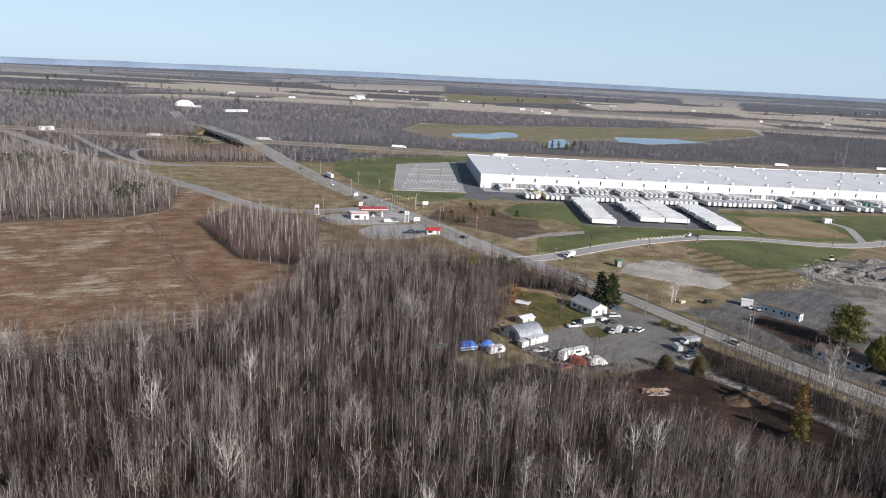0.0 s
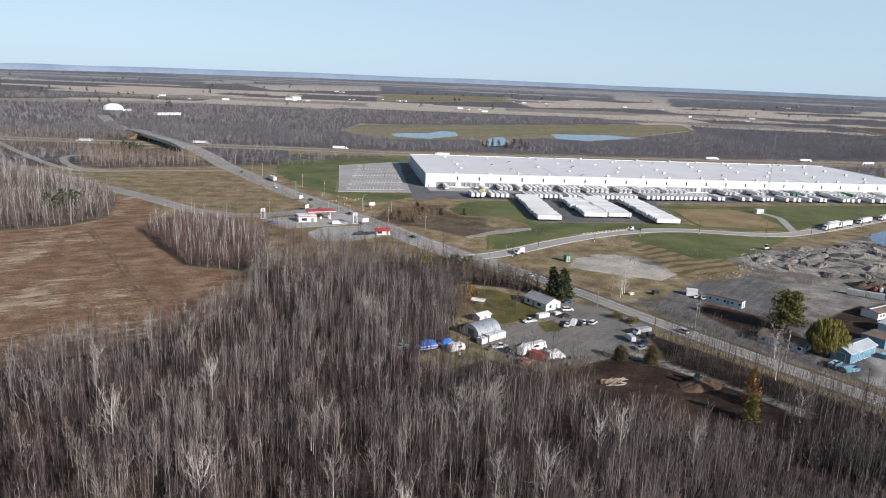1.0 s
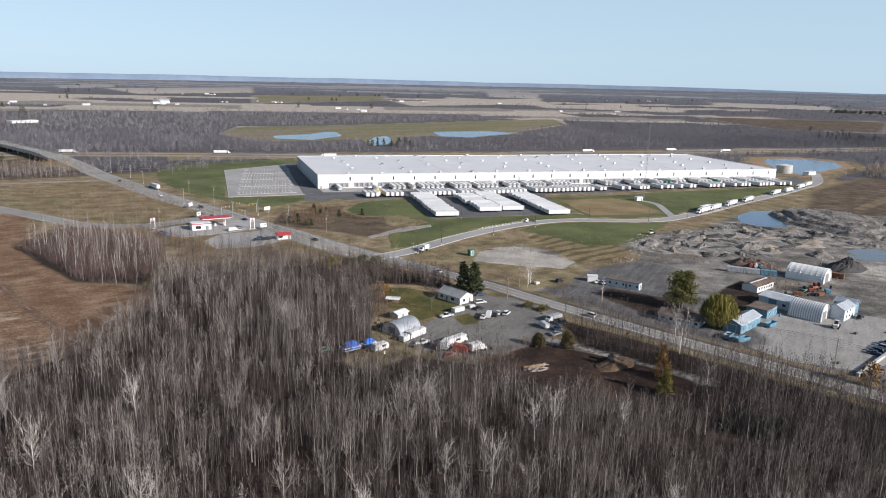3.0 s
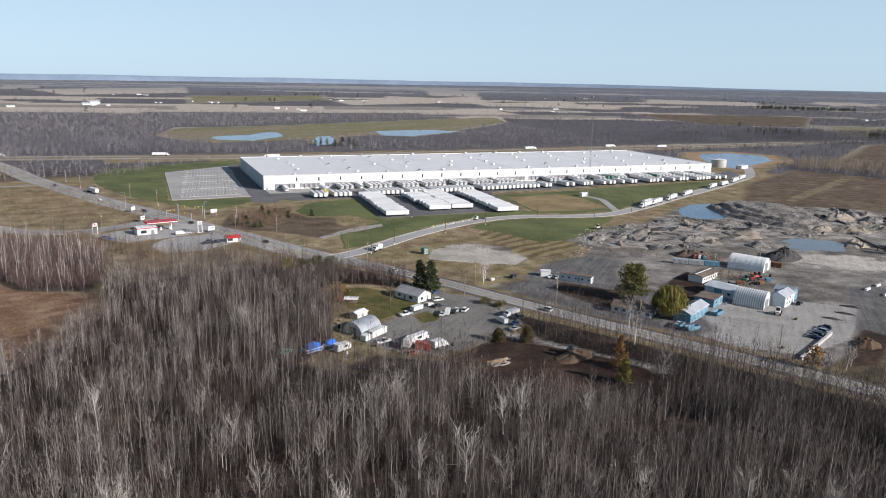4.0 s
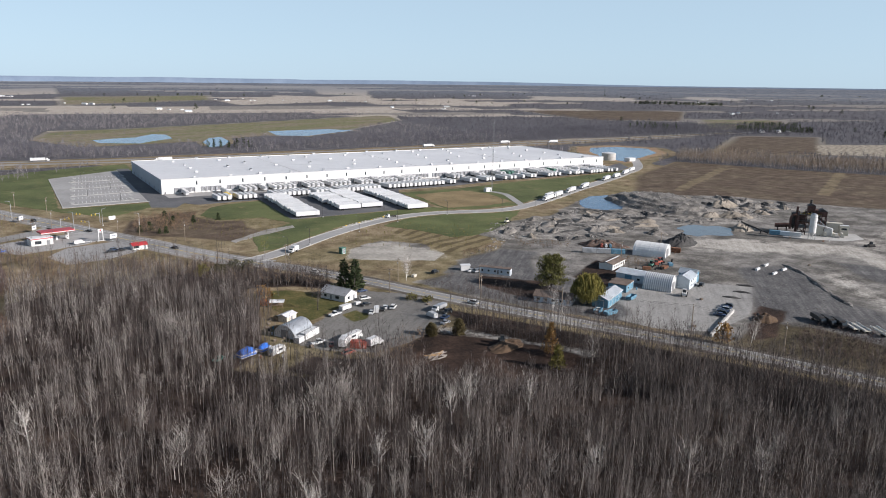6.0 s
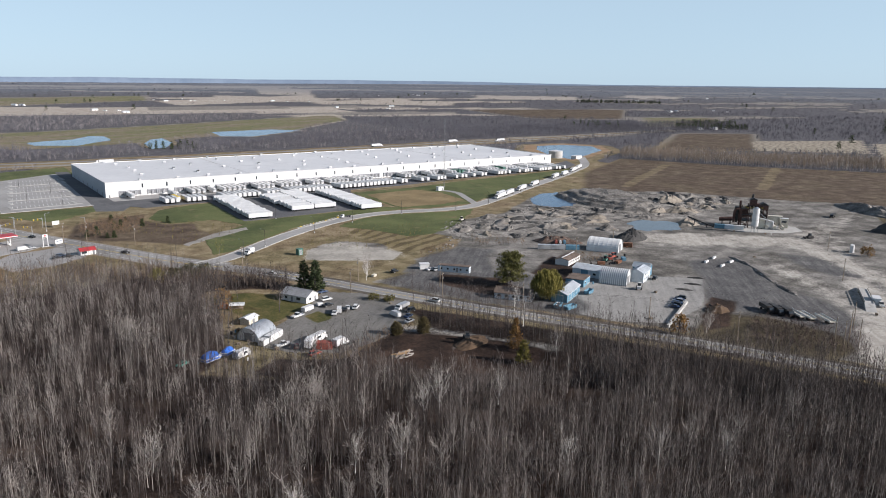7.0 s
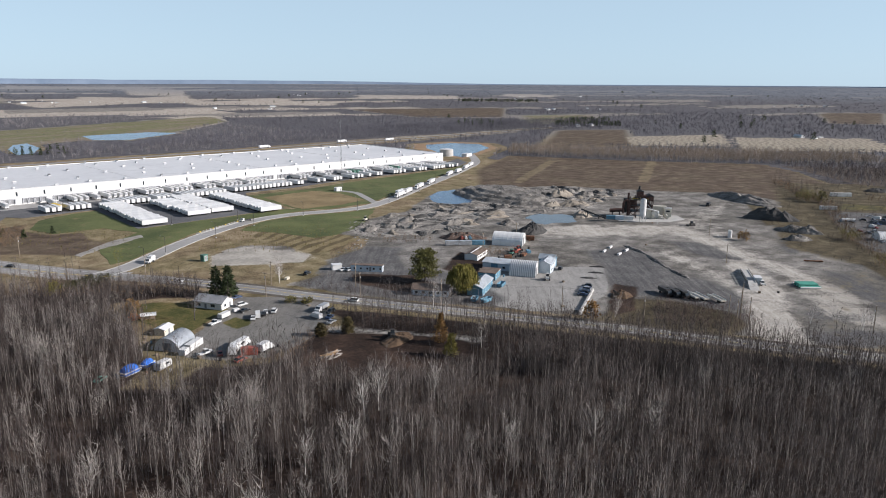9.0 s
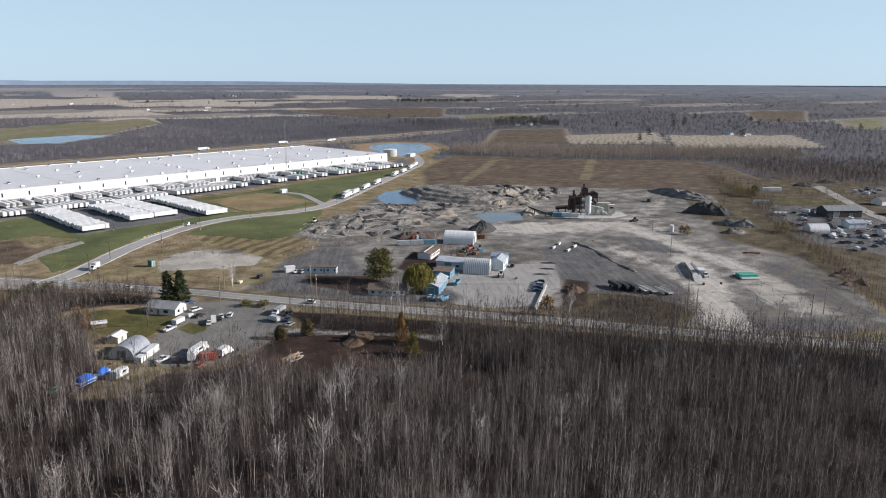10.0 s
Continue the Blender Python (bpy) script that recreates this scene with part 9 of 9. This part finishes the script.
def stones(name, xy, zz, size, label, material="rubble"):
    """Many broken stones in one mesh."""
    base = np.array([(1, 0, 0), (-1, 0, 0), (0, 1, 0), (0, -1, 0), (0, 0, 1), (0, 0, -0.5)], float)
    fac = np.array([(0, 2, 4), (2, 1, 4), (1, 3, 4), (3, 0, 4), (2, 0, 5), (1, 2, 5), (3, 1, 5), (0, 3, 5)], np.int32)
    n = len(xy)
    v = base[None] * RNG.uniform(0.55, 1.3, (n, 6, 1)) * (size * RNG.uniform(0.4, 1.5, n) ** 2)[:, None, None]
    a = RNG.random(n) * 6.28
    c, s = np.cos(a)[:, None], np.sin(a)[:, None]
    out = np.stack([v[:, :, 0] * c - v[:, :, 1] * s + xy[:, :1], v[:, :, 0] * s + v[:, :, 1] * c + xy[:, 1:], v[:, :, 2] * 0.7 + zz[:, None]], -1)
    f = (fac[None] + (np.arange(n) * 6)[:, None, None]).reshape(-1, 3)
    return tagged(new(name, np_mesh(name, out.reshape(-1, 3), f, [M[material]])), label, "rubble", "", "stuff")


q = sow(RUBBLE, 6)
q = q[(vnoise(q[:, 0], q[:, 1], 16, 51, 2) > 0.42) & (distance([(315, 448), (303, 426), (310, 412), (326, 410), (338, 420), (352, 448), (361, 468), (341, 468)], q[:, 0], q[:, 1]) < -2)]
stones("broken_stones", q, np.zeros(len(q)), 0.42, "scattered slabs and stones of broken asphalt")
q = sow(RIDGE, 7)
zq = bank_height(q[:, 0], q[:, 1], distance(RIDGE, q[:, 0], q[:, 1]))
stones("bank_stones", q, zq, 0.42, "broken stones on the rubble bank")
q = np.concatenate([sow([(183, 345), (200, 360), (216, 398), (206, 400), (186, 366), (176, 350)], 5), sow([(150, 330), (176, 346), (186, 352), (180, 340), (160, 326)], 6)])
stones("edge_stones", q, np.zeros(len(q)), 0.5, "pale stones along the edge of the depot")

q = np.concatenate([sow(p, 7) for p in (DARK[0], DARK[3], DARK[4], DARK[5])] + [sow(YARD, 60)])
q = q[(vnoise(q[:, 0], q[:, 1], 12, 53, 3) > 0.52) & (distance(HOMESTEAD, q[:, 0], q[:, 1]) < 0)]
stones("yard_debris", q, np.zeros(len(q)), 0.2, "small stones and broken lumps scattered over the yard", "spoil")
q = np.concatenate([sow(p, 5) for p in GRASSY] + [sow(SCRUFFY, 26)])
q = q[vnoise(q[:, 0], q[:, 1], 10, 54, 3) > 0.46]
scatter("yard_weeds", weeds, q, 0.3 + 0.6 * RNG.random(len(q)), [M["twig_rust"], M["twig_mid"]], "tufts of dry weeds on waste ground", "weeds")

# ---- salvage yard ----
rng = random.Random(21)
arch("storage_tunnel", 428.6, 152.4, -41, 13, 9, 5.0, "canvas", "white ribbed storage tunnel in the salvage yard", 9, "galvanised", side=0.8)
gable("dark_barn", 501, 160, -41, 26, 13, 4.8, 7.6, "dark_metal", "door_grey", "large dark barn in the salvage yard", "barn", [("door", "f", -6, 0.1, 4, 4), ("window", "f", 5, 1.4, 2, 1)])
lorry("cyan_blue", 468.6, 189.6, 130, "blue lorry with a white tank", "white_paint", 9.0, 2.4, True)
crate("storage_container", 515, 220, -45, (12, 2.5, 2.7), "white_paint", "white container at the salvage yard's edge", "container")
crate("storage_container", 594, 241, -42, (17, 3, 2.9), "white_paint", "long white container beyond the hedge", "container")
gable("salvage_shed", 462, 140, -40, 12, 9, 3.4, 4.8, "pale_blue", "roof_sheet", "pale shed among scrapped cars", "shed", [("gate", "f", 0, 0.1, 3, 2.8)])
gable("salvage_shed", 446, 116, -40, 10, 7, 3.0, 4.2, "white_wall", "shingle", "white shed among scrapped cars", "shed", [("door", "f", 0, 0.1, 2, 2.4)])
gable("farm_shed", 540, 130, -40, 16, 9, 3.4, 5.2, "grey_wall", "roof_sheet", "grey metal shed by the lane", "shed", [("gate", "f", 0, 0.1, 3, 2.8)])
gable("farm_shed", 585, 150, -30, 18, 10, 3.6, 5.6, "white_wall", "roof_brown", "white shed with a brown roof by the lane", "shed", [("gate", "f", 0, 0.1, 3, 2.8)])
protos = [car(c, k, "old %s car in rows of scrapped vehicles" % c.replace("_paint", "").replace("brick_red", "red"), 470 + 3 * n_, 160, 30) for n_, (c, k) in enumerate((("black", "sedan"), ("black", "suv"), ("silver", "sedan"), ("white_paint", "van"), ("navy", "pickup"), ("maroon", "sedan")))]
for ob, (x, y) in zip(protos, ((440, 158), (444, 162), (450, 166), (418, 140), (424, 132), (432, 126))):
    ob.matrix_basis = pose(x, y, 0.05, 0, 0, rng.uniform(0, 360))
for k, (x, y) in enumerate(((640, 186), (646, 184), (652, 187), (660, 182), (668, 184), (676, 180), (634, 176), (640, 172), (650, 176), (664, 174), (496, 176), (490, 180), (500, 182), (486, 186), (506, 188), (512, 180), (478, 174))):
    put(protos[(3, 1, 2, 0, 4, 2)[k % 6]], x, y, 40 + 25 * (k % 5), 0.05)
SCRAP = [(400, 145), (440, 172), (480, 176), (520, 178), (505, 140), (470, 104), (440, 100), (408, 108), (380, 112)]
pts = [(px_, py_) for px_, py_ in sow(SCRAP, 125) if math.hypot(px_ - 428, py_ - 152) > 9 and math.hypot(px_ - 501, py_ - 160) > 17 and math.hypot(px_ - 462, py_ - 140) > 9 and math.hypot(px_ - 446, py_ - 116) > 8]
for k, (px_, py_) in enumerate(pts):
    put(protos[rng.choice((0, 0, 1, 2, 2, 3, 4, 5))], px_, py_, rng.choice((48, 228, 138)) + rng.uniform(-14, 14), 0.05)

# ---- far buildings ----
dome = thing("white_dome", -540, 1495, 0, 10, "large white air-supported dome in the distant woods", "dome")
shell = Shape()
ring_v = [(19 * math.cos(a) * math.cos(b), 14 * math.sin(a) * math.cos(b), 0.2 + 12.5 * math.sin(b) ** 0.8) for b in [k * math.pi / 16 for k in range(9)] for a in [j * math.pi / 16 for j in range(32)]]
shell.add(ring_v, [(r * 32 + k, r * 32 + (k + 1) % 32, r * 32 + 32 + (k + 1) % 32, r * 32 + 32 + k) for r in range(8) for k in range(32)])
part("membrane", shell.mesh("membrane", M["canvas"]), None, dome)
flat_block("dome_annex", -508, 1478, 10, 14, 6, 3.5, "white_wall", "membrane", "low white annex beside the dome", "building", [("door", "f", 0, 0, 2, 2.4)])
flat_block("low_warehouse", -486, 880, 40, 16, 9, 4, "white_wall", "membrane", "low white building among distant trees", "warehouse", [("door", "f", 0, 0, 3, 3)])
flat_block("low_warehouse", -412, 1408, 45, 46, 16, 4, "white_wall", "membrane", "long low white building behind the overpass", "warehouse", [("door", "f", 0, 0, 3, 3)])
farm = gable("farmhouse", -300, 2250, 20, 16, 10, 4, 7, "white_wall", "shingle", "distant white farmhouse on the plain", "house", [("window", "f", 0, 1.2, 2, 1.4)])
barn = gable("farm_barn", -280, 2260, 50, 34, 14, 6, 10, "white_wall", "roof_sheet", "distant pale barn on the plain", "barn", [("door", "f", 0, 0, 4, 4)])
rng = random.Random(9)
for cx, cy, n_, sp in ((-290, 2230, 4, 70), (-20, 2400, 5, 130), (-240, 2900, 4, 90), (560, 2650, 6, 140), (840, 2500, 3, 100), (1500, 2800, 6, 160), (1240, 1010, 4, 60), (1800, 1500, 5, 120), (1300, 560, 3, 40), (-560, 2100, 4, 120), (240, 2050, 4, 160), (1000, 2050, 4, 150), (2300, 2100, 6, 200), (2500, 1100, 5, 160)):
    for k in range(n_):
        x, y = cx + rng.uniform(-sp, sp), cy + rng.uniform(-sp * 0.5, sp * 0.5)
        copy_thing(farm if k % 3 else barn, pose(x, y, float(rise(x, y)) - 0.2, 0, 0, rng.uniform(0, 180))).scale = (0.55 * (90 - float(rise(x, y))) / 90,) * 3
for ob in (farm, barn):
    ob.location.z = float(rise(ob.location.x, ob.location.y)) - 0.2

# the last line of hills, far off, with haze put into their blue-grey colour
az = np.radians(np.linspace(-60, 100, 120))
deg = np.degrees(az)
crest = np.interp(deg, (-60, -31, -17, 0, 17, 30, 45, 76, 100), (54, 60, 72, 85, 87, 91, 82, 89, 89)) + 7 * (vnoise(deg * 30, az * 0, 90, 8, 3) - 0.5) * ease(-deg, -48, -30)
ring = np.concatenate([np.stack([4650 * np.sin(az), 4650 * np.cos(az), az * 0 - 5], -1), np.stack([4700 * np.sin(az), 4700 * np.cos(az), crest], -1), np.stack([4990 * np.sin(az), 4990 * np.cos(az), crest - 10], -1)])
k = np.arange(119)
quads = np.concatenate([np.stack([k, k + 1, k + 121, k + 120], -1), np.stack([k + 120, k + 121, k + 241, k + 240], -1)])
tagged(new("backdrop", np_mesh("backdrop", ring, quads, [surface("far_hills", (0.15, 0.2, 0.27), (0.2, 0.255, 0.33), 0.004, 0.02, 0.95, bump=0)])), "low hills on the horizon, coloured blue-grey for haze", "hills", "", "structure")
